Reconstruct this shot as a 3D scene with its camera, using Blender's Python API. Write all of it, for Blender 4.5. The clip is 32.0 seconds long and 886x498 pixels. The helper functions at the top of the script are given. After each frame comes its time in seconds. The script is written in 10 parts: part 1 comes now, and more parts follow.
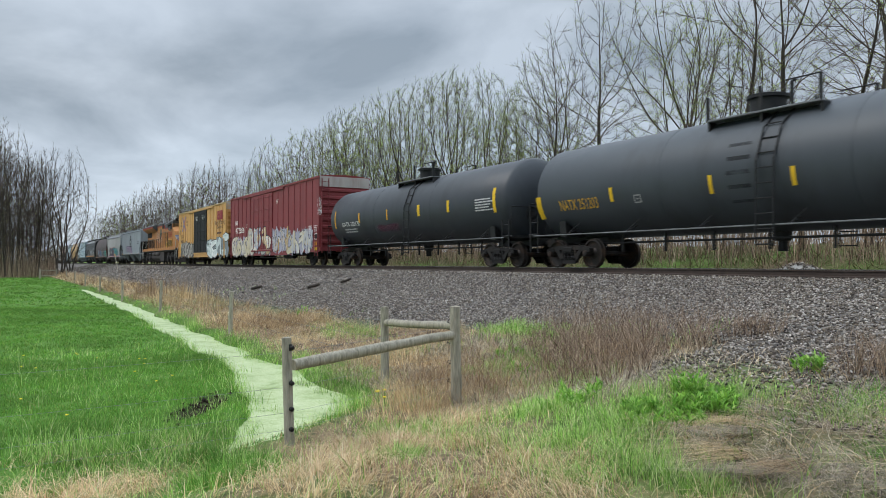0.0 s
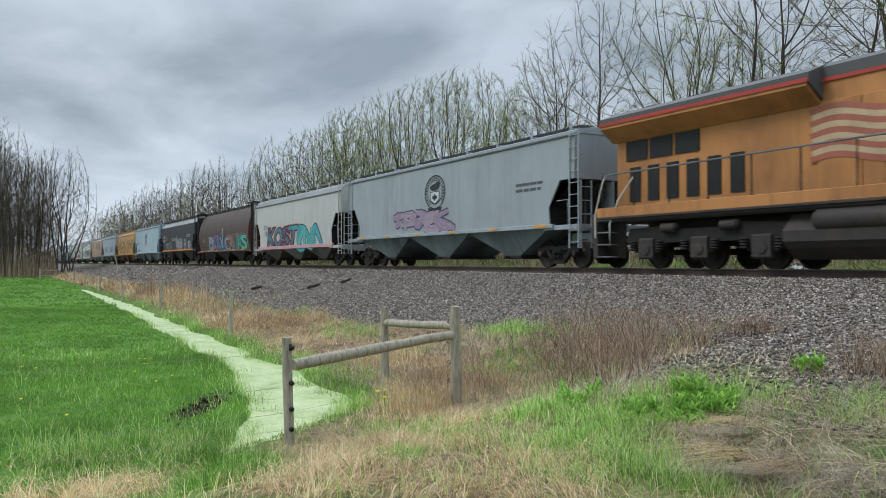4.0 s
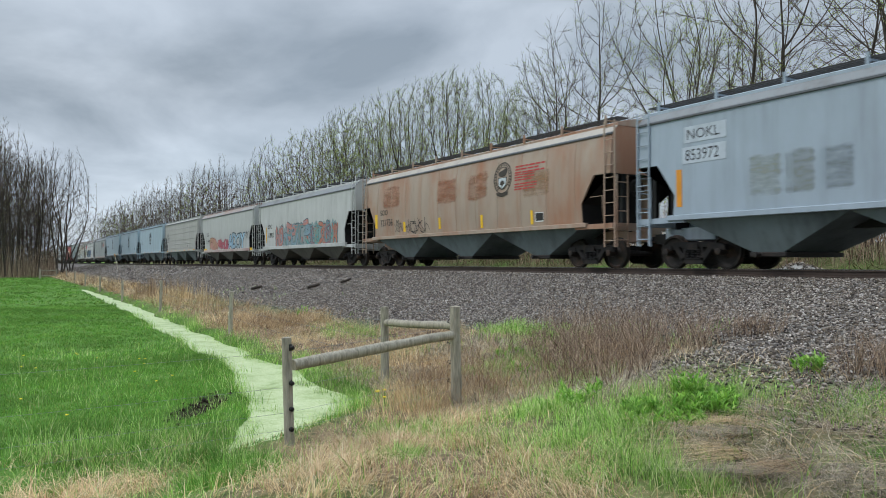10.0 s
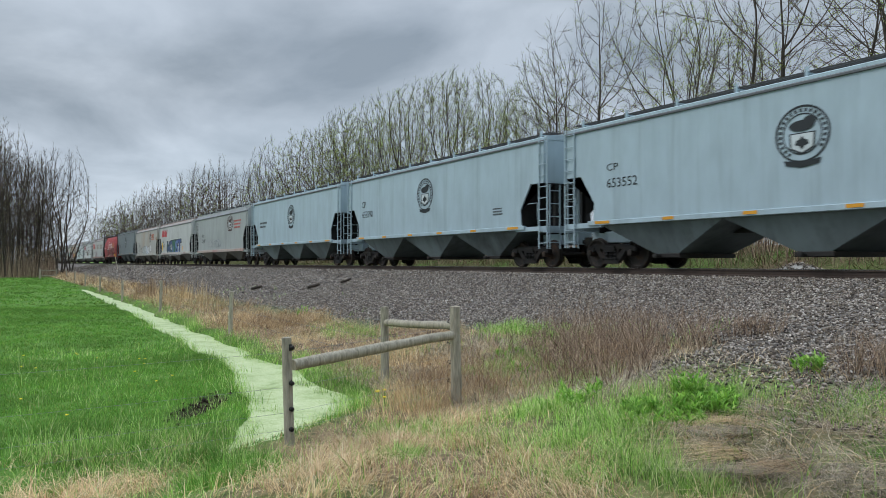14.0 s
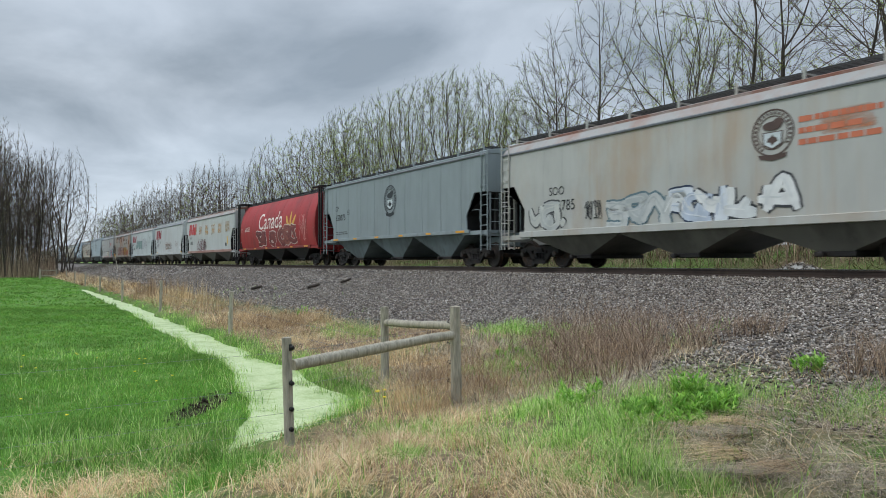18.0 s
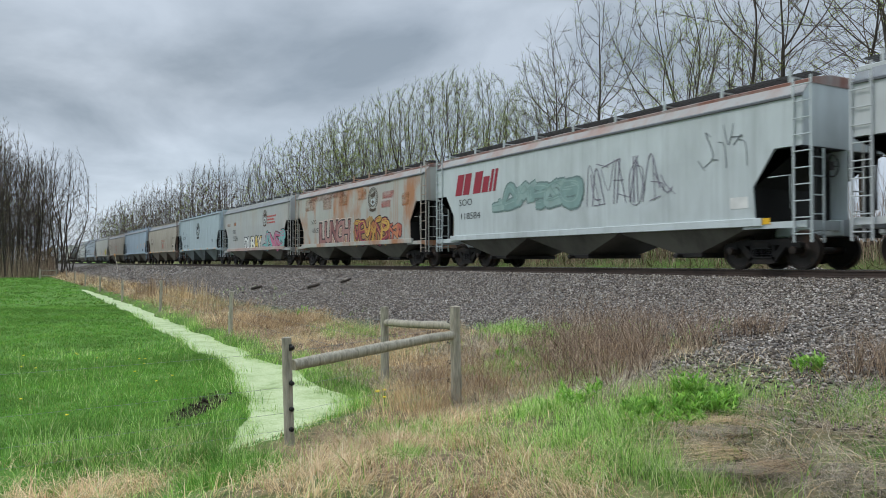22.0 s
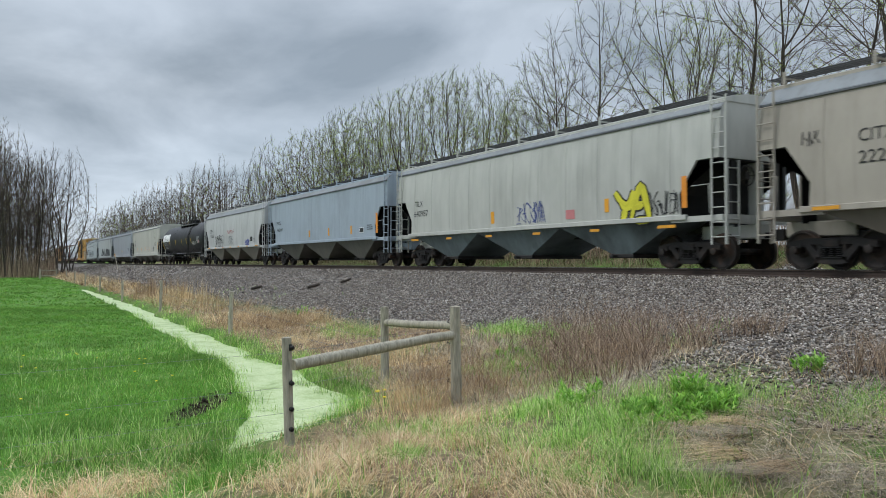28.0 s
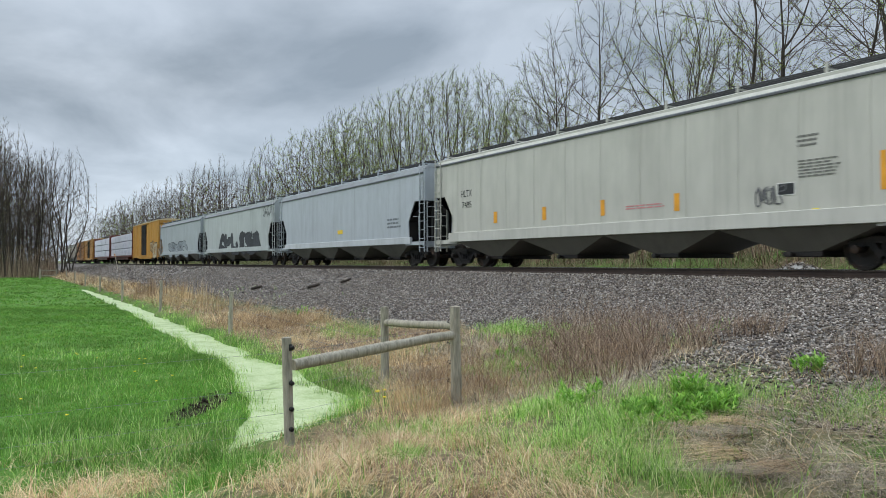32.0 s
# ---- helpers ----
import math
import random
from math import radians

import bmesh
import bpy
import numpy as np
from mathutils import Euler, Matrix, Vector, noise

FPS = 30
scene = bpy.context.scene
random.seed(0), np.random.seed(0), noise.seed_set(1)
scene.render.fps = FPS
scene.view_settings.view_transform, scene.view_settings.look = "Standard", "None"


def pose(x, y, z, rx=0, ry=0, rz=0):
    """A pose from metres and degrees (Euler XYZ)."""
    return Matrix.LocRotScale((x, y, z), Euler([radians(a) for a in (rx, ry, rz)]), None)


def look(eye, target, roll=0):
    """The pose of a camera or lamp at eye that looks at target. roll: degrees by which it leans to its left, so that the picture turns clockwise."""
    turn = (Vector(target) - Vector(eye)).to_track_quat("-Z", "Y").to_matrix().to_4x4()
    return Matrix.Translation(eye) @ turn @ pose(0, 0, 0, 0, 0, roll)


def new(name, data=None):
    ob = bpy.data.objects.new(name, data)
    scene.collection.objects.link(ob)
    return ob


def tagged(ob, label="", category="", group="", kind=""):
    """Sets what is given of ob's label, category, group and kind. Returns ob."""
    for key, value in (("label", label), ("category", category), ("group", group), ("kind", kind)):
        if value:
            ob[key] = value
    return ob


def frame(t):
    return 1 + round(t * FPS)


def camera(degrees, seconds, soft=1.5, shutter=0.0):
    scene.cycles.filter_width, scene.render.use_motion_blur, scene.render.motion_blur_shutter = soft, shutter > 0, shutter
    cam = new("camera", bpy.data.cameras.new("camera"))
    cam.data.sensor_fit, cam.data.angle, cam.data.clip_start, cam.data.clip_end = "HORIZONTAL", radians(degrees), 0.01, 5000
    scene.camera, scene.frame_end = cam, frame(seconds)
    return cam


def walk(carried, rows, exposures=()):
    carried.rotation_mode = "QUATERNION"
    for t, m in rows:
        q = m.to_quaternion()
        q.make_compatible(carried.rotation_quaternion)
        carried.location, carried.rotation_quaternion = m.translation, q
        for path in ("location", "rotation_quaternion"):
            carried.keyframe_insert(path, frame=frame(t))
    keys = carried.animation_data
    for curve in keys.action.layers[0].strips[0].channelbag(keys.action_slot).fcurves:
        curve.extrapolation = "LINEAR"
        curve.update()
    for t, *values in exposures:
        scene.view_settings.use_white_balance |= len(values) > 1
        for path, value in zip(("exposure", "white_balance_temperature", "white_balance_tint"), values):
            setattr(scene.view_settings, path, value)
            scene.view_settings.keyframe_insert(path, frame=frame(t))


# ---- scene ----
# The eye stands on the bank; x runs along the track (the train goes towards +x), y across it.
EYE = (0.0, 0.0, 1.6)
TURN = radians(29.88)
cam = camera(59.58, 32.0, soft=0.75, shutter=0.12)
AIM = look(EYE, (-math.cos(TURN), math.sin(TURN), 1.6 + math.tan(radians(1.0))))
walk(cam, [(0, AIM), (32, AIM)], [(0, 0.2), (7, 0.2), (10, 0.15), (13, 0.08), (14.5, 0.08), (17, 0.16), (25, 0.14), (28, 0.17), (32, 0.19)])

RAIL = 1.43          # height of the rail heads
LINE = 17.1          # y of the track's centre line

# ---- light: an overcast spring day ----
world = bpy.data.worlds.new("overcast")
scene.world = world
world.use_nodes = True


def overcast():
    nt = world.node_tree
    nt.nodes.clear()
    N, L = nt.nodes.new, nt.links.new
    out, bg = N("ShaderNodeOutputWorld"), N("ShaderNodeBackground")
    tc, sep = N("ShaderNodeTexCoord"), N("ShaderNodeSeparateXYZ")
    L(tc.outputs["Generated"], sep.inputs[0])
    sky = N("ShaderNodeTexSky")
    sky.sky_type, sky.sun_disc = "NISHITA", False
    sky.sun_elevation, sky.sun_rotation = radians(48), radians(215)
    skys = N("ShaderNodeMixRGB")
    skys.blend_type, skys.inputs[0].default_value = "MULTIPLY", 1.0
    skys.inputs[2].default_value = (0.10, 0.10, 0.10, 1)
    L(sky.outputs[0], skys.inputs[1])
    # cloud deck: flattened towards the horizon
    add = N("ShaderNodeMath"); add.operation = "ADD"; add.inputs[1].default_value = 0.26
    L(sep.outputs[2], add.inputs[0])
    dx, dy = N("ShaderNodeMath"), N("ShaderNodeMath")
    dx.operation = dy.operation = "DIVIDE"
    L(sep.outputs[0], dx.inputs[0]); L(add.outputs[0], dx.inputs[1])
    L(sep.outputs[1], dy.inputs[0]); L(add.outputs[0], dy.inputs[1])
    com = N("ShaderNodeCombineXYZ")
    L(dx.outputs[0], com.inputs[0]); L(dy.outputs[0], com.inputs[1])
    n1, n2 = N("ShaderNodeTexNoise"), N("ShaderNodeTexNoise")
    n1.inputs["Scale"].default_value, n1.inputs["Detail"].default_value, n1.inputs["Roughness"].default_value = 1.5, 9, 0.52
    n1.inputs["Distortion"].default_value = 0.4
    n2.inputs["Scale"].default_value, n2.inputs["Detail"].default_value = 0.35, 6
    L(com.outputs[0], n1.inputs["Vector"]); L(com.outputs[0], n2.inputs["Vector"])
    ramp = N("ShaderNodeValToRGB")
    e = ramp.color_ramp.elements
    e[0].position, e[0].color = 0.36, (0.375, 0.450, 0.535, 1)
    e[1].position, e[1].color = 0.64, (0.71, 0.805, 0.92, 1)
    L(n1.outputs[0], ramp.inputs[0])
    # gaps of pale blue between the clouds
    gap = N("ShaderNodeValToRGB")
    g = gap.color_ramp.elements
    g[0].position, g[0].color = 0.50, (0, 0, 0, 1)
    g[1].position, g[1].color = 0.75, (0.45, 0.45, 0.45, 1)
    L(n2.outputs[0], gap.inputs[0])
    mix = N("ShaderNodeMixRGB")
    L(gap.outputs[0], mix.inputs[0]); L(ramp.outputs[0], mix.inputs[1]); L(skys.outputs[0], mix.inputs[2])
    # an overcast sky is three times as bright overhead as at the horizon
    up = N("ShaderNodeMapRange")
    up.inputs["From Min"].default_value, up.inputs["From Max"].default_value = 0.34, 1.0
    up.inputs["To Min"].default_value, up.inputs["To Max"].default_value = 0.93, 3.4
    L(sep.outputs[2], up.inputs["Value"])
    # paler air low over the horizon
    low = N("ShaderNodeMapRange")
    low.inputs["From Min"].default_value, low.inputs["From Max"].default_value = 0.03, 0.20
    low.inputs["To Min"].default_value, low.inputs["To Max"].default_value = 1.3, 1.0
    L(sep.outputs[2], low.inputs["Value"])
    both = N("ShaderNodeMath"); both.operation = "MULTIPLY"
    L(up.outputs[0], both.inputs[0]); L(low.outputs[0], both.inputs[1])
    st = N("ShaderNodeMath"); st.operation = "MULTIPLY"; st.inputs[1].default_value = 0.82
    L(both.outputs[0], st.inputs[0])
    L(mix.outputs[0], bg.inputs[0]); L(st.outputs[0], bg.inputs[1]); L(bg.outputs[0], out.inputs[0])


overcast()
sun = new("sun", bpy.data.lights.new("sun", "SUN"))
sun.data.energy, sun.data.angle, sun.data.color = 1.3, radians(20), (1.0, 0.98, 0.95)
sun.matrix_world = look((-30, -45, 60), (0, 0, 0))

# ---- materials ----
def srgb(h):
    c = [int(h[i:i + 2], 16) / 255 for i in (0, 2, 4)]
    return tuple(((x + 0.055) / 1.055) ** 2.4 if x > 0.04 else x / 12.92 for x in c)


MATS = {}


def nodes_of(name):
    m = bpy.data.materials.new(name)
    m.use_nodes = True
    nt = m.node_tree
    return m, nt, nt.nodes["Principled BSDF"]


def scaled(c, k):
    return tuple(min(1, x * k) for x in c) + (1,)


def surface(name, base, rough=0.6, metal=0.0, grain=0.12, grain_scale=6.0, stain=None, stain_amount=0.35,
            stain_scale=0.5, stretch=(1, 1, 1), bump=0.0, bump_scale=20.0, vary=0.0, spec=0.4, lo=0.5, hi=0.7, streak=0.0):
    """A weathered surface: fine grain over the base colour and large stains of their own colour."""
    if name in MATS:
        return MATS[name]
    m, nt, bsdf = nodes_of(name)
    N, L = nt.nodes.new, nt.links.new
    tc, mp = N("ShaderNodeTexCoord"), N("ShaderNodeMapping")
    L(tc.outputs["Object"], mp.inputs[0])
    info = N("ShaderNodeObjectInfo")
    off = N("ShaderNodeVectorMath"); off.operation = "SCALE"; off.inputs[3].default_value = 37.0
    one = N("ShaderNodeCombineXYZ")
    for i in range(3):
        L(info.outputs["Random"], one.inputs[i])
    L(one.outputs[0], off.inputs[0]); L(off.outputs[0], mp.inputs["Location"])
    mp.inputs["Scale"].default_value = stretch
    n1 = N("ShaderNodeTexNoise")
    n1.inputs["Scale"].default_value, n1.inputs["Detail"].default_value = grain_scale, 6
    L(mp.outputs[0], n1.inputs["Vector"])
    r1 = N("ShaderNodeValToRGB")
    r1.color_ramp.elements[0].position, r1.color_ramp.elements[0].color = 0.3, scaled(base, 1 - grain)
    r1.color_ramp.elements[1].position, r1.color_ramp.elements[1].color = 0.7, scaled(base, 1 + grain)
    L(n1.outputs[0], r1.inputs[0])
    col = r1.outputs[0]
    if stain is not None:
        n2 = N("ShaderNodeTexNoise")
        n2.inputs["Scale"].default_value, n2.inputs["Detail"].default_value = stain_scale, 8
        n2.inputs["Roughness"].default_value = 0.62
        L(mp.outputs[0], n2.inputs["Vector"])
        r2 = N("ShaderNodeValToRGB")
        r2.color_ramp.elements[0].position, r2.color_ramp.elements[0].color = lo, (0, 0, 0, 1)
        r2.color_ramp.elements[1].position = hi
        r2.color_ramp.elements[1].color = (stain_amount,) * 3 + (1,)
        L(n2.outputs[0], r2.inputs[0])
        mx = N("ShaderNodeMixRGB")
        L(r2.outputs[0], mx.inputs[0]); L(col, mx.inputs[1])
        mx.inputs[2].default_value = (*stain, 1)
        col = mx.outputs[0]
    if streak:
        # runs of rain-washed dirt down the sheets, and panels that have faded unevenly
        for sc, k, a, b, tone in (((2.6, 2.6, 0.10), streak, 0.52, 0.78, stain), ((0.9, 0.9, 0.06), streak * 0.6, 0.5, 0.7, scaled(base, 1.2)[:3]), ((9.0, 9.0, 0.35), streak * 0.8, 0.6, 0.8, (0.05, 0.045, 0.04))):
            mp2, n3, r3, mx3 = N("ShaderNodeMapping"), N("ShaderNodeTexNoise"), N("ShaderNodeValToRGB"), N("ShaderNodeMixRGB")
            L(tc.outputs["Object"], mp2.inputs[0]); L(off.outputs[0], mp2.inputs["Location"])
            mp2.inputs["Scale"].default_value = sc
            n3.inputs["Scale"].default_value, n3.inputs["Detail"].default_value, n3.inputs["Roughness"].default_value = 1.0, 6, 0.65
            L(mp2.outputs[0], n3.inputs["Vector"]); L(n3.outputs[0], r3.inputs[0])
            r3.color_ramp.elements[0].position, r3.color_ramp.elements[0].color = a, (0, 0, 0, 1)
            r3.color_ramp.elements[1].position, r3.color_ramp.elements[1].color = b, (k, k, k, 1)
            L(r3.outputs[0], mx3.inputs[0]); L(col, mx3.inputs[1])
            mx3.inputs[2].default_value = (*tone, 1)
            col = mx3.outputs[0]
    if vary:
        hsv = N("ShaderNodeHueSaturation")
        mr = N("ShaderNodeMapRange")
        mr.inputs["To Min"].default_value, mr.inputs["To Max"].default_value = 1 - vary, 1 + vary
        L(info.outputs["Random"], mr.inputs["Value"]); L(mr.outputs[0], hsv.inputs["Value"]); L(col, hsv.inputs["Color"])
        col = hsv.outputs[0]
    L(col, bsdf.inputs["Base Color"])
    rr = N("ShaderNodeMapRange")
    rr.inputs["To Min"].default_value, rr.inputs["To Max"].default_value = max(0, rough - 0.1), min(1, rough + 0.1)
    L(n1.outputs[0], rr.inputs["Value"]); L(rr.outputs[0], bsdf.inputs["Roughness"])
    bsdf.inputs["Metallic"].default_value = metal
    bsdf.inputs["Specular IOR Level"].default_value = spec
    if bump:
        nb, bp = N("ShaderNodeTexNoise"), N("ShaderNodeBump")
        nb.inputs["Scale"].default_value, nb.inputs["Detail"].default_value = bump_scale, 5
        L(mp.outputs[0], nb.inputs["Vector"]); L(nb.outputs[0], bp.inputs["Height"])
        bp.inputs["Strength"].default_value, bp.inputs["Distance"].default_value = bump, 0.02
        L(bp.outputs[0], bsdf.inputs["Normal"])
    MATS[name] = m
    return m


def paint(h, rust=None, amount=0.3, rough=0.55, lo=0.5, hi=0.72, scale=0.5):
    """Old freight-car paint of a colour, streaked downwards with dirt."""
    key = "paint_%s_%s_%g_%g" % (h, rust, amount, lo)
    return surface(key, srgb(h), rough=rough, grain=0.07, grain_scale=2.2, stain=srgb(rust or "4a443c"),
                   stain_amount=amount, stain_scale=scale, stretch=(1.0, 1.0, 0.45), bump=0.06, bump_scale=9.0, spec=0.35, lo=lo, hi=hi, streak=0.2 + 0.45 * amount)


def islands(name, stops, rough=0.7, sss=0.0, spec=0.25, transl=0.0, patch=0.0):
    """A mass of small pieces whose colour varies from piece to piece."""
    m, nt, bsdf = nodes_of(name)
    N, L = nt.nodes.new, nt.links.new
    g, r = N("ShaderNodeNewGeometry"), N("ShaderNodeValToRGB")
    el = r.color_ramp.elements
    while len(el) < len(stops):
        el.new(0.5)
    for i, c in enumerate(stops):
        el[i].position, el[i].color = i / (len(stops) - 1), (*srgb(c), 1)
    L(g.outputs["Random Per Island"], r.inputs[0])
    col = r.outputs[0]
    if patch:
        tc, n = N("ShaderNodeTexCoord"), N("ShaderNodeTexNoise")
        n.inputs["Scale"].default_value, n.inputs["Detail"].default_value = 0.35, 5
        L(tc.outputs["Object"], n.inputs["Vector"])
        mr = N("ShaderNodeMapRange")
        mr.inputs["From Min"].default_value, mr.inputs["From Max"].default_value = 0.3, 0.7
        mr.inputs["To Min"].default_value, mr.inputs["To Max"].default_value = 1 - patch, 1 + patch
        L(n.outputs[0], mr.inputs["Value"])
        h = N("ShaderNodeHueSaturation")
        L(mr.outputs[0], h.inputs["Value"]); L(col, h.inputs["Color"])
        col = h.outputs[0]
    L(col, bsdf.inputs["Base Color"])
    bsdf.inputs["Roughness"].default_value, bsdf.inputs["Specular IOR Level"].default_value = rough, spec
    if transl:
        tr, mx, out = N("ShaderNodeBsdfTranslucent"), N("ShaderNodeMixShader"), nt.nodes["Material Output"]
        L(col, tr.inputs[0]); mx.inputs[0].default_value = transl
        L(bsdf.outputs[0], mx.inputs[1]); L(tr.outputs[0], mx.inputs[2]); L(mx.outputs[0], out.inputs[0])
    MATS[name] = m
    return m


M_STEEL = surface("dark_steel", srgb("201e1d"), rough=0.65, stain=srgb("3c2f26"), stain_amount=0.6, stain_scale=1.5, grain=0.2, bump=0.15)
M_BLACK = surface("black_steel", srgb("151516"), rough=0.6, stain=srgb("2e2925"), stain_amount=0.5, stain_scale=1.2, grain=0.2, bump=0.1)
M_TRUCK = surface("truck_steel", srgb("1b1918"), rough=0.8, stain=srgb("3a2f27"), stain_amount=0.6, stain_scale=2.0, grain=0.25, bump=0.2, vary=0.2)
M_WHEEL = surface("wheel_steel", srgb("2e2926"), rough=0.6, metal=0.3, stain=srgb("5b4230"), stain_amount=0.7, stain_scale=2.5, grain=0.2)
M_TREAD = surface("polished_tread", (0.45, 0.44, 0.43), rough=0.3, metal=0.9, grain=0.1)
M_RAIL = surface("rail_steel", srgb("42362f"), rough=0.7, stain=srgb("2c2420"), stain_amount=0.6, stain_scale=2.0, grain=0.2, bump=0.1)
M_TIE = surface("tie_wood", srgb("4b4138"), rough=0.9, stain=srgb("2c2622"), stain_amount=0.7, stain_scale=1.5, stretch=(1, 6, 1), grain=0.3, bump=0.5, vary=0.25)
M_GALV = surface("galvanised_grating", srgb("6d6f70"), rough=0.55, metal=0.3, grain=0.2, stain=srgb("45423e"), stain_amount=0.5, stain_scale=1.2)
M_BOARD = surface("walkway_grating", srgb("3c3d3e"), rough=0.6, metal=0.2, grain=0.2, stain=srgb("2a2826"), stain_amount=0.5, stain_scale=1.2)
M_YELLOW = surface("reflector_yellow", srgb("d2932a"), rough=0.4, grain=0.1, stain=srgb("8a6420"), stain_amount=0.4, stain_scale=3.0)
M_WHITE = surface("white_lettering", srgb("e2e2de"), rough=0.55, grain=0.06)
M_WOOD = surface("weathered_post", srgb("a29b8a"), rough=0.9, stain=srgb("5d584a"), stain_amount=0.7, stain_scale=2.0,
                 stretch=(8, 8, 1.2), grain=0.25, grain_scale=5, bump=0.7, bump_scale=8, vary=0.12)
M_WIRE = surface("fence_wire", srgb("8c8f90"), rough=0.4, metal=0.8, grain=0.1)
M_PLASTIC = surface("black_plastic", srgb("131314"), rough=0.4, grain=0.1)
M_BARK = surface("bark", srgb("463f38"), rough=0.95, stain=srgb("2c2823"), stain_amount=0.7, stain_scale=1.5,
                 stretch=(3, 3, 0.6), grain=0.25, grain_scale=3, bump=0.5, bump_scale=6, vary=0.18)

# ---- mesh tools ----
class Shape:
    """Collects faces and makes one mesh of them."""

    def __init__(self):
        self.v, self.f = [], []

    def add(self, verts, faces):
        n = len(self.v)
        self.v.extend(tuple(p) for p in verts)
        self.f.extend([tuple(i + n for i in q) for q in faces])
        return self

    def box(self, x0, x1, y0, y1, z0, z1):
        p = [(x, y, z) for z in (z0, z1) for y in (y0, y1) for x in (x0, x1)]
        return self.add(p, [(0, 2, 3, 1), (4, 5, 7, 6), (0, 1, 5, 4), (2, 6, 7, 3), (0, 4, 6, 2), (1, 3, 7, 5)])

    def slab(self, x0, x1, y0, y1, z0, z1, b=0.01):
        """A box with its edges chamfered by b along the length."""
        prof = [(y0 + b, z0), (y1 - b, z0), (y1, z0 + b), (y1, z1 - b), (y1 - b, z1), (y0 + b, z1), (y0, z1 - b), (y0, z0 + b)]
        return self.along(prof, x0, x1)

    def along(self, prof, x0, x1):
        """A prism along x over a (y, z) outline."""
        n = len(prof)
        v = [(x0, y, z) for y, z in prof] + [(x1, y, z) for y, z in prof]
        f = [(i, (i + 1) % n, (i + 1) % n + n, i + n) for i in range(n)]
        return self.add(v, f + [tuple(range(n))[::-1], tuple(range(n, 2 * n))])

    def across(self, prof, y0, y1):
        """A prism along y over an (x, z) outline."""
        n = len(prof)
        v = [(x, y0, z) for x, z in prof] + [(x, y1, z) for x, z in prof]
        f = [(i, i + n, (i + 1) % n + n, (i + 1) % n) for i in range(n)]
        return self.add(v, f + [tuple(range(n)), tuple(range(n, 2 * n))[::-1]])

    def upright(self, prof, z0, z1):
        n = len(prof)
        v = [(x, y, z0) for x, y in prof] + [(x, y, z1) for x, y in prof]
        f = [(i, (i + 1) % n, (i + 1) % n + n, i + n) for i in range(n)]
        return self.add(v, f + [tuple(range(n))[::-1], tuple(range(n, 2 * n))])

    def tube(self, pts, r, n=6, cap=True):
        """A round bar through the points; r may be one radius or one for each point."""
        pts = [Vector(p) for p in pts]
        rs = r if isinstance(r, (list, tuple)) else [r] * len(pts)
        base, k = len(self.v), len(pts)
        d0 = (pts[-1] - pts[0]).normalized()
        side = Vector((0, 0, 1)) if abs(d0.z) < 0.9 else Vector((1, 0, 0))
        for i, p in enumerate(pts):
            d = (pts[min(i + 1, k - 1)] - pts[max(i - 1, 0)]).normalized()
            a = d.cross(side).normalized()
            b = d.cross(a)
            for j in range(n):
                w = 2 * math.pi * (j + 0.5) / n
                self.v.append(tuple(p + (a * math.cos(w) + b * math.sin(w)) * rs[i]))
        for i in range(k - 1):
            for j in range(n):
                self.f.append((base + i * n + j, base + i * n + (j + 1) % n, base + (i + 1) * n + (j + 1) % n, base + (i + 1) * n + j))
        if cap:
            self.f.append(tuple(base + j for j in range(n))[::-1])
            self.f.append(tuple(base + (k - 1) * n + j for j in range(n)))
        return self

    def turned(self, prof, centre, axis="y", n=24):
        """A body turned about an axis through centre: prof is (along, radius)."""
        base, k = len(self.v), len(prof)
        for s, r in prof:
            for j in range(n):
                w = 2 * math.pi * j / n
                c, q = r * math.cos(w), r * math.sin(w)
                p = {"y": (c, s, q), "x": (s, c, q), "z": (c, q, s)}[axis]
                self.v.append((centre[0] + p[0], centre[1] + p[1], centre[2] + p[2]))
        for i in range(k - 1):
            for j in range(n):
                q = (base + i * n + j, base + i * n + (j + 1) % n, base + (i + 1) * n + (j + 1) % n, base + (i + 1) * n + j)
                self.f.append(q if axis == "x" or axis == "z" else q[::-1])
        self.f.append(tuple(base + j for j in range(n)))
        self.f.append(tuple(base + (k - 1) * n + j for j in range(n))[::-1])
        return self

    def mesh(self, name, smooth=None):
        me = bpy.data.meshes.new(name)
        me.from_pydata(self.v, [], self.f)
        bm = bmesh.new()
        bm.from_mesh(me)
        bmesh.ops.recalc_face_normals(bm, faces=bm.faces)
        bm.to_mesh(me)
        bm.free()
        if smooth:
            me.polygons.foreach_set("use_smooth", [True] * len(me.polygons))
            me.set_sharp_from_angle(angle=radians(smooth))
        me.update()
        return me


def part(name, mesh, material, parent=None, label="", at=None):
    """Links one mesh object under a thing or a part; the material belongs to the object, so meshes can be shared."""
    if isinstance(mesh, Shape):
        mesh = mesh.mesh(name)
    if not mesh.materials:
        mesh.materials.append(None)
    ob = new(name, mesh)
    ob.material_slots[0].link = "OBJECT"
    ob.material_slots[0].material = material
    if parent is not None:
        ob.parent = parent
    if at is not None:
        ob.matrix_basis = at
    if label:
        ob["label"] = label
    return ob


CACHE = {}


def cached(key, make, smooth=None):
    if key not in CACHE:
        CACHE[key] = make().mesh(str(key[0]), smooth)
    return CACHE[key]


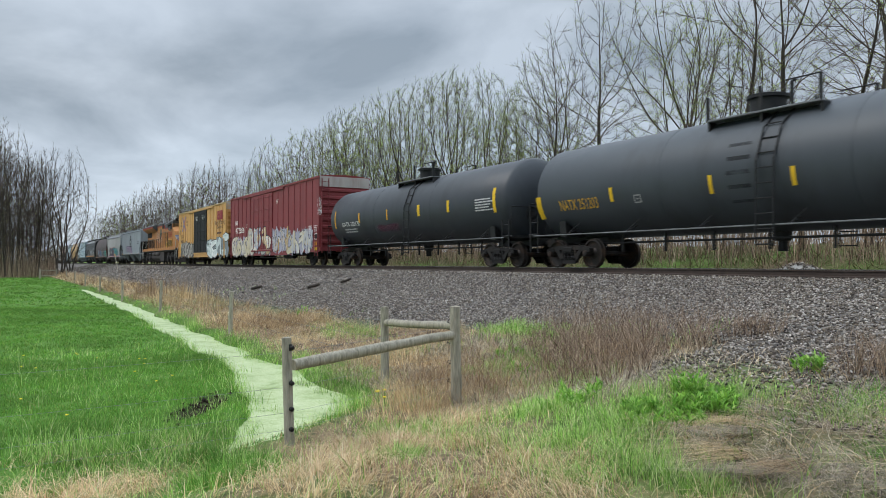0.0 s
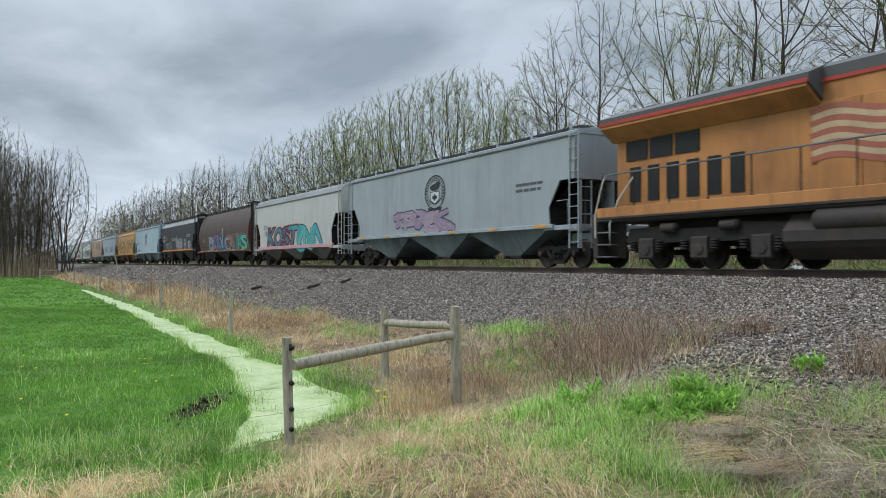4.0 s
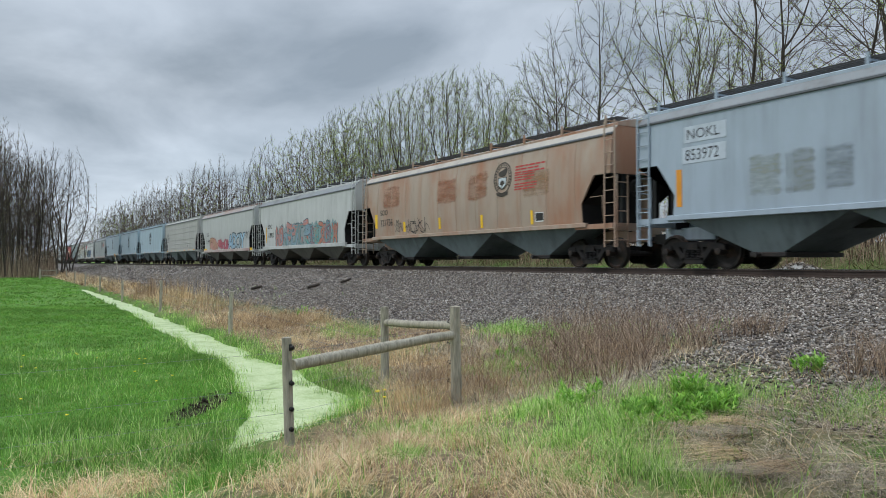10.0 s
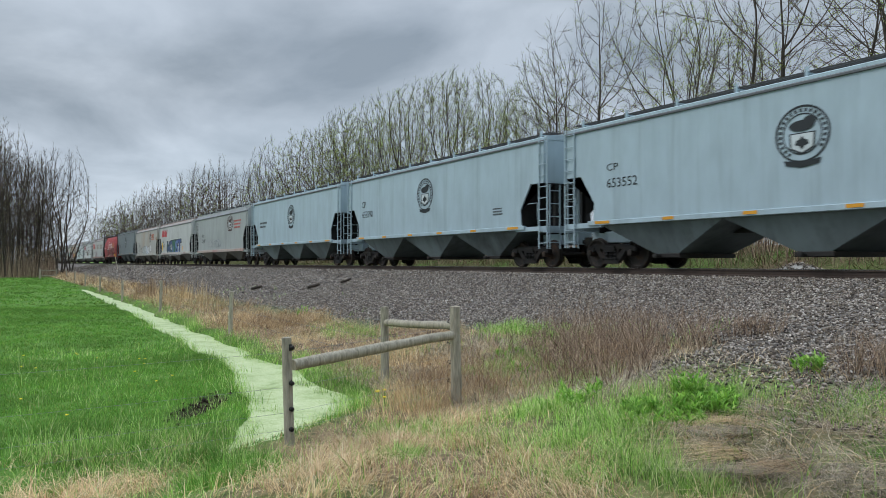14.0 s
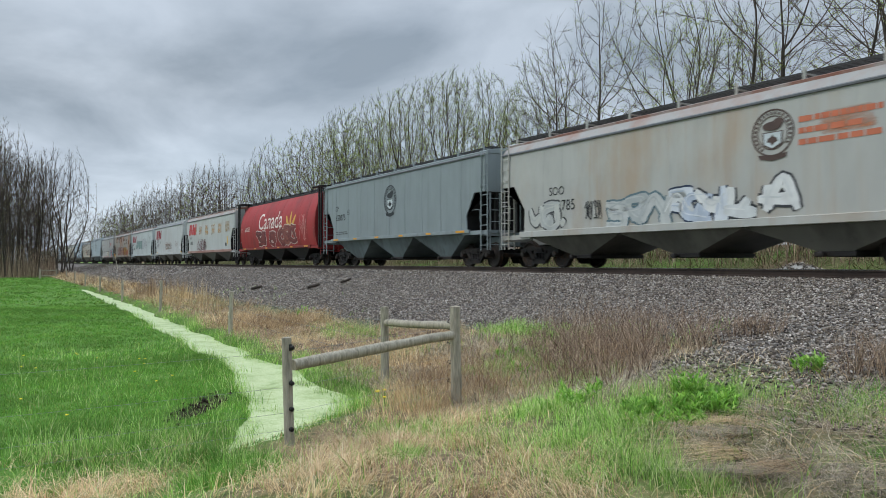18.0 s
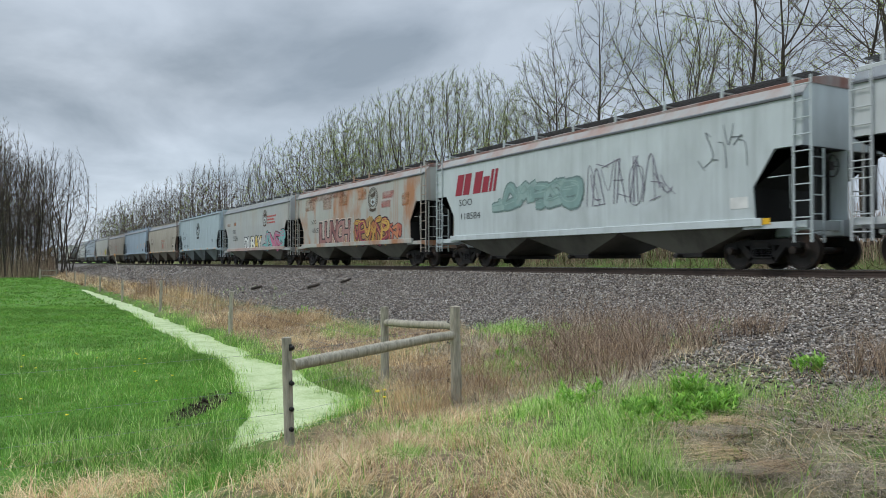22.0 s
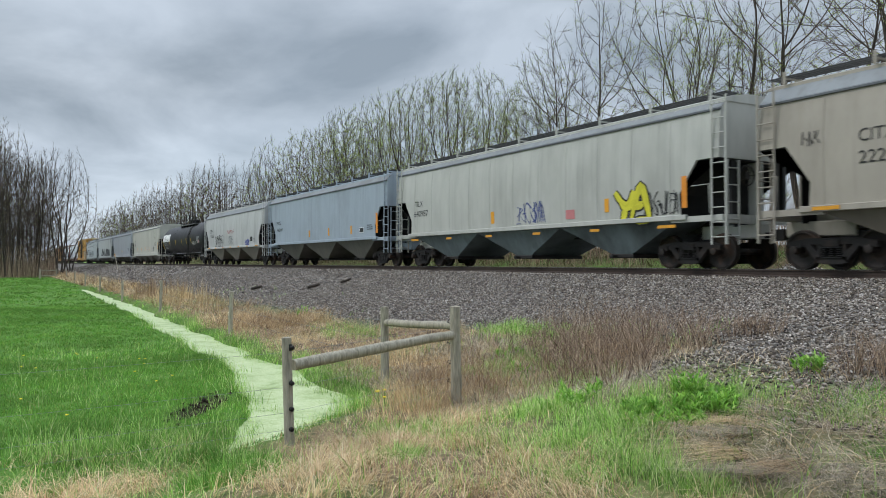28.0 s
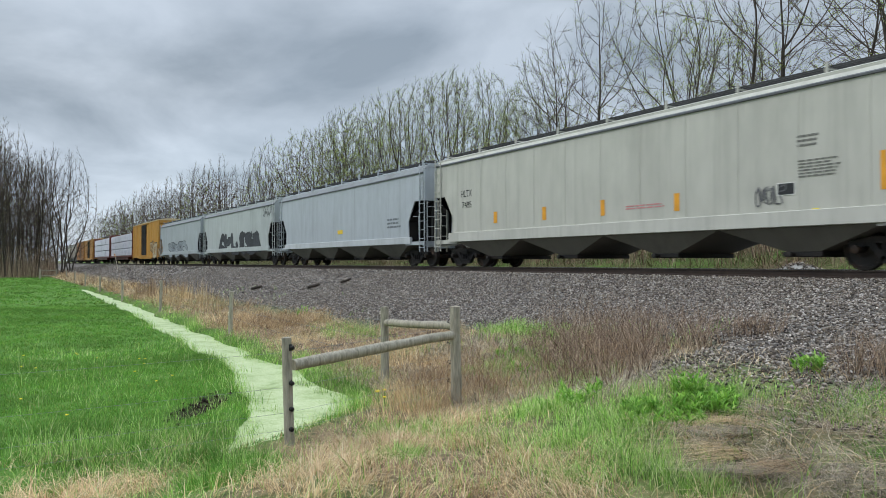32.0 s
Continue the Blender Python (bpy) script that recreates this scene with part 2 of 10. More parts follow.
def raw_mesh(name, verts, faces, smooth=False):
    """A large mesh from numpy arrays: faces all of one size."""
    me = bpy.data.meshes.new(name)
    n, k = faces.shape
    me.vertices.add(len(verts)); me.vertices.foreach_set("co", verts.astype(np.float32).ravel())
    me.loops.add(n * k); me.loops.foreach_set("vertex_index", faces.astype(np.int32).ravel())
    me.polygons.add(n)
    me.polygons.foreach_set("loop_start", np.arange(0, n * k, k, dtype=np.int32))
    if smooth:
        me.polygons.foreach_set("use_smooth", np.ones(n, dtype=bool))
    me.update(calc_edges=True)
    return me


def smooth01(a, b, x):
    t = np.clip((x - a) / (b - a), 0, 1)
    return t * t * (3 - 2 * t)


def value_noise(x, y, seed=0):
    """Smooth noise between -1 and 1 on arrays."""
    xi, yi = np.floor(x), np.floor(y)
    fx, fy = x - xi, y - yi
    fx, fy = fx * fx * (3 - 2 * fx), fy * fy * (3 - 2 * fy)

    def h(a, b):
        s = np.sin(a * 127.1 + b * 311.7 + seed * 74.7) * 43758.5453
        return (s - np.floor(s)) * 2 - 1
    return (h(xi, yi) * (1 - fx) + h(xi + 1, yi) * fx) * (1 - fy) + (h(xi, yi + 1) * (1 - fx) + h(xi + 1, yi + 1) * fx) * fy


def fbm(x, y, seed=0):
    return value_noise(x, y, seed) * 0.55 + value_noise(x * 2.1, y * 2.1, seed + 3) * 0.3 + value_noise(x * 4.3, y * 4.3, seed + 7) * 0.15

# ---- words ----
WORDS = {}


def set_words():
    """The meshes of all words painted on the cars, in the built-in font."""
    for text in ("110252", "116387", "117826", "118335", "118584", "118925", "118989", "119053", "121736", "122087", "122785", "123004", "222017", "351288", "354960", "455256", "462349", "472806", "51272", "550013", "608201", "640987", "650873", "653234", "653552", "653590", "653594", "660843", "7485", "853972", "CEFX", "CITX", "COER", "CP", "Canada", "DME", "DO NOT HAMMER ON CAR", "Experts", "GATX 220178", "HLTX", "LIQUEFIED PETROLEUM GAS", "MWCX", "NATX 251203", "NKCR", "NOKL", "NON-ODORIZED", "NS", "PROX 95115", "Railcar Pooling", "SHPX", "SOO", "TBOX", "TILX", "any", "load", "next", "road", "7864", "BUILDING AMERICA", "LD LMT 225900   102450 KG", "LT WT    60100    27100 KG", "LD LMT 226300   102600 KG", "LT WT    59700    27100 KG", "CLOSE THIS DOOR", "BEFORE CLOSING", "MAIN DOOR", "CLOSE AND LOCK", "BOTH DOORS BEFORE", "MOVING CAR"):
        cu = bpy.data.curves.new("words", "FONT")
        cu.body, cu.resolution_u = text, 3
        ob = new("words", cu)
        WORDS[text] = bpy.data.meshes.new_from_object(ob.evaluated_get(bpy.context.evaluated_depsgraph_get()))
        bpy.data.objects.remove(ob)


set_words()

# ---- ground ----
WATER = -0.45


def ditch(x):
    """Middle and half width of the ditch's water along x."""
    x = np.asarray(x, float)
    left = np.interp(x, [-66, -35, -14, -12, -10.2, -8.7, -7.9], [5.2, 4.55, 3.75, 3.4, 2.85, 2.2, 1.7]) + 0.08 * np.sin(x * 1.1) + 0.14 * fbm(x * 0.8, x * 0 + 3, 91)
    right = np.interp(x, [-66, -40, -14, -10.5, -9.4, -8.6, -8.0], [5.8, 5.65, 4.8, 4.6, 4.0, 3.0, 2.2]) + 0.08 * np.sin(x * 1.7 + 1) + 0.14 * fbm(x * 0.8, x * 0 + 7, 92)
    half = np.maximum(0, (right - left) / 2) * (1 - smooth01(-8.4, -7.9, x)) * smooth01(-68, -62, x)
    return (left + right) / 2, half


def mud(x, y):
    """The trodden bare patch at the ditch's edge."""
    x, y = np.asarray(x, float), np.asarray(y, float)
    u = -(x + 10.8) * 0.86 + (y - 2.4) * 0.51
    v = (x + 10.8) * 0.51 + (y - 2.4) * 0.86 + 0.25 * fbm(x * 2.2, y * 2.2, 95)
    return np.exp(-(u / 1.0) ** 4 - (v / 0.24) ** 2)


def height(x, y):
    x, y = np.asarray(x, float), np.asarray(y, float)
    bank = smooth01(-7.9, -5.2, x + 0.3 * (y - 3))
    field = -0.33 + 0.05 * fbm(x * 0.35, y * 0.35, 1) - 0.25 * smooth01(-20, -140, x) * 0
    mound = 0.02 + 0.10 * fbm(x * 0.5, y * 0.5, 2)
    low = field * (1 - bank) + mound * bank
    rise = np.interp(y, [5.0, 7.0, 9.6, 14.4, 15.0, 19.3, 19.9, 24.0, 27.0, 31.0, 36.0, 60.0], [0, 0.18, 0.62, 1.56, 1.60, 1.60, 1.56, 0.75, 1.0, 2.0, 2.9, 3.2])
    rise2 = np.interp(y, [4.0, 7.0, 9.6, 14.4, 15.0, 19.3, 19.9, 24.0, 27.0, 31.0, 36.0, 60.0], [0, 0.30, 0.62, 1.22, 1.26, 1.26, 1.22, 0.5, 0.7, 1.8, 2.8, 3.1])
    z = low + rise * (1 - bank) + rise2 * bank
    crown = np.exp(-((y - LINE) / 2.6) ** 8)
    z = z * (1 - crown) + (RAIL - 0.20) * crown
    z = z + 0.05 * fbm(x * 0.8, y * 0.8, 5) * (1 - crown) * smooth01(4, 8, y)
    z = z - 0.09 * mud(x, y)
    mid, half = ditch(x)
    d = np.abs(y - mid)
    cut = 1 - smooth01(-0.25, 0.2, d - half)
    cut = np.where(half > 0.02, cut, 0)
    z = z * (1 - cut) + (WATER - 0.12) * cut
    return z


def zones(x, y):
    """Shares of green grass, dry grass and gravel at a place."""
    n = fbm(x * 0.45, y * 0.45, 11)
    n2 = fbm(x * 1.3, y * 1.3, 17)
    toe = 8.3 + 1.7 * np.exp(-((x + 11) / 3.2) ** 2) - 0.75 * smooth01(-8.3, -6.8, x) + 0.45 * n
    gravel = smooth01(toe - 0.5, toe + 0.4, y) * (1 - smooth01(23.0, 24.5, y + n))
    mid, half = ditch(x)
    beyond = smooth01(-0.2, 0.6, y - mid - half + 0.3 * n2)
    nearbank = smooth01(-9.5, -7.0, x + 0.2 * y)
    dry = beyond * (1 - gravel) * np.clip(0.85 + 0.8 * n, 0, 1)
    dry = np.maximum(dry, nearbank * np.clip(0.35 + 1.5 * n2, 0, 1) * (1 - gravel))
    dry = np.where(y > 24, np.clip(0.5 + n, 0, 1), dry)
    return 1 - np.clip(dry + gravel, 0, 1), dry, gravel


def ground_material():
    m, nt, bsdf = nodes_of("earth_grass_gravel")
    N, L = nt.nodes.new, nt.links.new
    tc = N("ShaderNodeTexCoord")

    def noise_ramp(scale, stops, detail=7, rough=0.6):
        n, r = N("ShaderNodeTexNoise"), N("ShaderNodeValToRGB")
        n.inputs["Scale"].default_value, n.inputs["Detail"].default_value = scale, detail
        n.inputs["Roughness"].default_value = rough
        L(tc.outputs["Object"], n.inputs["Vector"])
        el = r.color_ramp.elements
        while len(el) < len(stops):
            el.new(0.5)
        for i, c in enumerate(stops):
            el[i].position, el[i].color = 0.3 + 0.4 * i / (len(stops) - 1), (*srgb(c), 1)
        L(n.outputs[0], r.inputs[0])
        return r.outputs[0]
    green = noise_ramp(1.2, ("3c5a20", "4a6e28", "587c34", "52702e"))
    dry = noise_ramp(5.0, ("332a22", "5c4d3e", "83705a", "4a3f34"))
    vor, vr = N("ShaderNodeTexVoronoi"), N("ShaderNodeValToRGB")
    vor.inputs["Scale"].default_value = 16
    L(tc.outputs["Object"], vor.inputs["Vector"])
    sepc = N("ShaderNodeSeparateColor")
    L(vor.outputs["Color"], sepc.inputs[0]); L(sepc.outputs[0], vr.inputs[0])
    el = vr.color_ramp.elements
    el[0].color, el[1].color = (*srgb("3f3c39"), 1), (*srgb("938d87"), 1)
    el.new(0.6).color = (*srgb("68635f"), 1)
    zr = N("ShaderNodeAttribute"); zr.attribute_name = "zone"
    sp = N("ShaderNodeSeparateColor")
    L(zr.outputs["Color"], sp.inputs[0])
    m1, m2 = N("ShaderNodeMixRGB"), N("ShaderNodeMixRGB")
    L(sp.outputs[1], m1.inputs[0]); L(green, m1.inputs[1]); L(dry, m1.inputs[2])
    L(sp.outputs[2], m2.inputs[0]); L(m1.outputs[0], m2.inputs[1]); L(vr.outputs[0], m2.inputs[2])
    m3 = N("ShaderNodeMixRGB")
    L(zr.outputs["Alpha"], m3.inputs[0]); L(m2.outputs[0], m3.inputs[1])
    m3.inputs[2].default_value = (*srgb("2b231b"), 1)
    L(m3.outputs[0], bsdf.inputs["Base Color"])
    bsdf.inputs["Roughness"].default_value, bsdf.inputs["Specular IOR Level"].default_value = 0.95, 0.15
    bp, nb = N("ShaderNodeBump"), N("ShaderNodeTexNoise")
    nb.inputs["Scale"].default_value, nb.inputs["Detail"].default_value = 14, 6
    L(tc.outputs["Object"], nb.inputs["Vector"])
    ad = N("ShaderNodeMath"); ad.operation = "MULTIPLY_ADD"
    L(vor.outputs["Distance"], ad.inputs[0]); L(sp.outputs[2], ad.inputs[1]); L(nb.outputs[0], ad.inputs[2])
    L(ad.outputs[0], bp.inputs["Height"])
    bp.inputs["Strength"].default_value, bp.inputs["Distance"].default_value = 0.7, 0.05
    L(bp.outputs[0], bsdf.inputs["Normal"])
    return m


def graded(lo, hi, step, far, grow=1.22):
    """Coordinates that are even between lo and hi and spread out beyond."""
    mid = list(np.arange(lo, hi + step / 2, step))
    a, b, s = [], [], step
    x = lo
    while x > -far:
        s *= grow; x -= s; a.append(x)
    x, s = hi, step
    while x < far:
        s *= grow; x += s; b.append(x)
    return np.array(a[::-1] + mid + b)


def make_ground():
    xs, ys = graded(-48, 4, 0.16, 2600, 1.12), graded(-6, 25, 0.16, 2600, 1.14)
    X, Y = np.meshgrid(xs, ys, indexing="ij")
    Z = height(X, Y)
    n, k = X.shape
    idx = np.arange(n * k).reshape(n, k)
    faces = np.stack([idx[:-1, :-1], idx[1:, :-1], idx[1:, 1:], idx[:-1, 1:]], -1).reshape(-1, 4)
    me = raw_mesh("ground", np.stack([X, Y, Z], -1).reshape(-1, 3), faces, True)
    g, d, v = zones(X.ravel(), Y.ravel())
    bare = np.clip(mud(X.ravel(), Y.ravel()) * 1.6, 0, 1)
    col = np.stack([g, d, v, bare], -1).astype(np.float32)
    at = me.color_attributes.new("zone", "FLOAT_COLOR", "POINT")
    at.data.foreach_set("color", col.ravel())
    ob = part("ground", me, ground_material())
    tagged(ob, "green pasture, dry grassy bank and gravel railway embankment", "ground", kind="structure")


make_ground()


def make_water():
    m, nt, bsdf = nodes_of("duckweed_water")
    N, L = nt.nodes.new, nt.links.new
    tc, n, r = N("ShaderNodeTexCoord"), N("ShaderNodeTexNoise"), N("ShaderNodeValToRGB")
    n.inputs["Scale"].default_value, n.inputs["Detail"].default_value = 1.7, 12
    n.inputs["Roughness"].default_value = 0.74
    L(tc.outputs["Object"], n.inputs["Vector"]); L(n.outputs[0], r.inputs[0])
    el = r.color_ramp.elements
    el[0].position, el[0].color = 0.30, (*srgb("47602e"), 1)
    el[1].position, el[1].color = 0.66, (*srgb("c6cda4"), 1)
    el.new(0.38).color = (*srgb("8a9c60"), 1)
    el.new(0.48).color = (*srgb("b0bc8a"), 1)
    # single leaves show as fine speckle
    fine, fr, mx = N("ShaderNodeTexNoise"), N("ShaderNodeValToRGB"), N("ShaderNodeMixRGB")
    fine.inputs["Scale"].default_value, fine.inputs["Detail"].default_value = 46, 3
    L(tc.outputs["Object"], fine.inputs["Vector"]); L(fine.outputs[0], fr.inputs[0])
    fr.color_ramp.elements[0].position, fr.color_ramp.elements[0].color = 0.35, (0.72, 0.78, 0.66, 1)
    fr.color_ramp.elements[1].position, fr.color_ramp.elements[1].color = 0.6, (1, 1, 1, 1)
    mx.blend_type, mx.inputs[0].default_value = "MULTIPLY", 1.0
    L(r.outputs[0], mx.inputs[1]); L(fr.outputs[0], mx.inputs[2]); L(mx.outputs[0], bsdf.inputs["Base Color"])
    bsdf.inputs["Roughness"].default_value, bsdf.inputs["Specular IOR Level"].default_value = 0.45, 0.3
    xs = np.arange(-66, -7.8, 0.3)
    mid, half = ditch(xs)
    sh = Shape()
    v = []
    for x, c, h in zip(xs, mid, half):
        v += [(x, c - h - 0.45, WATER), (x, c + h + 0.45, WATER)]
    sh.add(v, [(2 * i, 2 * i + 2, 2 * i + 3, 2 * i + 1) for i in range(len(xs) - 1)])
    tagged(part("water", sh, m), "still ditch water covered with pale green duckweed", "water", kind="structure")


make_water()


def make_track():
    L0, L1 = -520, 60
    prof = [(-0.07, -0.17), (0.07, -0.17), (0.07, -0.155), (0.012, -0.13), (0.012, -0.045), (0.036, -0.035), (0.036, -0.004),
            (0.03, 0), (-0.03, 0), (-0.036, -0.004), (-0.036, -0.035), (-0.012, -0.045), (-0.012, -0.13), (-0.07, -0.155)]
    track = tagged(new("railway_track"), "single railway track with rusty steel rails on wooden ties", "railway track", kind="structure")
    for y in (-0.755, 0.755):
        web = part("rail", Shape().along([(a + LINE + y, b + RAIL) for a, b in prof], L0, L1), M_RAIL, track, "rust-brown steel rail")
        part("running_surface", Shape().box(L0, L1, LINE + y - 0.026, LINE + y + 0.026, RAIL - 0.002, RAIL + 0.003), M_TREAD, web, "polished running surface")
    tie = Shape().slab(-0.115, 0.115, -1.3, 1.3, -0.17, 0.0, 0.015).mesh("tie")
    plate = Shape().box(-0.1, 0.1, -0.16, 0.16, 0, 0.02).mesh("tie_plate")
    spike = Shape().box(-0.012, 0.012, -0.012, 0.012, 0, 0.06).box(-0.02, 0.02, -0.03, 0.012, 0.045, 0.065).mesh("spike")
    rng = random.Random(4)
    for i in range(150):
        x = -72 + 0.53 * i
        t = part("tie", tie, M_TIE, track, at=pose(x, LINE + rng.uniform(-0.06, 0.06), RAIL - 0.19, 0, 0, rng.uniform(-1.5, 1.5)))
        if x > -45:
            for y in (-0.755, 0.755):
                part("tie_plate", plate, M_RAIL, t, at=pose(0, y, 0))
    # the ties farther off, joined
    far = Shape()
    for i in range(260):
        x = -72.5 - 0.53 * i
        far.box(x - 0.11, x + 0.11, LINE - 1.3, LINE + 1.3, RAIL - 0.34, RAIL - 0.19)
    tagged(part("far_ties", far, M_TIE, track), kind="stuff")


make_track()

# ---- the train ----
CARS = []   # (thing, its middle's x at 0 s)


def travel(t):
    """How far the train has come after t seconds: it slows down a little."""
    return V1 * t + V2 * t ** 2 + V3 * t ** 3 + V4 * t ** 4


V1, V2, V3, V4 = 20.883, 0.06459, -0.0032241, 4.2226e-05
WHEEL_R = 0.457


def wheelset(parent, at):
    """An axle with two wheels; all share one turning motion."""
    def make():
        s = Shape()
        for d in (-1, 1):
            y = d * 0.755
            s.turned([(y - d * 0.03, 0.06), (y - d * 0.045, 0.12), (y - d * 0.02, 0.16), (y - d * 0.005, 0.33), (y - d * 0.05, 0.39), (y - d * 0.07, 0.40),
                      (y - d * 0.075, 0.478), (y - d * 0.045, 0.484), (y - d * 0.035, WHEEL_R + 0.003), (y + d * 0.062, WHEEL_R), (y + d * 0.066, 0.40),
                      (y + d * 0.035, 0.385), (y + d * 0.012, 0.33), (y + d * 0.02, 0.18), (y + d * 0.06, 0.13), (y + d * 0.07, 0.06)], (0, 0, 0), "y", 32)
        s.turned([(-1.16, 0.05), (-1.15, 0.09), (-1.0, 0.1), (-0.93, 0.11), (-0.82, 0.09), (-0.72, 0.085), (0.72, 0.085), (0.82, 0.09), (0.93, 0.11), (1.0, 0.1), (1.15, 0.09), (1.16, 0.05)], (0, 0, 0), "y", 14)
        return s
    ob = part("wheelset", cached(("wheelset",), make, 35), M_WHEEL, parent)
    ob.matrix_parent_inverse = at
    WHEELSETS.append(ob)
    return ob


WHEELSETS = []


def side_frame():
    """A cast truck side with its window openings, about y = 0."""
    s = Shape()
    y0, y1 = -0.06, 0.06
    s.across([(-1.08, 0.50), (-1.08, 0.62), (-0.95, 0.66), (-0.55, 0.72), (0.55, 0.72), (0.95, 0.66), (1.08, 0.62), (1.08, 0.50),
              (0.72, 0.52), (0.5, 0.58), (-0.5, 0.58), (-0.72, 0.52)], y0, y1)
    s.across([(-0.66, 0.54), (-0.50, 0.58), (-0.24, 0.30), (-0.34, 0.18)], y0, y1)
    s.across([(0.66, 0.54), (0.34, 0.18), (0.24, 0.30), (0.50, 0.58)], y0, y1)
    s.across([(-0.36, 0.17), (-0.36, 0.30), (0.36, 0.30), (0.36, 0.17), (0.2, 0.13), (-0.2, 0.13)], y0, y1)
    s.box(-0.34, -0.26, y0 + 0.01, y1 - 0.01, 0.28, 0.62)
    s.box(0.26, 0.34, y0 + 0.01, y1 - 0.01, 0.28, 0.62)
    for x in (-0.89, 0.89):
        s.box(x - 0.17, x + 0.17, y0 - 0.03, y1 + 0.03, 0.5, 0.63)
    return s


def springs():
    s = Shape()
    for y in (-0.06, 0.06):
        for x in (-0.18, 0.0, 0.18):
            s.turned([(0.29 + 0.022 * i, 0.075 if i % 2 else 0.05) for i in range(11)], (x, y, 0), "z", 10)
    s.box(-0.26, 0.26, -0.13, 0.13, 0.275, 0.295).box(-0.26, 0.26, -0.13, 0.13, 0.50, 0.52)
    return s


def truck(car, x):
    """A two-axle truck centred at x under a car."""
    fr = part("truck", cached(("bolster",), lambda: Shape().slab(-0.2, 0.2, -1.1, 1.1, 0.50, 0.68, 0.03).box(-0.3, 0.3, -0.3, 0.3, 0.66, 0.9)), M_TRUCK, car, at=pose(x, 0, 0))
    for y in (-1.0, 1.0):
        part("side_frame", cached(("truck_side",), side_frame), M_TRUCK, fr, at=pose(0, y, 0))
        part("suspension", cached(("springs",), springs, 40), M_BLACK, fr, at=pose(0, y * 0.96, 0))
    for d in (-0.89, 0.89):
        wheelset(fr, pose(d, 0, WHEEL_R))
    return fr


def coupler(car, x, d):
    s = cached(("coupler", d), lambda: Shape().slab(-0.55 * d if d > 0 else 0.0, 0.0 if d > 0 else 0.55, -0.16, 0.16, 0.76, 1.02, 0.02)
               .slab(0.0 if d > 0 else -0.62, 0.62 if d > 0 else 0.0, -0.07, 0.07, 0.80, 0.94, 0.02).box(0.42 if d > 0 else -0.62, 0.62 if d > 0 else -0.42, -0.16, 0.14, 0.72, 1.0))
    part("coupler", s, M_STEEL, car, at=pose(x, 0, 0))


def ladder_shape(z0, z1, w, out=0.05, rungs=None, r=0.016):
    """A ladder in the x-z plane, facing -y, with its foot in the middle."""
    s = Shape()
    for x in (-w / 2, w / 2):
        s.box(x - 0.022, x + 0.022, -out, -out + 0.03, z0, z1)
    n = rungs or max(2, int((z1 - z0) / 0.36))
    for i in range(n):
        z = z0 + (z1 - z0) * (i + 0.5) / n
        s.tube([(-w / 2, -out, z), (w / 2, -out, z)], r, 5)
    return s


# ridge strip paint, darkened to carry the shadow line below the eave
RIDGE_SHADE = paint("5a5d60", rust="3c3936", amount=0.6)
EAVE = paint("787c7e", rust="4f4a44", amount=0.6, lo=0.45)
# default bay paint: road grime, plus underside shade put into the colour
GRIMY_SHADED = paint("6e7a7c", rust="2a2a2a", amount=0.85, lo=0.42)


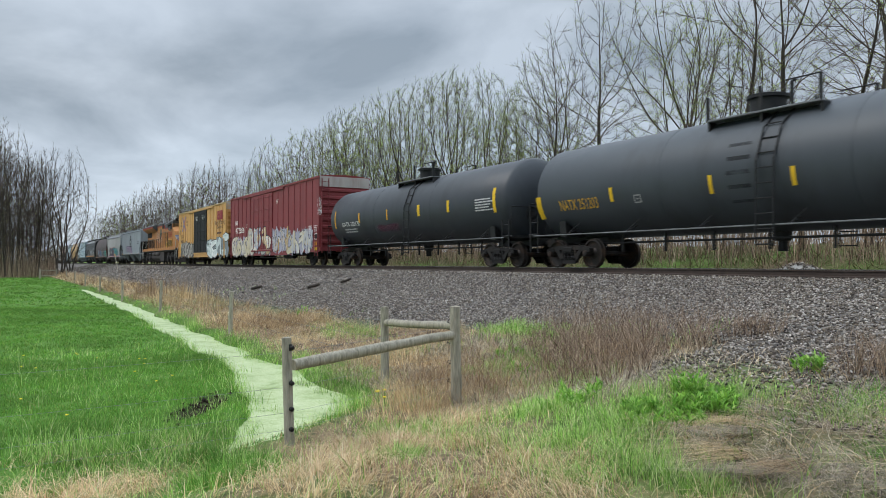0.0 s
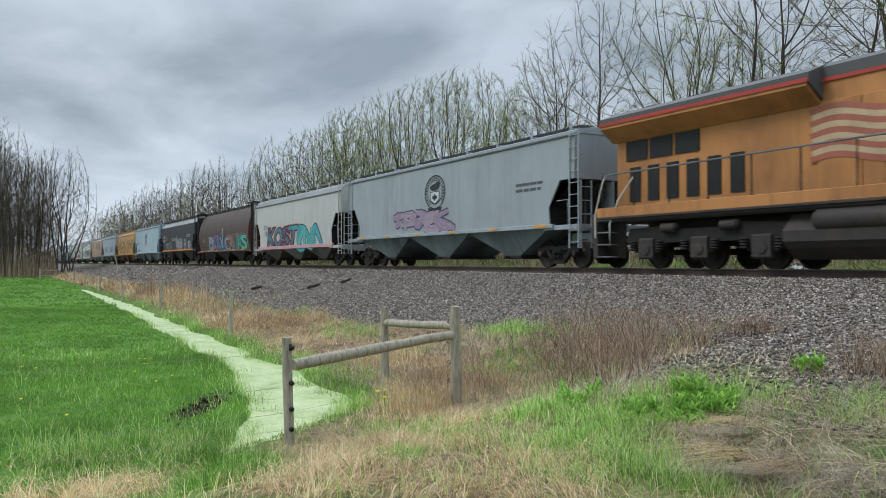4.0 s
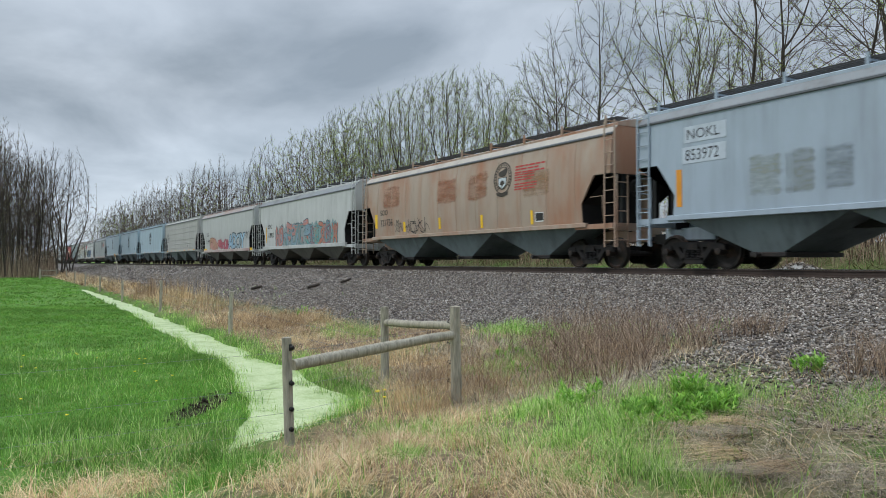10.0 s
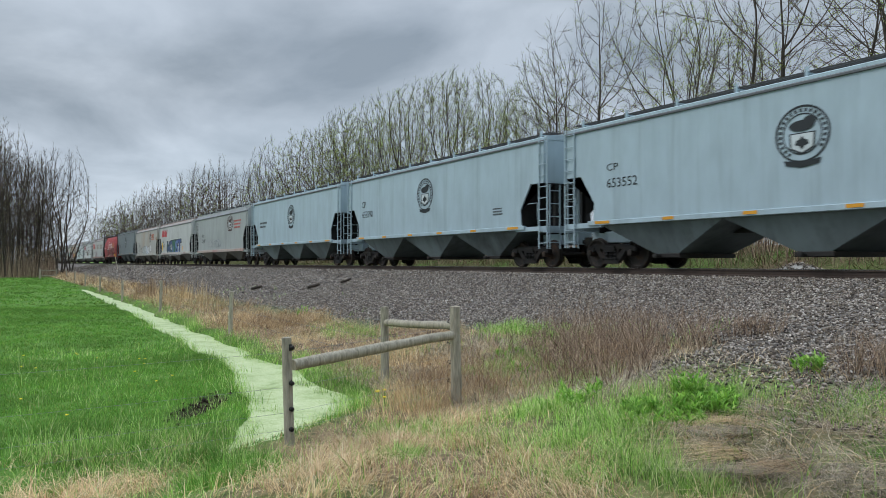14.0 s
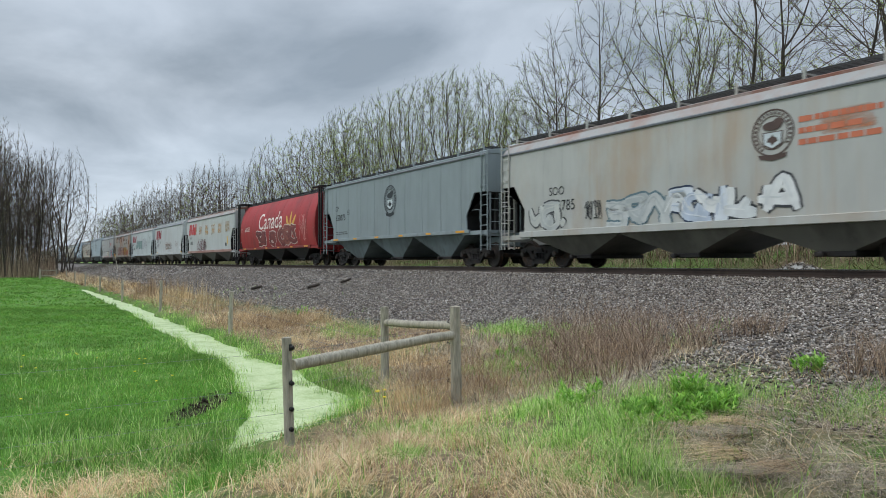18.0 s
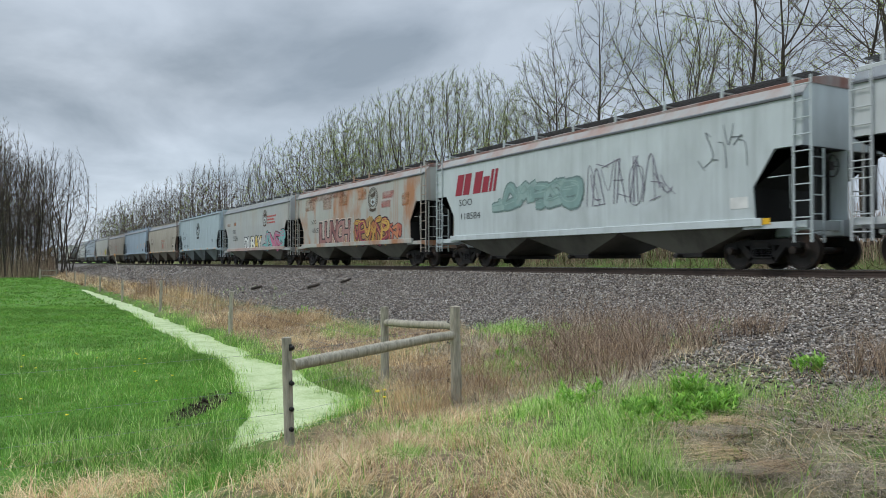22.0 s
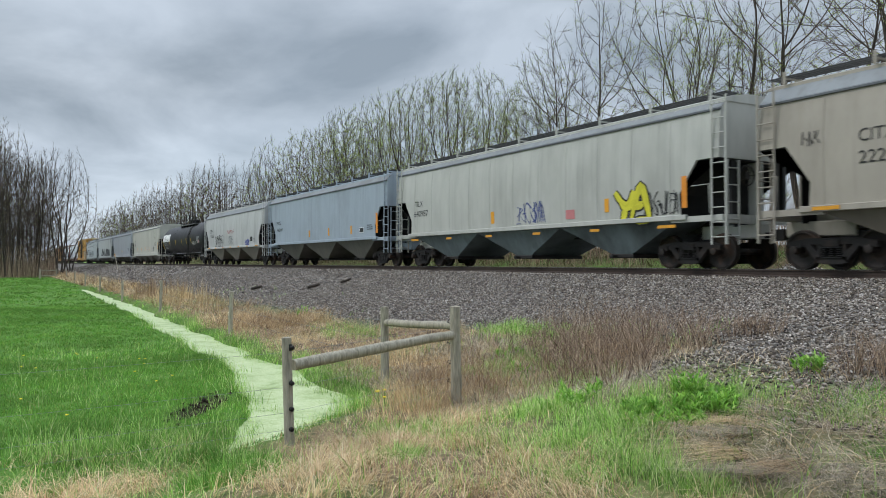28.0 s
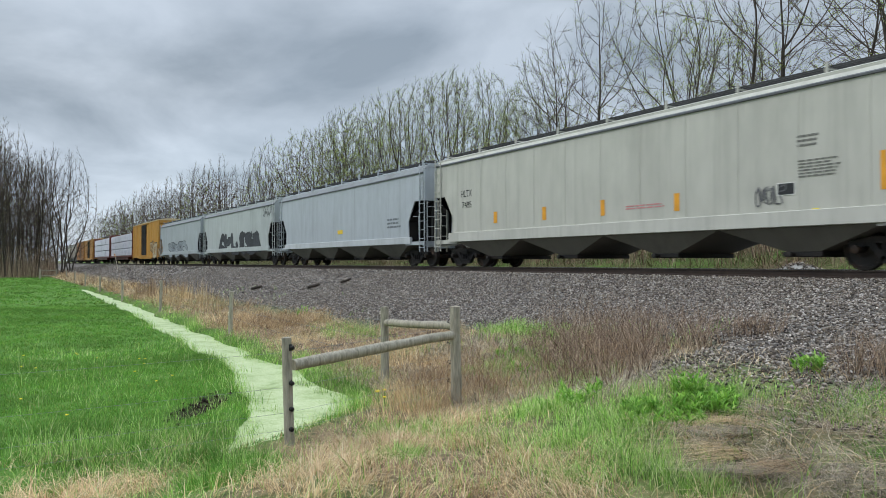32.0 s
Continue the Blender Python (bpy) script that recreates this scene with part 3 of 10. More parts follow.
def hopper(L, colour, name="covered_hopper", label="", bays=3, bulge=0.0, top=4.28, sill=1.28, sill_mat=None, roofm=None,
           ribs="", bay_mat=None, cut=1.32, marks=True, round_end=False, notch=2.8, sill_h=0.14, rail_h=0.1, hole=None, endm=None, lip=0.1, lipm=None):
    """A covered hopper car: z from the rail heads, -y the side towards the field."""
    car = new(name)
    tagged(car, label, "hopper car", "freight cars of the train")
    e = L / 2 - 0.58
    W = 1.58
    zb = sill + sill_h - 0.02

    def half(z):
        if z > top - lip and not round_end:
            return half(top - lip - 0.001) - 0.75 * (z - top + lip)
        if bulge:
            k = (z - zb) / (top - zb)
            return W - bulge * (2 * k - 0.85) ** 2 * (0.55 if k < 0.425 else 1.0)
        return W - 0.02 * abs((z - 2.8) / 1.5)
    car_half[car] = half
    if round_end:
        lv = [(z, e - 0.42) for z in np.linspace(zb, top, 9)]
    else:
        lv = [(zb, e - cut + 0.05), (1.95, e - cut), (notch, e - cut + 0.6), (notch + 0.003, e), (notch + 0.5, e), (top - 0.4, e), (top, e)]
    if not round_end:
        lv = [q for q in lv if q[0] < top - lip - 0.01] + [(top - lip, e), (top - lip + 0.004, e), (top, e)]
    zs = sorted(set([a for a, _ in lv] + list(np.linspace(zb + 0.2, top - 0.1, 9 if bulge else 3))))

    def ext(z):
        return float(np.interp(z, [a for a, _ in lv], [b for _, b in lv]))

    def make():
        s = Shape()
        rows = [(z, ext(z), half(z)) for z in zs]
        v = []
        for z, x, w in rows:
            v += [(-x, -w, z), (x, -w, z), (x, w, z), (-x, w, z)]
        f = []
        for i in range(len(rows) - 1):
            for j in range(4):
                a, b = 4 * i + j, 4 * i + (j + 1) % 4
                f.append((a, b, b + 4, a + 4))
        f += [(0, 1, 2, 3), tuple(4 * (len(rows) - 1) + j for j in range(4))]
        return s.add(v, f)
    key = (L, bulge, top, sill, cut, round_end, notch, lip, sill_h)
    body = part("body", cached(("hopper_body",) + key, make, 30), colour, car)
    if ribs == "h":
        for i, z in enumerate((3.98, 3.52, 3.05, 2.42, 2.0, 1.62)):
            x = ext(z) - 0.03
            part("rib", cached(("hrib", L, round(x, 3)), lambda: Shape().slab(-x, x, -0.03, 0.0, -0.02, 0.02, 0.012)), colour, car, at=pose(0, -half(z) + 0.006, z))
    if ribs == "v":
        n = 9 if L < 18.5 else 11
        for i in range(n):
            x = (e - 0.9) * (2 * (i + 0.5) / n - 1)
            def seam():
                s = Shape()
                pr = [(half(z), z) for z in zs]
                v = []
                for w, z in pr:
                    v += [(-0.012, -w - 0.008, z), (0.012, -w - 0.008, z), (0.012, -w + 0.01, z), (-0.012, -w + 0.01, z)]
                f = []
                for k in range(len(pr) - 1):
                    for j in range(4):
                        a, b = 4 * k + j, 4 * k + (j + 1) % 4
                        f.append((a, b, b + 4, a + 4))
                return s.add(v, f)
            part("seam", cached(("seam",) + key, seam), colour, car, at=pose(x, 0, 0))
    if not round_end:
        zl, wl = top - lip, half(top - lip - 0.001)
        for y in (-1, 1):
            part("eave_ridge", cached(("ridge", L, round(zl, 3), round(wl, 3)), lambda: Shape().along([(-wl + 0.01, zl - 0.04), (-wl - 0.045, zl - 0.03), (-wl - 0.045, zl + 0.015), (-wl + 0.01, zl + 0.05)], -e - 0.005, e + 0.005)),
                 RIDGE_SHADE, car, at=pose(0, 0, 0, 0, 0, 0 if y < 0 else 180))
            if lipm or lip > 0.2:
                part("eave_sheet", cached(("eave_sheet", L, round(zl, 3), round(wl, 3)), lambda: Shape().along([(-wl - 0.006, zl + 0.03), (-half(top) - 0.006, top - 0.01), (-half(top) + 0.02, top - 0.01), (-wl + 0.02, zl + 0.03)], -e - 0.003, e + 0.003)),
                     lipm or EAVE, car, at=pose(0, 0, 0, 0, 0, 0 if y < 0 else 180))
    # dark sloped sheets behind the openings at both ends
    # the default black is paint with the shade under the overhang put in
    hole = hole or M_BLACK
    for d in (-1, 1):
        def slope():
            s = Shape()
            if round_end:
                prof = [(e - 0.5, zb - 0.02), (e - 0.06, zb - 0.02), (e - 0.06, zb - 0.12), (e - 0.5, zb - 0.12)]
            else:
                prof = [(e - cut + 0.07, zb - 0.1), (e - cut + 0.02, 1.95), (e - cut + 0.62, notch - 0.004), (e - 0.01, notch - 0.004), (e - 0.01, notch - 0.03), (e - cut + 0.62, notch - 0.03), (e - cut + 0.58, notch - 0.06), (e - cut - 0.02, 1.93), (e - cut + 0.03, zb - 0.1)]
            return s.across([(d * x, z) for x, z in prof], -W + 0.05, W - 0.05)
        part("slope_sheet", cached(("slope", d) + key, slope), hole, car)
        # end sill, corner posts, ladders
        endc = endm or colour
        part("end_sill", cached(("end_sill", d, L, sill), lambda: Shape().slab(*sorted((d * (L / 2 - 0.42), d * (L / 2 - 2.2))), -0.35, 0.35, 0.78, 1.15, 0.03)
             .slab(*sorted((d * (L / 2 - 0.5), d * (L / 2 - 0.72))), -1.5, 1.5, sill - 0.12, sill + 0.1, 0.02)
             .box(*sorted((d * (L / 2 - 0.5), d * (L / 2 - 2.2))), -1.55, -1.45, sill - 0.06, sill + 0.09).box(*sorted((d * (L / 2 - 0.5), d * (L / 2 - 2.2))), 1.45, 1.55, sill - 0.06, sill + 0.09)), endc, car)
        for y in (-1.0, 1.0):
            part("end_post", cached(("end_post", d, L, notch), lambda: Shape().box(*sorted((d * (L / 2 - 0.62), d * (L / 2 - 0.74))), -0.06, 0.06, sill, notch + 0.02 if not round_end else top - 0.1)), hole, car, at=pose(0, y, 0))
        z1 = top + 0.05
        if round_end:
            def end_sheet():
                v = []
                for z in zs:
                    x = d * (ext(z) + 0.012)
                    v += [(x, -half(z) + 0.03, z), (x, half(z) - 0.03, z), (x + d * 0.02, half(z) - 0.03, z), (x + d * 0.02, -half(z) + 0.03, z)]
                k = len(zs)
                f = [(4 * i + j, 4 * i + (j + 1) % 4, 4 * i + (j + 1) % 4 + 4, 4 * i + j + 4) for i in range(k - 1) for j in range(4)]
                return Shape().add(v, f + [(0, 1, 2, 3), tuple(4 * (k - 1) + j for j in range(4))])
            part("end_sheet", cached(("end_sheet", d) + key, end_sheet), hole, car)
            for y in (-1.1, -0.4, 0.4, 1.1):
                part("end_brace", cached(("end_brace", d, top, sill), lambda: Shape().tube([(0.1 * d, 0, sill), (0.02 * d, 0, 2.4), (-0.12 * d, 0, top - 0.15)], 0.05, 5)), hole, car, at=pose(d * (e + 0.05), y, 0))
            part("end_brace", cached(("end_beam", d), lambda: Shape().slab(-0.04, 0.04, -1.4, 1.4, -0.05, 0.05, 0.01)), hole, car, at=pose(d * (e + 0.06), 0, 2.3))
            for x, y, w in ((0.1, -1.5, 0.05), (0.42, -1.5, 0.03), (0.1, 1.5, 0.05)):
                part("corner_post", cached(("corner_post", w, top, sill), lambda: Shape().box(-w, w, -0.04, 0.04, sill, top + 0.12)), roofm or M_BLACK, car, at=pose(d * (e + x), y, 0))
            part("end_walkway", cached(("end_walk", d, top), lambda: Shape().slab(-0.75, 0.62, -1.6, 1.6, top + 0.14, top + 0.22, 0.02)), M_BLACK, car, at=pose(d * (e - 0.05), 0, 0))
        lad = None if round_end else part("ladder", cached(("ladder", L, top, sill), lambda: ladder_shape(0.62, z1, 0.44)), M_GALV if colour is M_BLACK else endc, car, at=pose(e + 0.02 if d > 0 else -e + 0.22, -W + 0.0, 0))
        part("end_ladder", cached(("ladder_low", sill), lambda: ladder_shape(0.62, 2.75, 0.42)), endc, car, at=pose(d * (L / 2 - 0.5), -1.2, 0, 0, 0, 90 * d))
        part("grab_rail", cached(("grab", d), lambda: Shape().tube([(-0.5, -1.55, 2.15), (0.12, -1.62, 2.15), (0.12, -1.62, 1.3)], 0.016, 5)), endc, car, at=pose(d * (e - 0.4), 0, 0))
        if not round_end:
            part("shear_plate", cached(("shear", d, L, notch, sill), lambda: Shape().box(*sorted((d * (e - cut + 0.45), d * (e + 0.06))), -0.012, 0.012, 1.1, notch - 0.02)), endc, car)
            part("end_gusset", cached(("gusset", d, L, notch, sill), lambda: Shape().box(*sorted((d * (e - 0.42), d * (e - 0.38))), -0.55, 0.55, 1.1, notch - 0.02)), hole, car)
        coupler(car, d * (L / 2 - 0.62), d)
    bw = part("brake_wheel", cached(("brake_wheel",), lambda: brake_wheel(), 40), M_STEEL, car, at=pose(L / 2 - 0.6, -0.5, 2.4))
    # side sills
    sm = sill_mat or colour
    for y, n in ((-1, 0), (1, 1)):
        part("side_sill", cached(("side_sill", L, cut, sill, sill_h), lambda: Shape().slab(-(e - cut + 0.25), e - cut + 0.25, -0.05, 0.05, sill, sill + sill_h, 0.012)), sm, car, at=pose(0, y * (W - 0.02), 0))
    # bays with their outlet gates
    bm = bay_mat or GRIMY_SHADED
    span = e - cut - 0.2
    for i in range(bays):
        c = span * (2 * (i + 0.5) / bays - 1)
        hw = span / bays

        def bay():
            s = Shape()
            z0, z1 = 0.42, sill + 0.06
            v = []
            for z, a, w in ((z1, hw - 0.02, 1.46), (z1 - 0.08, hw - 0.04, 1.44), (z0, 0.42 if bays < 5 else 0.3, 1.08)):
                v += [(-a, -w, z), (a, -w, z), (a, w, z), (-a, w, z)]
            f = [(4 * k + j, 4 * k + (j + 1) % 4, 4 * k + (j + 1) % 4 + 4, 4 * k + j + 4) for k in range(2) for j in range(4)]
            return s.add(v, f + [(0, 1, 2, 3), (8, 9, 10, 11)])
        b = part("bay", cached(("bay", round(hw, 3), bays, sill), bay), bm, car, at=pose(c, 0, 0))
        part("outlet_gate", cached(("gate", bays), lambda: Shape().slab(-0.5, 0.5, -1.12, 1.12, 0.30, 0.42, 0.02).tube([(-0.2, -1.3, 0.36), (-0.2, 1.3, 0.36)], 0.04, 8)
             .turned([(-1.34, 0.03), (-1.33, 0.07), (-1.27, 0.07), (-1.26, 0.03)], (-0.2, 0, 0.36), "y", 8)), M_STEEL, b)
    part("centre_sill", cached(("csill", L), lambda: Shape().box(-L / 2 + 2, L / 2 - 2, -0.25, 0.25, 0.95, 1.3)), M_STEEL, car)
    # roof, hatches and running boards
    rm = roofm or colour

    def roof():
        w = half(top)
        s = Shape()
        x = ext(top) + 0.02
        pr = [(-w - 0.03, top - 0.05), (-w - 0.03, top + 0.03), (-w + 0.18, top + 0.10), (-0.5, top + 0.2), (0.5, top + 0.2), (w - 0.18, top + 0.10), (w + 0.03, top + 0.03), (w + 0.03, top - 0.05)]
        return s.along(pr, -x, x)
    part("roof", cached(("roof",) + key, roof, 30), rm, car)
    part("hatch_cover", cached(("hatch", L, top), lambda: Shape().slab(-(e - 0.9), e - 0.9, -0.36, 0.36, top + 0.19, top + 0.27, 0.03)), rm, car)
    for y in (-1, 1):
        part("running_board", cached(("board", L, top), lambda: running_board(e - 0.05, top)), M_BOARD, car, at=pose(0, -0.28 * y if round_end else 0, -0.05 if round_end else 0, 0, 0, 0 if y < 0 else 180))
    for i in range(9):
        x = (e - 0.5) * (2 * i / 8 - 1)
        part("board_bracket", cached(("bracket", top, rail_h), lambda: Shape().box(-0.03, 0.03, -1.32, -1.26, top + 0.02, top + 0.22 + rail_h).box(-0.02, 0.02, -1.3, -0.6, top + 0.15, top + 0.19)), M_BLACK if round_end else colour, car, at=pose(x, 0.28 if round_end else 0, -0.05 if round_end else 0))
    tc = L / 2 - 2.05
    truck(car, tc)
    truck(car, -tc)
    return car


def running_board(x, top):
    """An open grating: long bars with short bars between."""
    s = Shape()
    for y in (-1.22, -1.08, -0.94, -0.80):
        s.box(-x, x, y - 0.012, y + 0.012, top + 0.19, top + 0.23)
    n = int(2 * x / 0.22)
    for i in range(n):
        a = -x + 2 * x * i / (n - 1)
        s.box(a - 0.01, a + 0.01, -1.22, -0.80, top + 0.2, top + 0.225)
    return s


def brake_wheel():
    s = Shape()
    ring = [(0, 0.26 * math.cos(2 * math.pi * i / 16), 0.26 * math.sin(2 * math.pi * i / 16)) for i in range(17)]
    s.tube(ring, 0.018, 5, False)
    for a in range(3):
        w = 2 * math.pi * a / 3
        s.tube([(0, 0, 0), (-0.03, 0.26 * math.cos(w), 0.26 * math.sin(w))], 0.014, 4)
    s.box(-0.15, 0.02, -0.08, 0.08, -0.1, 0.1)
    return s


car_half = {}
def tank_car(L, colour, label="", platform=True, name="tank_car", hoops=True, radius=1.53, ladder_x=0.0, drum_x=0.1, walk=(-1.9, 1.9)):
    car = tagged(new(name), label, "tank car", "freight cars of the train")
    zc = 2.47

    def half(z):
        return math.sqrt(max(0.05, radius ** 2 - (z - zc) ** 2))
    car_half[car] = half
    e = L / 2 - 1.05

    def barrel():
        prof = [(-e - 0.52, 0.05), (-e - 0.50, radius * 0.35), (-e - 0.42, radius * 0.62), (-e - 0.27, radius * 0.84), (-e - 0.12, radius * 0.95), (-e, radius)]
        prof += [(-e * 0.5, radius), (0, radius), (e * 0.5, radius)] + [(-a, r) for a, r in prof[5::-1]]
        return Shape().turned(prof, (0, 0, zc), "x", 56)
    tank = part("tank", cached(("barrel", L), barrel, 40), colour, car)
    for x in (-e * 0.34, e * 0.34):
        part("weld_seam", cached(("weld", radius), lambda: Shape().turned([(-0.02, radius - 0.02), (-0.015, radius + 0.006), (0.015, radius + 0.006), (0.02, radius - 0.02)], (0, 0, zc), "x", 56), 40), colour, car, at=pose(x, 0, 0))
    for d in (-1, 1):
        x0, x1 = sorted((d * (L / 2 - 0.5), d * (L / 2 - 3.1)))
        part("stub_sill", cached(("stub", L, d), lambda: Shape().slab(x0, x1, -0.3, 0.3, 0.78, 1.12, 0.03)), M_BLACK, car)
        part("saddle", cached(("saddle", L, d), lambda: Shape().along([(-1.25, 1.0), (1.25, 1.0), (1.3, 1.5), (0.9, 1.2), (0.45, 1.02), (-0.45, 1.02), (-0.9, 1.2), (-1.3, 1.5)], d * (L / 2 - 2.05) - 0.15, d * (L / 2 - 2.05) + 0.15)), M_BLACK, car)
        part("end_platform", cached(("endplat", L, d), lambda: Shape().slab(*sorted((d * (L / 2 - 0.5), d * (L / 2 - 1.1))), -1.5, 1.5, 1.05, 1.13, 0.015)), M_BLACK, car)
        hx = d * (L / 2 - 0.55)
        part("end_handrail", cached(("endrail", L, d), lambda: Shape().tube([(hx, -1.5, 1.1), (hx, -1.5, 2.15), (hx, 1.5, 2.15), (hx, 1.5, 1.1)], 0.02, 6)
             .tube([(hx, 0, 1.1), (hx, 0, 2.15)], 0.018, 6)), M_BLACK, car)
        for y in (-1.5, 1.5):
            part("corner_ladder", cached(("tank_ladder", L), lambda: ladder_shape(0.5, 1.7, 0.4)), M_BLACK, car, at=pose(d * (L / 2 - 0.85), y, 0))
        coupler(car, d * (L / 2 - 0.62), d)
        truck(car, d * (L / 2 - 2.05))
    for y in (-1, 1):
        part("side_handrail", cached(("siderail", L), lambda: Shape().tube([(-L / 2 + 0.9, -1.57, 1.05), (L / 2 - 0.9, -1.57, 1.05)], 0.022, 6)), M_GALV if y < 0 else M_BLACK, car, at=pose(0, 0, 0, 0, 0, 0 if y < 0 else 180))
        for i in range(6):
            x = (L / 2 - 2.6) * (2 * i / 5 - 1)
            part("rail_bracket", cached(("rbr",), lambda: Shape().tube([(0.18, -1.2, 1.42), (0.0, -1.57, 1.05), (0.0, -1.1, 1.25)], 0.016, 5)), M_BLACK, car, at=pose(x, 0, 0, 0, 0, 0 if y < 0 else 180))
        part("ladder", cached(("tank_side_ladder",), lambda: Shape().tube([(-0.24, -0.72, 3.9), (-0.24, -1.3, 3.4), (-0.24, -1.6, 2.6), (-0.24, -1.62, 0.55)], 0.024, 6)
             .tube([(0.24, -0.72, 3.9), (0.24, -1.3, 3.4), (0.24, -1.6, 2.6), (0.24, -1.62, 0.55)], 0.024, 6)), M_BLACK, car, at=pose(ladder_x, 0, 0, 0, 0, 0 if y < 0 else 180))
        for i in range(9):
            z = 0.6 + 0.36 * i
            yy = -1.62 if z < 2.6 else float(np.interp(z, [2.6, 3.4, 3.9], [-1.6, -1.3, -0.72]))
            part("rung", cached(("rung",), lambda: Shape().tube([(-0.24, 0, 0), (0.24, 0, 0)], 0.018, 5)), M_BLACK, car, at=pose(ladder_x, yy if y < 0 else -yy, z))
    # fittings on the top
    top = zc + radius
    part("manway", cached(("manway",), lambda: Shape().turned([(0, 0.42), (0.02, 0.46), (0.42, 0.46), (0.44, 0.54), (0.52, 0.54), (0.56, 0.4), (0.57, 0.05)], (0, 0, 0), "z", 24), 35), M_BLACK, car, at=pose(drum_x, 0, top - 0.08))
    part("valve_pipe", cached(("valve",), lambda: Shape().tube([(0, -0.3, 0), (0, -0.3, 0.75), (0.12, -0.3, 0.8)], 0.05, 8)), M_BLACK, car, at=pose(drum_x + 0.9, 0, top - 0.15))
    w0, w1 = walk
    for y in (-0.92, 0.92):
        part("walkway", cached(("tank_walk", walk), lambda: Shape().slab(w0, w1, -0.2, 0.2, -0.025, 0.025, 0.008)), M_GALV if y < 0 else M_BLACK, car, at=pose(0, y, top - 0.16))
        n = 6 if platform else 3
        for i in range(n):
            x = w0 + (w1 - w0) * i / (n - 1)
            part("walkway_bracket", cached(("walk_br",), lambda: Shape().box(-0.03, 0.03, -0.14, 0.14, -0.3, -0.02)), M_BLACK, car, at=pose(x, y, top - 0.16))
            part("rail_post", cached(("plat_post", platform), lambda: Shape().box(-0.035, 0.035, -0.03, 0.03, 0, 0.92 if platform else 0.62)), M_BLACK, car, at=pose(x, y * 1.18, top - 0.16))
        if platform:
            for lo, hi in ((w0, w0 + (w1 - w0) * 0.58), (w0 + (w1 - w0) * 0.64, w1)):
                part("platform_rail", cached(("plat_rail", lo, hi), lambda: Shape().tube([(lo, 0, 0.05), (lo, 0, 0.92), (hi, 0, 0.92), (hi, 0, 0.05)], 0.025, 6).tube([(lo, 0, 0.48), (hi, 0, 0.48)], 0.018, 5)), M_BLACK, car, at=pose(0, y * 1.18, top - 0.16))
        else:
            part("platform_rail", cached(("low_rail", walk), lambda: Shape().tube([(w1 - 0.9, 0, 0.05), (w1 - 0.9, 0, 0.62), (w1, 0, 0.62), (w1, 0, 0.05)], 0.022, 6)), M_BLACK, car, at=pose(0, y * 1.18, top - 0.16))
    part("brake_wheel", cached(("brake_wheel",), lambda: brake_wheel(), 40), M_STEEL, car, at=pose(L / 2 - 0.5, -0.6, 1.9))
    part("bottom_outlet", cached(("outlet",), lambda: Shape().turned([(0.45, 0.05), (0.46, 0.13), (0.7, 0.13), (0.72, 0.2), (0.98, 0.24)], (0, 0, 0), "z", 16)), M_BLACK, car)
    part("pipe", cached(("pipe", L), lambda: Shape().tube([(-L / 2 + 2.6, -0.5, 0.78), (L / 2 - 2.6, -0.5, 0.78)], 0.03, 6)), M_BLACK, car)
    for i in range(7):
        part("hanger", cached(("hanger",), lambda: Shape().box(-0.03, 0.03, -0.53, -0.47, 0.5, 1.25)), M_BLACK, car, at=pose((L / 2 - 4) * (2 * i / 6 - 1), 0, 0))
    return car


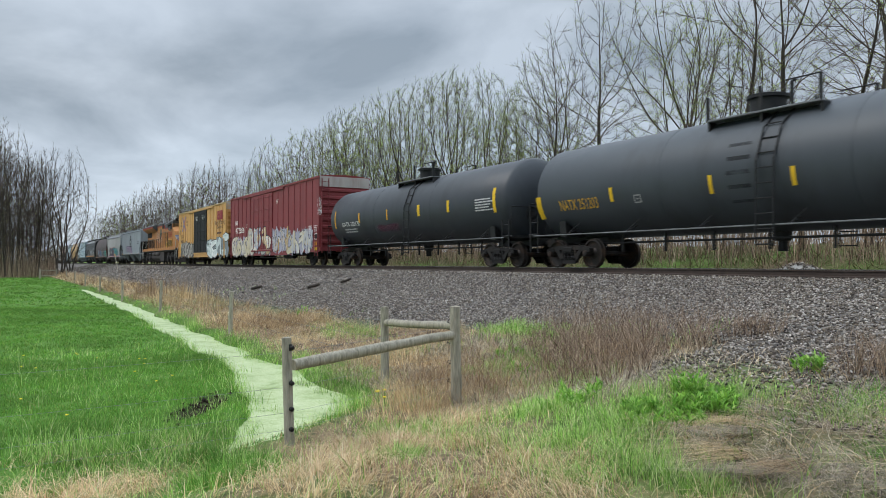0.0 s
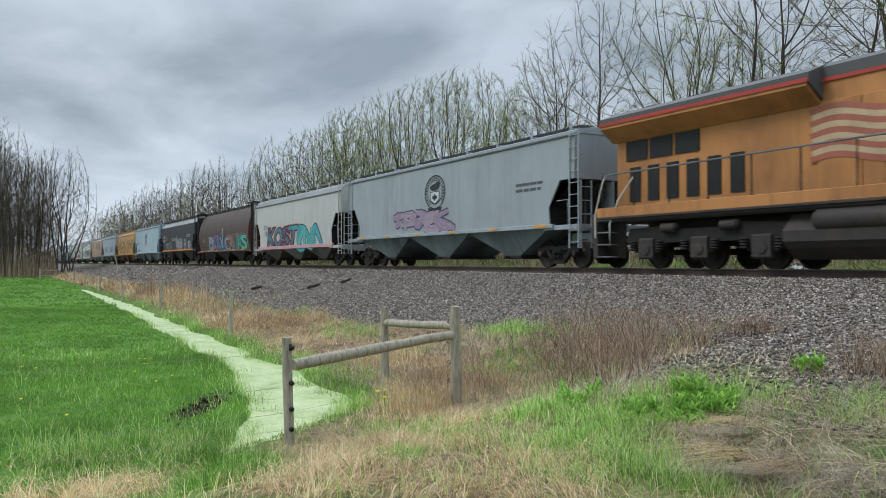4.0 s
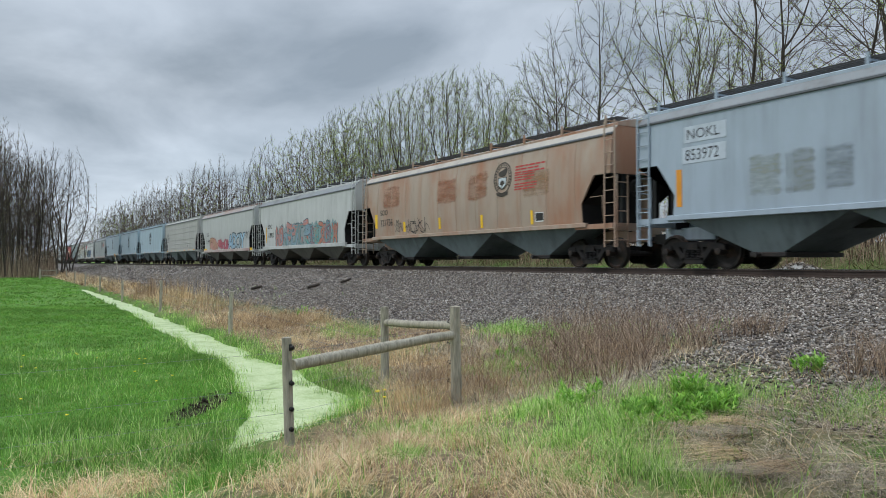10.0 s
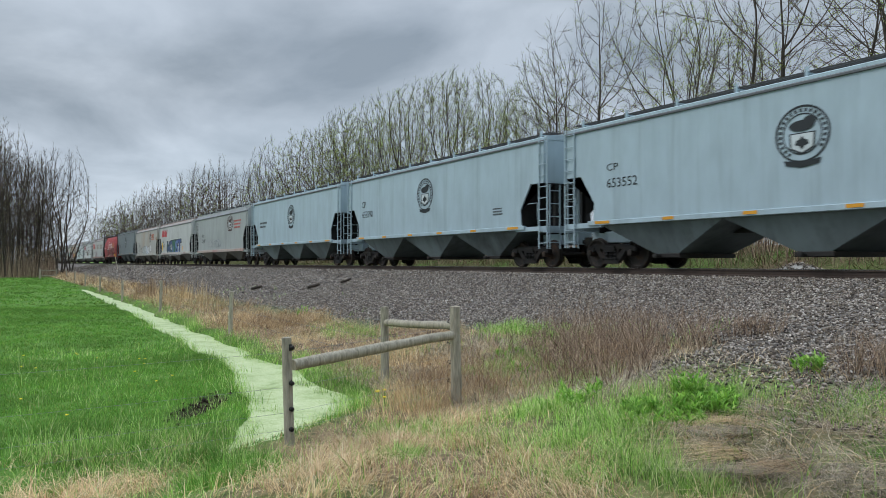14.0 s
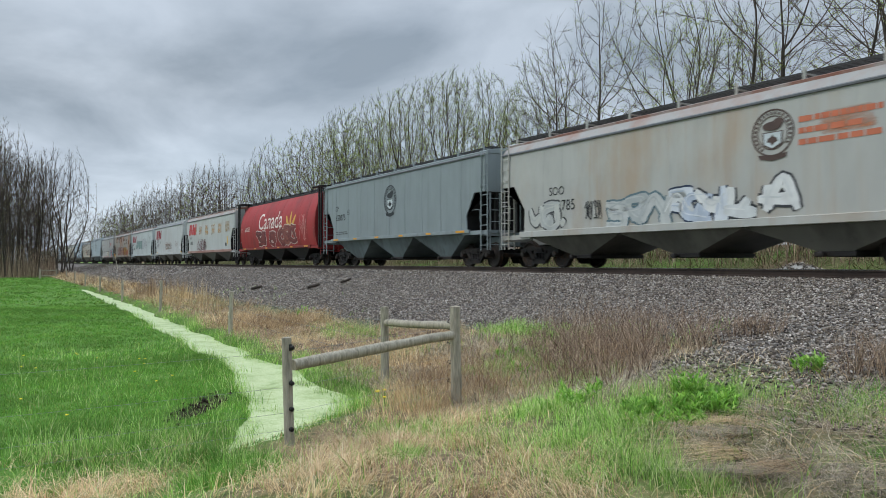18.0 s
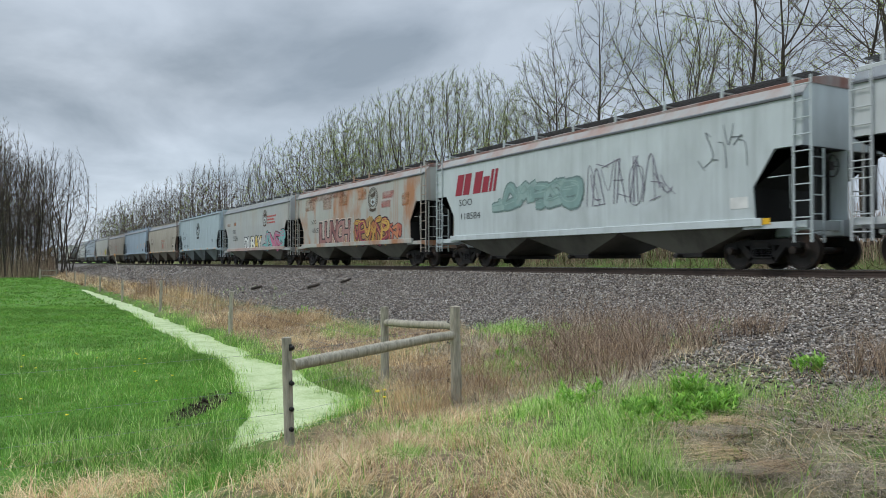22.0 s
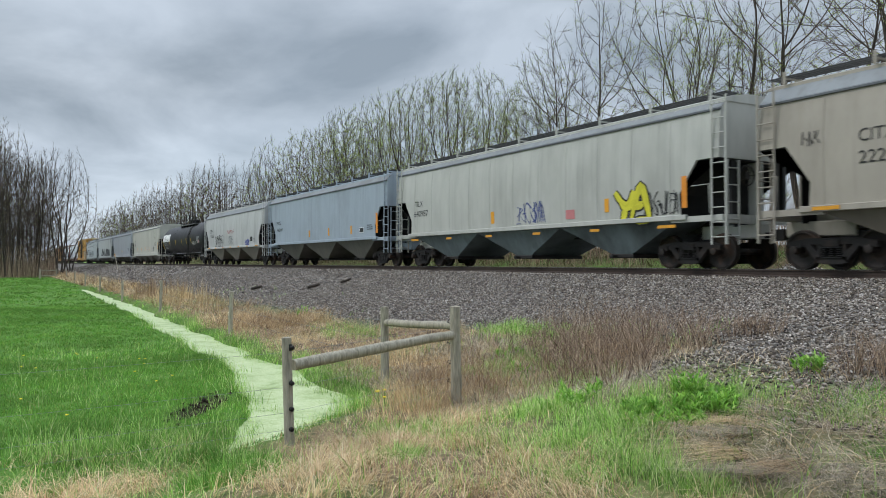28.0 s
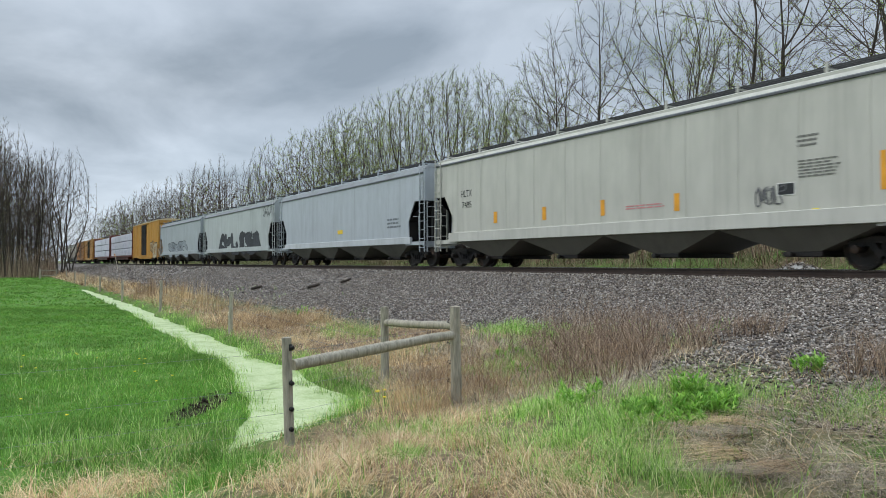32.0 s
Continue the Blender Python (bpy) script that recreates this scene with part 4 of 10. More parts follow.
def box_car(L, colour, label="", door=None, door_at=0.0, door_w=3.2, top=4.98, ribs=9, two=True, roofm=None, name="boxcar", low=0.72, endm=None):
    car = tagged(new(name), label, "boxcar", "freight cars of the train")
    W, e = 1.52, L / 2 - 0.75
    car_half[car] = lambda z: W + 0.028
    part("body", cached(("box_body", L, top, low), lambda: Shape().along([(-W, 1.0), (-W, top), (W, top), (W, 1.0)], -e, e)), colour, car)
    part("side_sill", cached(("box_sill", L, low), lambda: Shape().box(-e + 0.02, e - 0.02, -W - 0.02, -W + 0.06, low + 0.05, 1.01).box(-e * 0.5, e * 0.5, -W - 0.018, -W + 0.05, low - 0.08, low + 0.06)), colour, car)
    part("side_sill", cached(("box_sill", L, low), None), colour, car, at=pose(0, 0, 0, 0, 0, 180))
    dw = door_w / 2
    xs = [x for x in np.linspace(-e + 0.06, e - 0.06, 2 * ribs + 1)]
    for y, rot in ((-1, 0), (1, 180)):
        for x in xs:
            if abs(x - door_at) > dw + 0.1:
                part("rib", cached(("box_rib", top), lambda: Shape().slab(-0.055, 0.055, -W - 0.03, -W + 0.01, 1.02, top - 0.1, 0.012)), colour, car, at=pose(x if y < 0 else -x, 0, 0, 0, 0, rot))
        dr = door or colour
        for s in ((-1, 1) if two else (0,)):
            w = dw / 2 if two else dw
            d = part("door", cached(("box_door", w, top), lambda: Shape().slab(-w + 0.02, w - 0.02, -W - 0.07, -W + 0.02, 1.05, top - 0.22, 0.015)), dr, car, at=pose((door_at + s * dw / 2) if y < 0 else -(door_at + s * dw / 2), 0, 0, 0, 0, rot))
            for z in np.linspace(1.35, top - 0.45, 5):
                part("door_rib", cached(("door_rib", w), lambda: Shape().slab(-w + 0.08, w - 0.08, -W - 0.095, -W - 0.06, -0.03, 0.03, 0.01)), dr, d, at=pose(0, 0, z))
            for x in (-w * 0.55, w * 0.5):
                part("lock_bar", cached(("lock", top), lambda: Shape().tube([(0, -W - 0.11, 1.1), (0, -W - 0.11, top - 0.3)], 0.02, 6)), dr, d, at=pose(x, 0, 0))
        for z, ext in ((top - 0.14, 2.0), (0.98, 1.04)):
            part("door_track", cached(("door_track", dw, ext), lambda: Shape().slab(-dw * ext, dw * ext, -W - 0.1, -W + 0.01, -0.05, 0.05, 0.012)), colour, car, at=pose(door_at if y < 0 else -door_at, 0, z, 0, 0, rot))
    rm = roofm or colour
    part("roof", cached(("box_roof", L, top), lambda: Shape().along([(-W - 0.06, top - 0.05), (-W - 0.06, top + 0.04), (-0.8, top + 0.13), (0, top + 0.16), (0.8, top + 0.13), (W + 0.06, top + 0.04), (W + 0.06, top - 0.05)], -e - 0.03, e + 0.03)), rm, car)
    for i in range(12):
        part("roof_seam", cached(("roof_seam", top), lambda: Shape().along([(-W, top + 0.03), (-0.8, top + 0.12), (0, top + 0.15), (0.8, top + 0.12), (W, top + 0.03), (0.8, top + 0.17), (0, top + 0.2), (-0.8, top + 0.17)], -0.03, 0.03)), rm, car, at=pose(-e + 0.5 + (2 * e - 1) * i / 11, 0, 0))
    for d in (-1, 1):
        for z in np.linspace(1.35, top - (0.75 if endm else 0.35), 8):
            part("end_corrugation", cached(("corr", L, d), lambda: Shape().across([(d * (e - 0.01), -0.13), (d * (e + 0.09), -0.05), (d * (e + 0.09), 0.05), (d * (e - 0.01), 0.13)], -W + 0.12, W - 0.12)), colour, car, at=pose(0, 0, z))
        part("end_sill", cached(("box_end_sill", L, d), lambda: Shape().slab(*sorted((d * (L / 2 - 0.45), d * (L / 2 - 2.6))), -0.3, 0.3, 0.76, 1.02, 0.02).slab(*sorted((d * e, d * (e + 0.15))), -W, W, 0.82, 1.05, 0.02)), colour, car)
        for y in (-1, 1):
            part("ladder", cached(("box_ladder", y), lambda: ladder_shape(0.55, 2.1, 0.4, 0.06)), colour, car, at=pose(d * (e - 0.3), y * (W + 0.02), 0, 0, 0, 0 if y < 0 else 180))
        part("end_ladder", cached(("box_end_ladder", top), lambda: ladder_shape(0.7, top - 0.1, 0.4, 0.08)), colour, car, at=pose(d * (e + 0.06), -1.2, 0, 0, 0, 90 * d))
        coupler(car, d * (L / 2 - 0.62), d)
        truck(car, d * (L / 2 - 2.9))
    if endm:
        part("end_panel", cached(("end_panel", L, top), lambda: Shape().slab(e + 0.005, e + 0.05, -W + 0.02, W - 0.02, top - 0.55, top + 0.03, 0.01)), endm, car, "pale panel at the top of the end")
    part("underframe", cached(("box_under", L), lambda: Shape().box(-e + 0.5, e - 0.5, -0.35, 0.35, 0.68, 1.0).box(-3.2, -2.2, -1.1, -0.4, 0.5, 0.9).tube([(2.0, -0.9, 0.62), (3.6, -0.9, 0.62)], 0.2, 12)
         .tube([(-L / 2 + 4, -1.3, 0.72), (-3, -1.3, 0.5), (3, -1.3, 0.5), (L / 2 - 4, -1.3, 0.72)], 0.02, 5)), M_BLACK, car)
    part("brake_wheel", cached(("brake_wheel",), lambda: brake_wheel(), 40), M_STEEL, car, at=pose(e + 0.2, 0.7, 2.4))
    return car


def centre_beam(L, label=""):
    """A centre-beam flat car with wrapped bundles of lumber on both sides."""
    car = tagged(new("centerbeam_flatcar"), label, "flatcar", "freight cars of the train")
    deckm, wrap = paint("6a3a30"), surface("white_wrap", srgb("c8cad2"), rough=0.5, grain=0.1, stain=srgb("8f93a4"), stain_amount=0.6, stain_scale=1.2, bump=0.3, bump_scale=4)
    e = L / 2 - 0.8
    part("deck", cached(("deck", L), lambda: Shape().slab(-e, e, -1.5, 1.5, 0.95, 1.15, 0.03).box(-e * 0.6, e * 0.6, -1.3, 1.3, 0.62, 0.96)), deckm, car)
    part("centre_beam", cached(("cbeam", L), lambda: Shape().box(-e, e, -0.06, 0.06, 1.15, 1.5).box(-e, e, -0.12, 0.12, 4.35, 4.55)), deckm, car)
    for i in range(13):
        part("post", cached(("cpost",), lambda: Shape().box(-0.08, 0.08, -0.1, 0.1, 1.15, 4.45)), deckm, car, at=pose(-e + 0.3 + (2 * e - 0.6) * i / 12, 0, 0))
    for d in (-1, 1):
        part("bulkhead", cached(("bulk",), lambda: Shape().slab(-0.12, 0.12, -1.45, 1.45, 1.15, 4.55, 0.03)), deckm, car, at=pose(d * (e - 0.15), 0, 0))
        coupler(car, d * (L / 2 - 0.62), d)
        truck(car, d * (L / 2 - 2.6))
    rng = random.Random(int(L * 10))
    n = 4
    for i in range(n):
        for k in range(3):
            for y in (-1, 1):
                w = (2 * e - 0.6) / n
                part("lumber_bundle", cached(("bundle", round(w, 2)), lambda: Shape().slab(-w / 2 + 0.03, w / 2 - 0.03, -0.62, 0.62, 0, 0.95, 0.05)), wrap, car, "lumber bundle in white wrap",
                     at=pose(-e + 0.3 + w * (i + 0.5), y * 0.78 + rng.uniform(-0.03, 0.03), 1.18 + k * 1.02))
    return car


def locomotive(L, label=""):
    """A six-axle freight locomotive with a wide nose, its cab end towards +x."""
    car = tagged(new("locomotive"), label, "locomotive", "freight cars of the train")
    yel = paint("b47c49", rust="5e3e2a", amount=0.6, lo=0.44, scale=0.9)
    grey = paint("4d4e4e", amount=0.3)
    dark = surface("loco_frame_grey", srgb("35312f"), rough=0.75, grain=0.25, stain=srgb("554538"), stain_amount=0.5, stain_scale=1.0, bump=0.2)
    glass, nt, b = nodes_of("cab_glass")
    b.inputs["Base Color"].default_value, b.inputs["Roughness"].default_value, b.inputs["Metallic"].default_value = (0.03, 0.035, 0.04, 1), 0.05, 0.0
    b.inputs["Specular IOR Level"].default_value, b.inputs["IOR"].default_value = 1.0, 2.0
    red = surface("stripe_red", srgb("a53a30"), rough=0.5, grain=0.1, stain=srgb("6a3028"), stain_amount=0.4, stain_scale=1.0)
    blue, white = surface("wing_blue", srgb("33467e"), rough=0.5, grain=0.1), surface("wing_white", srgb("c9c4ba"), rough=0.5, grain=0.1)
    car_half[car] = lambda z: 1.0

    def P(name, sh, mat, lab="", par=None, smooth=None):
        return part(name, sh.mesh(name, smooth), mat, par or car, lab)

    def sheet4(a, b, c, d, t=0.03):
        """A plate of four corners, t thick towards the inside."""
        n = (Vector(b) - Vector(a)).cross(Vector(d) - Vector(a)).normalized() * t
        q = [Vector(p) for p in (a, b, c, d)]
        return Shape().add([tuple(p) for p in q] + [tuple(p - n) for p in q], [(0, 1, 2, 3), (7, 6, 5, 4), (0, 4, 5, 1), (1, 5, 6, 2), (2, 6, 7, 3), (3, 7, 4, 0)])
    P("underframe", Shape().slab(-10.7, 9.7, -1.48, 1.48, 1.36, 1.64, 0.03).box(-9.5, 10.4, -0.5, 0.5, 1.0, 1.4).box(9.6, 10.7, -0.9, 0.9, 1.2, 1.7), dark)
    for y in (-1.51, 1.51):
        P("side_sill", Shape().slab(-10.6, 9.6, y - 0.02, y + 0.02, 1.5, 1.78, 0.01), yel)
        P("sill_edge", Shape().slab(-10.6, 9.6, y - 0.03, y + 0.03, 1.44, 1.5, 0.01), dark)
    P("walkway", Shape().slab(-10.6, 5.95, -1.5, -0.9, 1.7, 1.76, 0.01).slab(-10.6, 5.95, 0.9, 1.5, 1.7, 1.76, 0.01), dark)
    P("long_hood", Shape().slab(-3.7, 5.97, -0.97, 0.97, 1.66, 4.6, 0.05), yel)
    P("hood_roof", Shape().along([(-0.99, 4.32), (-0.99, 4.58), (-0.72, 4.72), (0.72, 4.72), (0.99, 4.58), (0.99, 4.32)], -3.7, 1.0), grey)
    P("hood_roof", Shape().along([(-0.99, 3.92), (-0.99, 4.6), (-0.72, 4.74), (0.72, 4.74), (0.99, 4.6), (0.99, 3.92)], 1.0, 5.97), grey)
    for y in (-0.995, 0.995):
        P("red_stripe", Shape().box(-3.7, 1.0, y - 0.012, y + 0.012, 4.24, 4.33), red)
        P("red_stripe", Shape().box(1.2, 5.95, y - 0.012, y + 0.012, 3.84, 3.93), red)
        P("stripe_jog", Shape().across([(1.0, 4.24), (1.0, 4.33), (1.25, 4.33), (1.4, 3.93), (1.2, 3.84)], y - 0.014, y + 0.014), red)
    # radiator end
    P("radiator_body", Shape().slab(-10.3, -3.7, -0.97, 0.97, 1.66, 4.0, 0.05), yel)
    P("radiator_hood", Shape().along([(-0.97, 3.85), (-1.5, 4.22), (-1.5, 4.42), (-0.9, 4.66), (0.9, 4.66), (1.5, 4.42), (1.5, 4.22), (0.97, 3.85)], -10.5, -3.6), grey)
    for y in (-1, 1):
        P("red_stripe", Shape().along([(y * 1.51, 4.2), (y * 1.53, 4.2), (y * 1.53, 4.3), (y * 1.51, 4.3)], -10.5, -3.6), red)
        P("wing_face", Shape().along([(y * 1.0, 3.84), (y * 1.505, 4.2), (y * 1.5, 4.12), (y * 1.0, 3.74)], -10.45, -3.65), yel)
        for i in range(3):
            x = -9.9 + i * 0.95
            P("radiator_screen", Shape().box(x, x + 0.85, y * 0.985 - 0.02, y * 0.985 + 0.02, 3.15, 3.72), M_BLACK)
        for i in range(6):
            x = -9.75 + i * 0.72
            P("air_filter", Shape().box(x, x + 0.42, y * 0.98 - 0.02, y * 0.98 + 0.02, 1.95, 2.95), M_BLACK)
        for i in range(9):
            x = -3.2 + i * 1.05
            P("hood_door", Shape().slab(x - 0.5, x + 0.5, y * 0.98 - 0.02, y * 0.98 + 0.02, 1.82, 3.8, 0.008), yel)
        for x in (-1.6, 0.9, 1.9, 2.6, 3.3):
            P("hinge_bar", Shape().slab(x - 0.02, x + 0.02, y * 1.01 - 0.02, y * 1.01 + 0.02, 2.1, 3.5, 0.006), M_STEEL)
        for x0, x1, z0, z1 in ((-0.2, 0.85, 3.98, 4.5), (2.9, 3.6, 4.05, 4.6), (3.8, 4.35, 4.3, 4.55)):
            P("intake_screen", Shape().box(x0, x1, y * 1.0 - 0.03, y * 1.0 + 0.03, z0, z1), M_BLACK)
        # louvred boxes under the cab and beside it
        for x0, x1, z0, z1 in ((2.9, 4.2, 1.8, 2.45), (4.3, 5.75, 1.8, 2.45), (6.05, 7.02, 1.86, 2.6), (7.18, 8.15, 1.86, 2.6)):
            yy = y * (1.2 if x1 < 6 else 1.54)
            b1 = P("louvre_box", Shape().slab(x0, x1, *sorted((y * 0.95, yy)), z0, z1, 0.015), paint("c4963c", amount=0.3))
            n = 4 if x1 < 6 else 9
            for k in range(n):
                zz = z0 + (z1 - z0) * ((0.3 if n == 4 else 0.14) + (0.4 if n == 4 else 0.72) * k / (n - 1))
                m = (x0 + x1) / 2
                a0, a1 = (m - 0.25, m + 0.25) if n == 4 else (x0 + 0.08, x1 - 0.08)
                P("louvre", Shape().box(a0, a1, yy - 0.02, yy + 0.02, zz - 0.018, zz + 0.018), M_STEEL, par=b1)
    # cab
    cab = P("cab", Shape().along([(-1.5, 1.66), (-1.5, 4.3), (-1.42, 4.4), (1.42, 4.4), (1.5, 4.3), (1.5, 1.66)], 5.95, 8.28), yel)
    P("cab_roof", Shape().along([(-1.53, 4.22), (-1.5, 4.5), (-1.15, 4.7), (1.15, 4.7), (1.5, 4.5), (1.53, 4.22)], 5.9, 8.42), grey)
    P("cab_band", Shape().box(5.94, 8.1, -1.515, 1.515, 3.86, 4.4), grey, par=cab)
    for y in (-1, 1):
        P("red_stripe", Shape().box(8.08, 8.3, y * 1.512 - 0.008, y * 1.512 + 0.008, 3.82, 3.9), red)
        for x0, x1 in ((6.08, 6.42), (6.62, 7.02), (7.1, 7.5), (7.62, 7.98)):
            P("side_window", Shape().box(x0, x1, y * 1.52 - 0.012, y * 1.52 + 0.012, 3.62, 4.18), glass, "dark cab window glass", cab)
        P("window_frame", Shape().slab(6.5, 7.58, *sorted((y * 1.5, y * 1.535)), 3.5, 3.58, 0.01).slab(6.5, 7.58, *sorted((y * 1.5, y * 1.535)), 4.2, 4.28, 0.01), grey, "", cab)
        P("sun_visor", sheet4((6.25, y * 1.52, 4.4), (7.55, y * 1.52, 4.4), (7.5, y * 1.95, 4.14), (6.3, y * 1.95, 4.14), 0.03), grey, "grey sun visor", cab)
        P("windshield", sheet4((8.32, y * 0.12, 3.92), (8.32, y * 1.4, 3.9), (8.36, y * 1.32, 4.38), (8.36, y * 0.12, 4.4), 0.03 * y), glass, "cab windscreen", cab)
        P("windshield_frame", Shape().tube([(8.33, y * 0.07, 3.86), (8.33, y * 1.47, 3.86), (8.36, y * 1.42, 4.42), (8.36, y * 0.07, 4.44), (8.33, y * 0.07, 3.86)], 0.03, 6), M_BLACK, "", cab)
        bd = P("number_board", Shape().slab(8.3, 8.75, *sorted((y * 0.5, y * 1.25)), 4.46, 4.72, 0.03), M_BLACK, "black number board", cab)
        P("number_bars", Shape().box(8.75, 8.756, *sorted((y * 0.7, y * 1.05)), 4.57, 4.62), white, "", bd)
    # the nose: chamfered at its front corners and sloping forwards
    low, mid, topz = 1.66, 3.38, 3.5
    plan = [(8.26, -1.49), (9.5, -1.49), (10.58, -0.85), (10.58, 0.85), (9.5, 1.49), (8.26, 1.49)]
    rim = [(8.26, -1.49, 3.86), (9.35, -1.49, 3.36), (10.5, -0.82, 3.34), (10.5, 0.82, 3.34), (9.35, 1.49, 3.36), (8.26, 1.49, 3.86)]
    ridge = [(8.26, -1.1, 3.93), (9.3, -0.95, 3.62), (10.3, -0.6, 3.5), (10.3, 0.6, 3.5), (9.3, 0.95, 3.62), (8.26, 1.1, 3.93)]
    v = [(x, y, low) for x, y in plan] + rim + ridge
    f = [tuple(range(6))[::-1]] + [(i + 6 * k, (i + 1) % 6 + 6 * k, (i + 1) % 6 + 6 * k + 6, i + 6 * k + 6) for k in range(2) for i in range(6)] + [(12, 13, 16, 17), (13, 14, 15, 16)]
    nose = P("nose", Shape().add(v, f), yel, smooth=28)
    P("nose_door", Shape().slab(10.57, 10.62, -0.32, 0.32, 1.7, 2.9, 0.02), yel, par=nose)
    P("headlight_box", Shape().slab(10.4, 10.62, -0.2, 0.2, 2.95, 3.45, 0.05), dark, par=nose)
    for z in (3.08, 3.31):
        P("headlight", Shape().turned([(10.6, 0.10), (10.66, 0.10), (10.67, 0.07)], (0, 0, z), "x", 14), M_WHITE, "", nose)
    for y in (-0.95, 0.95):
        P("ditch_light", Shape().turned([(10.56, 0.11), (10.72, 0.11), (10.74, 0.08)], (0, y, 1.95), "x", 14), M_WHITE)
    # nose wings, one on each chamfered corner
    for y in (-1, 1):
        def spot(s, z, out):
            n = Vector((0.64, y * 1.08, 0)).normalized() * out
            lean = 0.08 * max(0.0, (z - 1.66) / 1.7)
            return (9.5 + 1.06 * s - lean * (0.6 + 0.4 * s) + n.x, y * (1.49 - 0.62 * s) + n.y, z)
        edge = [(0.0, 2.98), (0.5, 2.98), (0.62, 2.9), (0.98, 2.98), (0.98, 2.35), (0.8, 2.2), (0.62, 2.34), (0.45, 2.42), (0.28, 2.56), (0.14, 2.7)]
        emblem_plate = P("wing_emblem", Shape().add([spot(s, z, 0.02) for s, z in edge], [tuple(range(10))]), white, "winged company emblem", nose)
        for k in range(5):
            s0, z = 0.03 + 0.09 * k, 2.94 - 0.12 * k
            P("feather", Shape().add([spot(s0, z, 0.026), spot(s0 + 0.06, z - 0.085, 0.026), spot(0.60, z - 0.1, 0.026), spot(0.60, z - 0.01, 0.026)], [(0, 1, 2, 3)]), blue, "", emblem_plate)
        P("shield_head", Shape().add([spot(0.64, 2.94, 0.026), spot(0.64, 2.74, 0.026), spot(0.96, 2.74, 0.026), spot(0.96, 2.94, 0.026)], [(0, 1, 2, 3)]), blue, "", emblem_plate)
        for k in range(3):
            s0 = 0.66 + 0.11 * k
            P("shield_stripe", Shape().add([spot(s0, 2.72, 0.026), spot(s0, 2.36 - 0.04 * (k == 1), 0.026), spot(s0 + 0.06, 2.36 - 0.04 * (k == 1), 0.026), spot(s0 + 0.06, 2.72, 0.026)], [(0, 1, 2, 3)]), red, "", emblem_plate)
    # platforms, steps, plough, rails
    P("front_platform", Shape().slab(10.4, 10.95, -0.95, 0.95, 1.5, 1.66, 0.02), dark)
    P("pilot", Shape().add([(10.55, -1.42, 0.2), (11.2, -0.2, 0.2), (11.2, 0.2, 0.2), (10.55, 1.42, 0.2), (10.5, -1.3, 1.2), (10.85, -0.3, 1.2), (10.85, 0.3, 1.2), (10.5, 1.3, 1.2), (10.4, -1.42, 0.2), (10.4, 1.42, 0.2), (10.35, -1.3, 1.2), (10.35, 1.3, 1.2)],
      [(0, 1, 5, 4), (1, 2, 6, 5), (2, 3, 7, 6), (8, 0, 4, 10), (3, 9, 11, 7), (9, 8, 10, 11), (4, 5, 6, 7, 11, 10), (0, 8, 9, 3, 2, 1)]), dark)
    for d, x in ((1, 10.1), (-1, -10.35)):
        for y in (-1, 1):
            for k in range(4):
                P("step", Shape().box(x - 0.27, x + 0.3, *sorted((y * (0.95 if d > 0 else 1.2), y * 1.5)), 0.32 + 0.36 * k, 0.36 + 0.36 * k), M_GALV)
            P("step_side", Shape().across([(x - 0.55, 1.6), (x - 0.27, 1.6), (x - 0.24, 0.3), (x - 0.42, 0.3)], *sorted((y * 1.0, y * 1.5))), dark)
            P("step_back", Shape().box(x - 0.3, x + 0.36, *sorted((y * 0.9, y * 0.95)), 0.3, 1.62), dark)
            P("grab_rail", Shape().tube([(x - 0.32, y * 1.53, 0.9), (x - 0.32, y * 1.53, 1.6), (x - 0.02, y * 1.5, 2.55), (x - 0.02, y * 1.4, 2.75)], 0.024, 6), white)
            P("grab_rail", Shape().tube([(x + 0.28, y * 1.5, 0.6), (x + 0.28, y * 1.5, 1.3), (x + 0.42, y * 1.3, 2.0), (x + 0.75, y * 0.95, 2.75), (x + 0.95, y * 0.6, 2.78)], 0.024, 6), white)
    for y in (-1.47, 1.47):
        P("handrail", Shape().tube([(-10.5, y, 2.75), (1.3, y, 2.82), (1.95, y, 3.42), (5.9, y, 3.46)], 0.024, 6), M_GALV)
        for x in np.linspace(-10.4, 5.4, 13):
            h = 2.8 if x < 1.4 else 3.42
            P("stanchion", Shape().tube([(x, y, 1.66), (x, y, h)], 0.022, 6), M_STEEL)
    P("fuel_tank", Shape().along([(-1.35, 0.5), (-1.47, 0.65), (-1.47, 0.9), (-1.1, 1.3), (1.1, 1.3), (1.47, 0.9), (1.47, 0.65), (1.35, 0.5), (1.0, 0.24), (-1.0, 0.24)], -4.3, 1.2), dark)
    P("battery_box", Shape().slab(1.25, 3.5, -1.48, 1.48, 0.35, 1.3, 0.04), dark)
    for x0, x1 in ((-3.6, -1.7), (-1.5, 0.5)):
        P("air_reservoir", Shape().turned([(x0, 0.05), (x0 + 0.05, 0.2), (x0 + 0.15, 0.27), (x1 - 0.15, 0.27), (x1 - 0.05, 0.2), (x1, 0.05)], (0, -1.3, 1.12), "x", 20), dark, smooth=40)
    P("air_line", Shape().tube([(-9.6, -1.38, 1.36), (9.0, -1.38, 1.36)], 0.035, 6), dark)
    # rooftop
    for x in (-9.3, -7.6, -5.6):
        P("radiator_fan", Shape().turned([(0, 0.7), (0.10, 0.7), (0.12, 0.6)], (x, 0, 4.64), "z", 20), grey)
    P("exhaust_stack", Shape().box(-1.2, -0.2, -0.4, 0.4, 4.7, 4.82), M_BLACK)
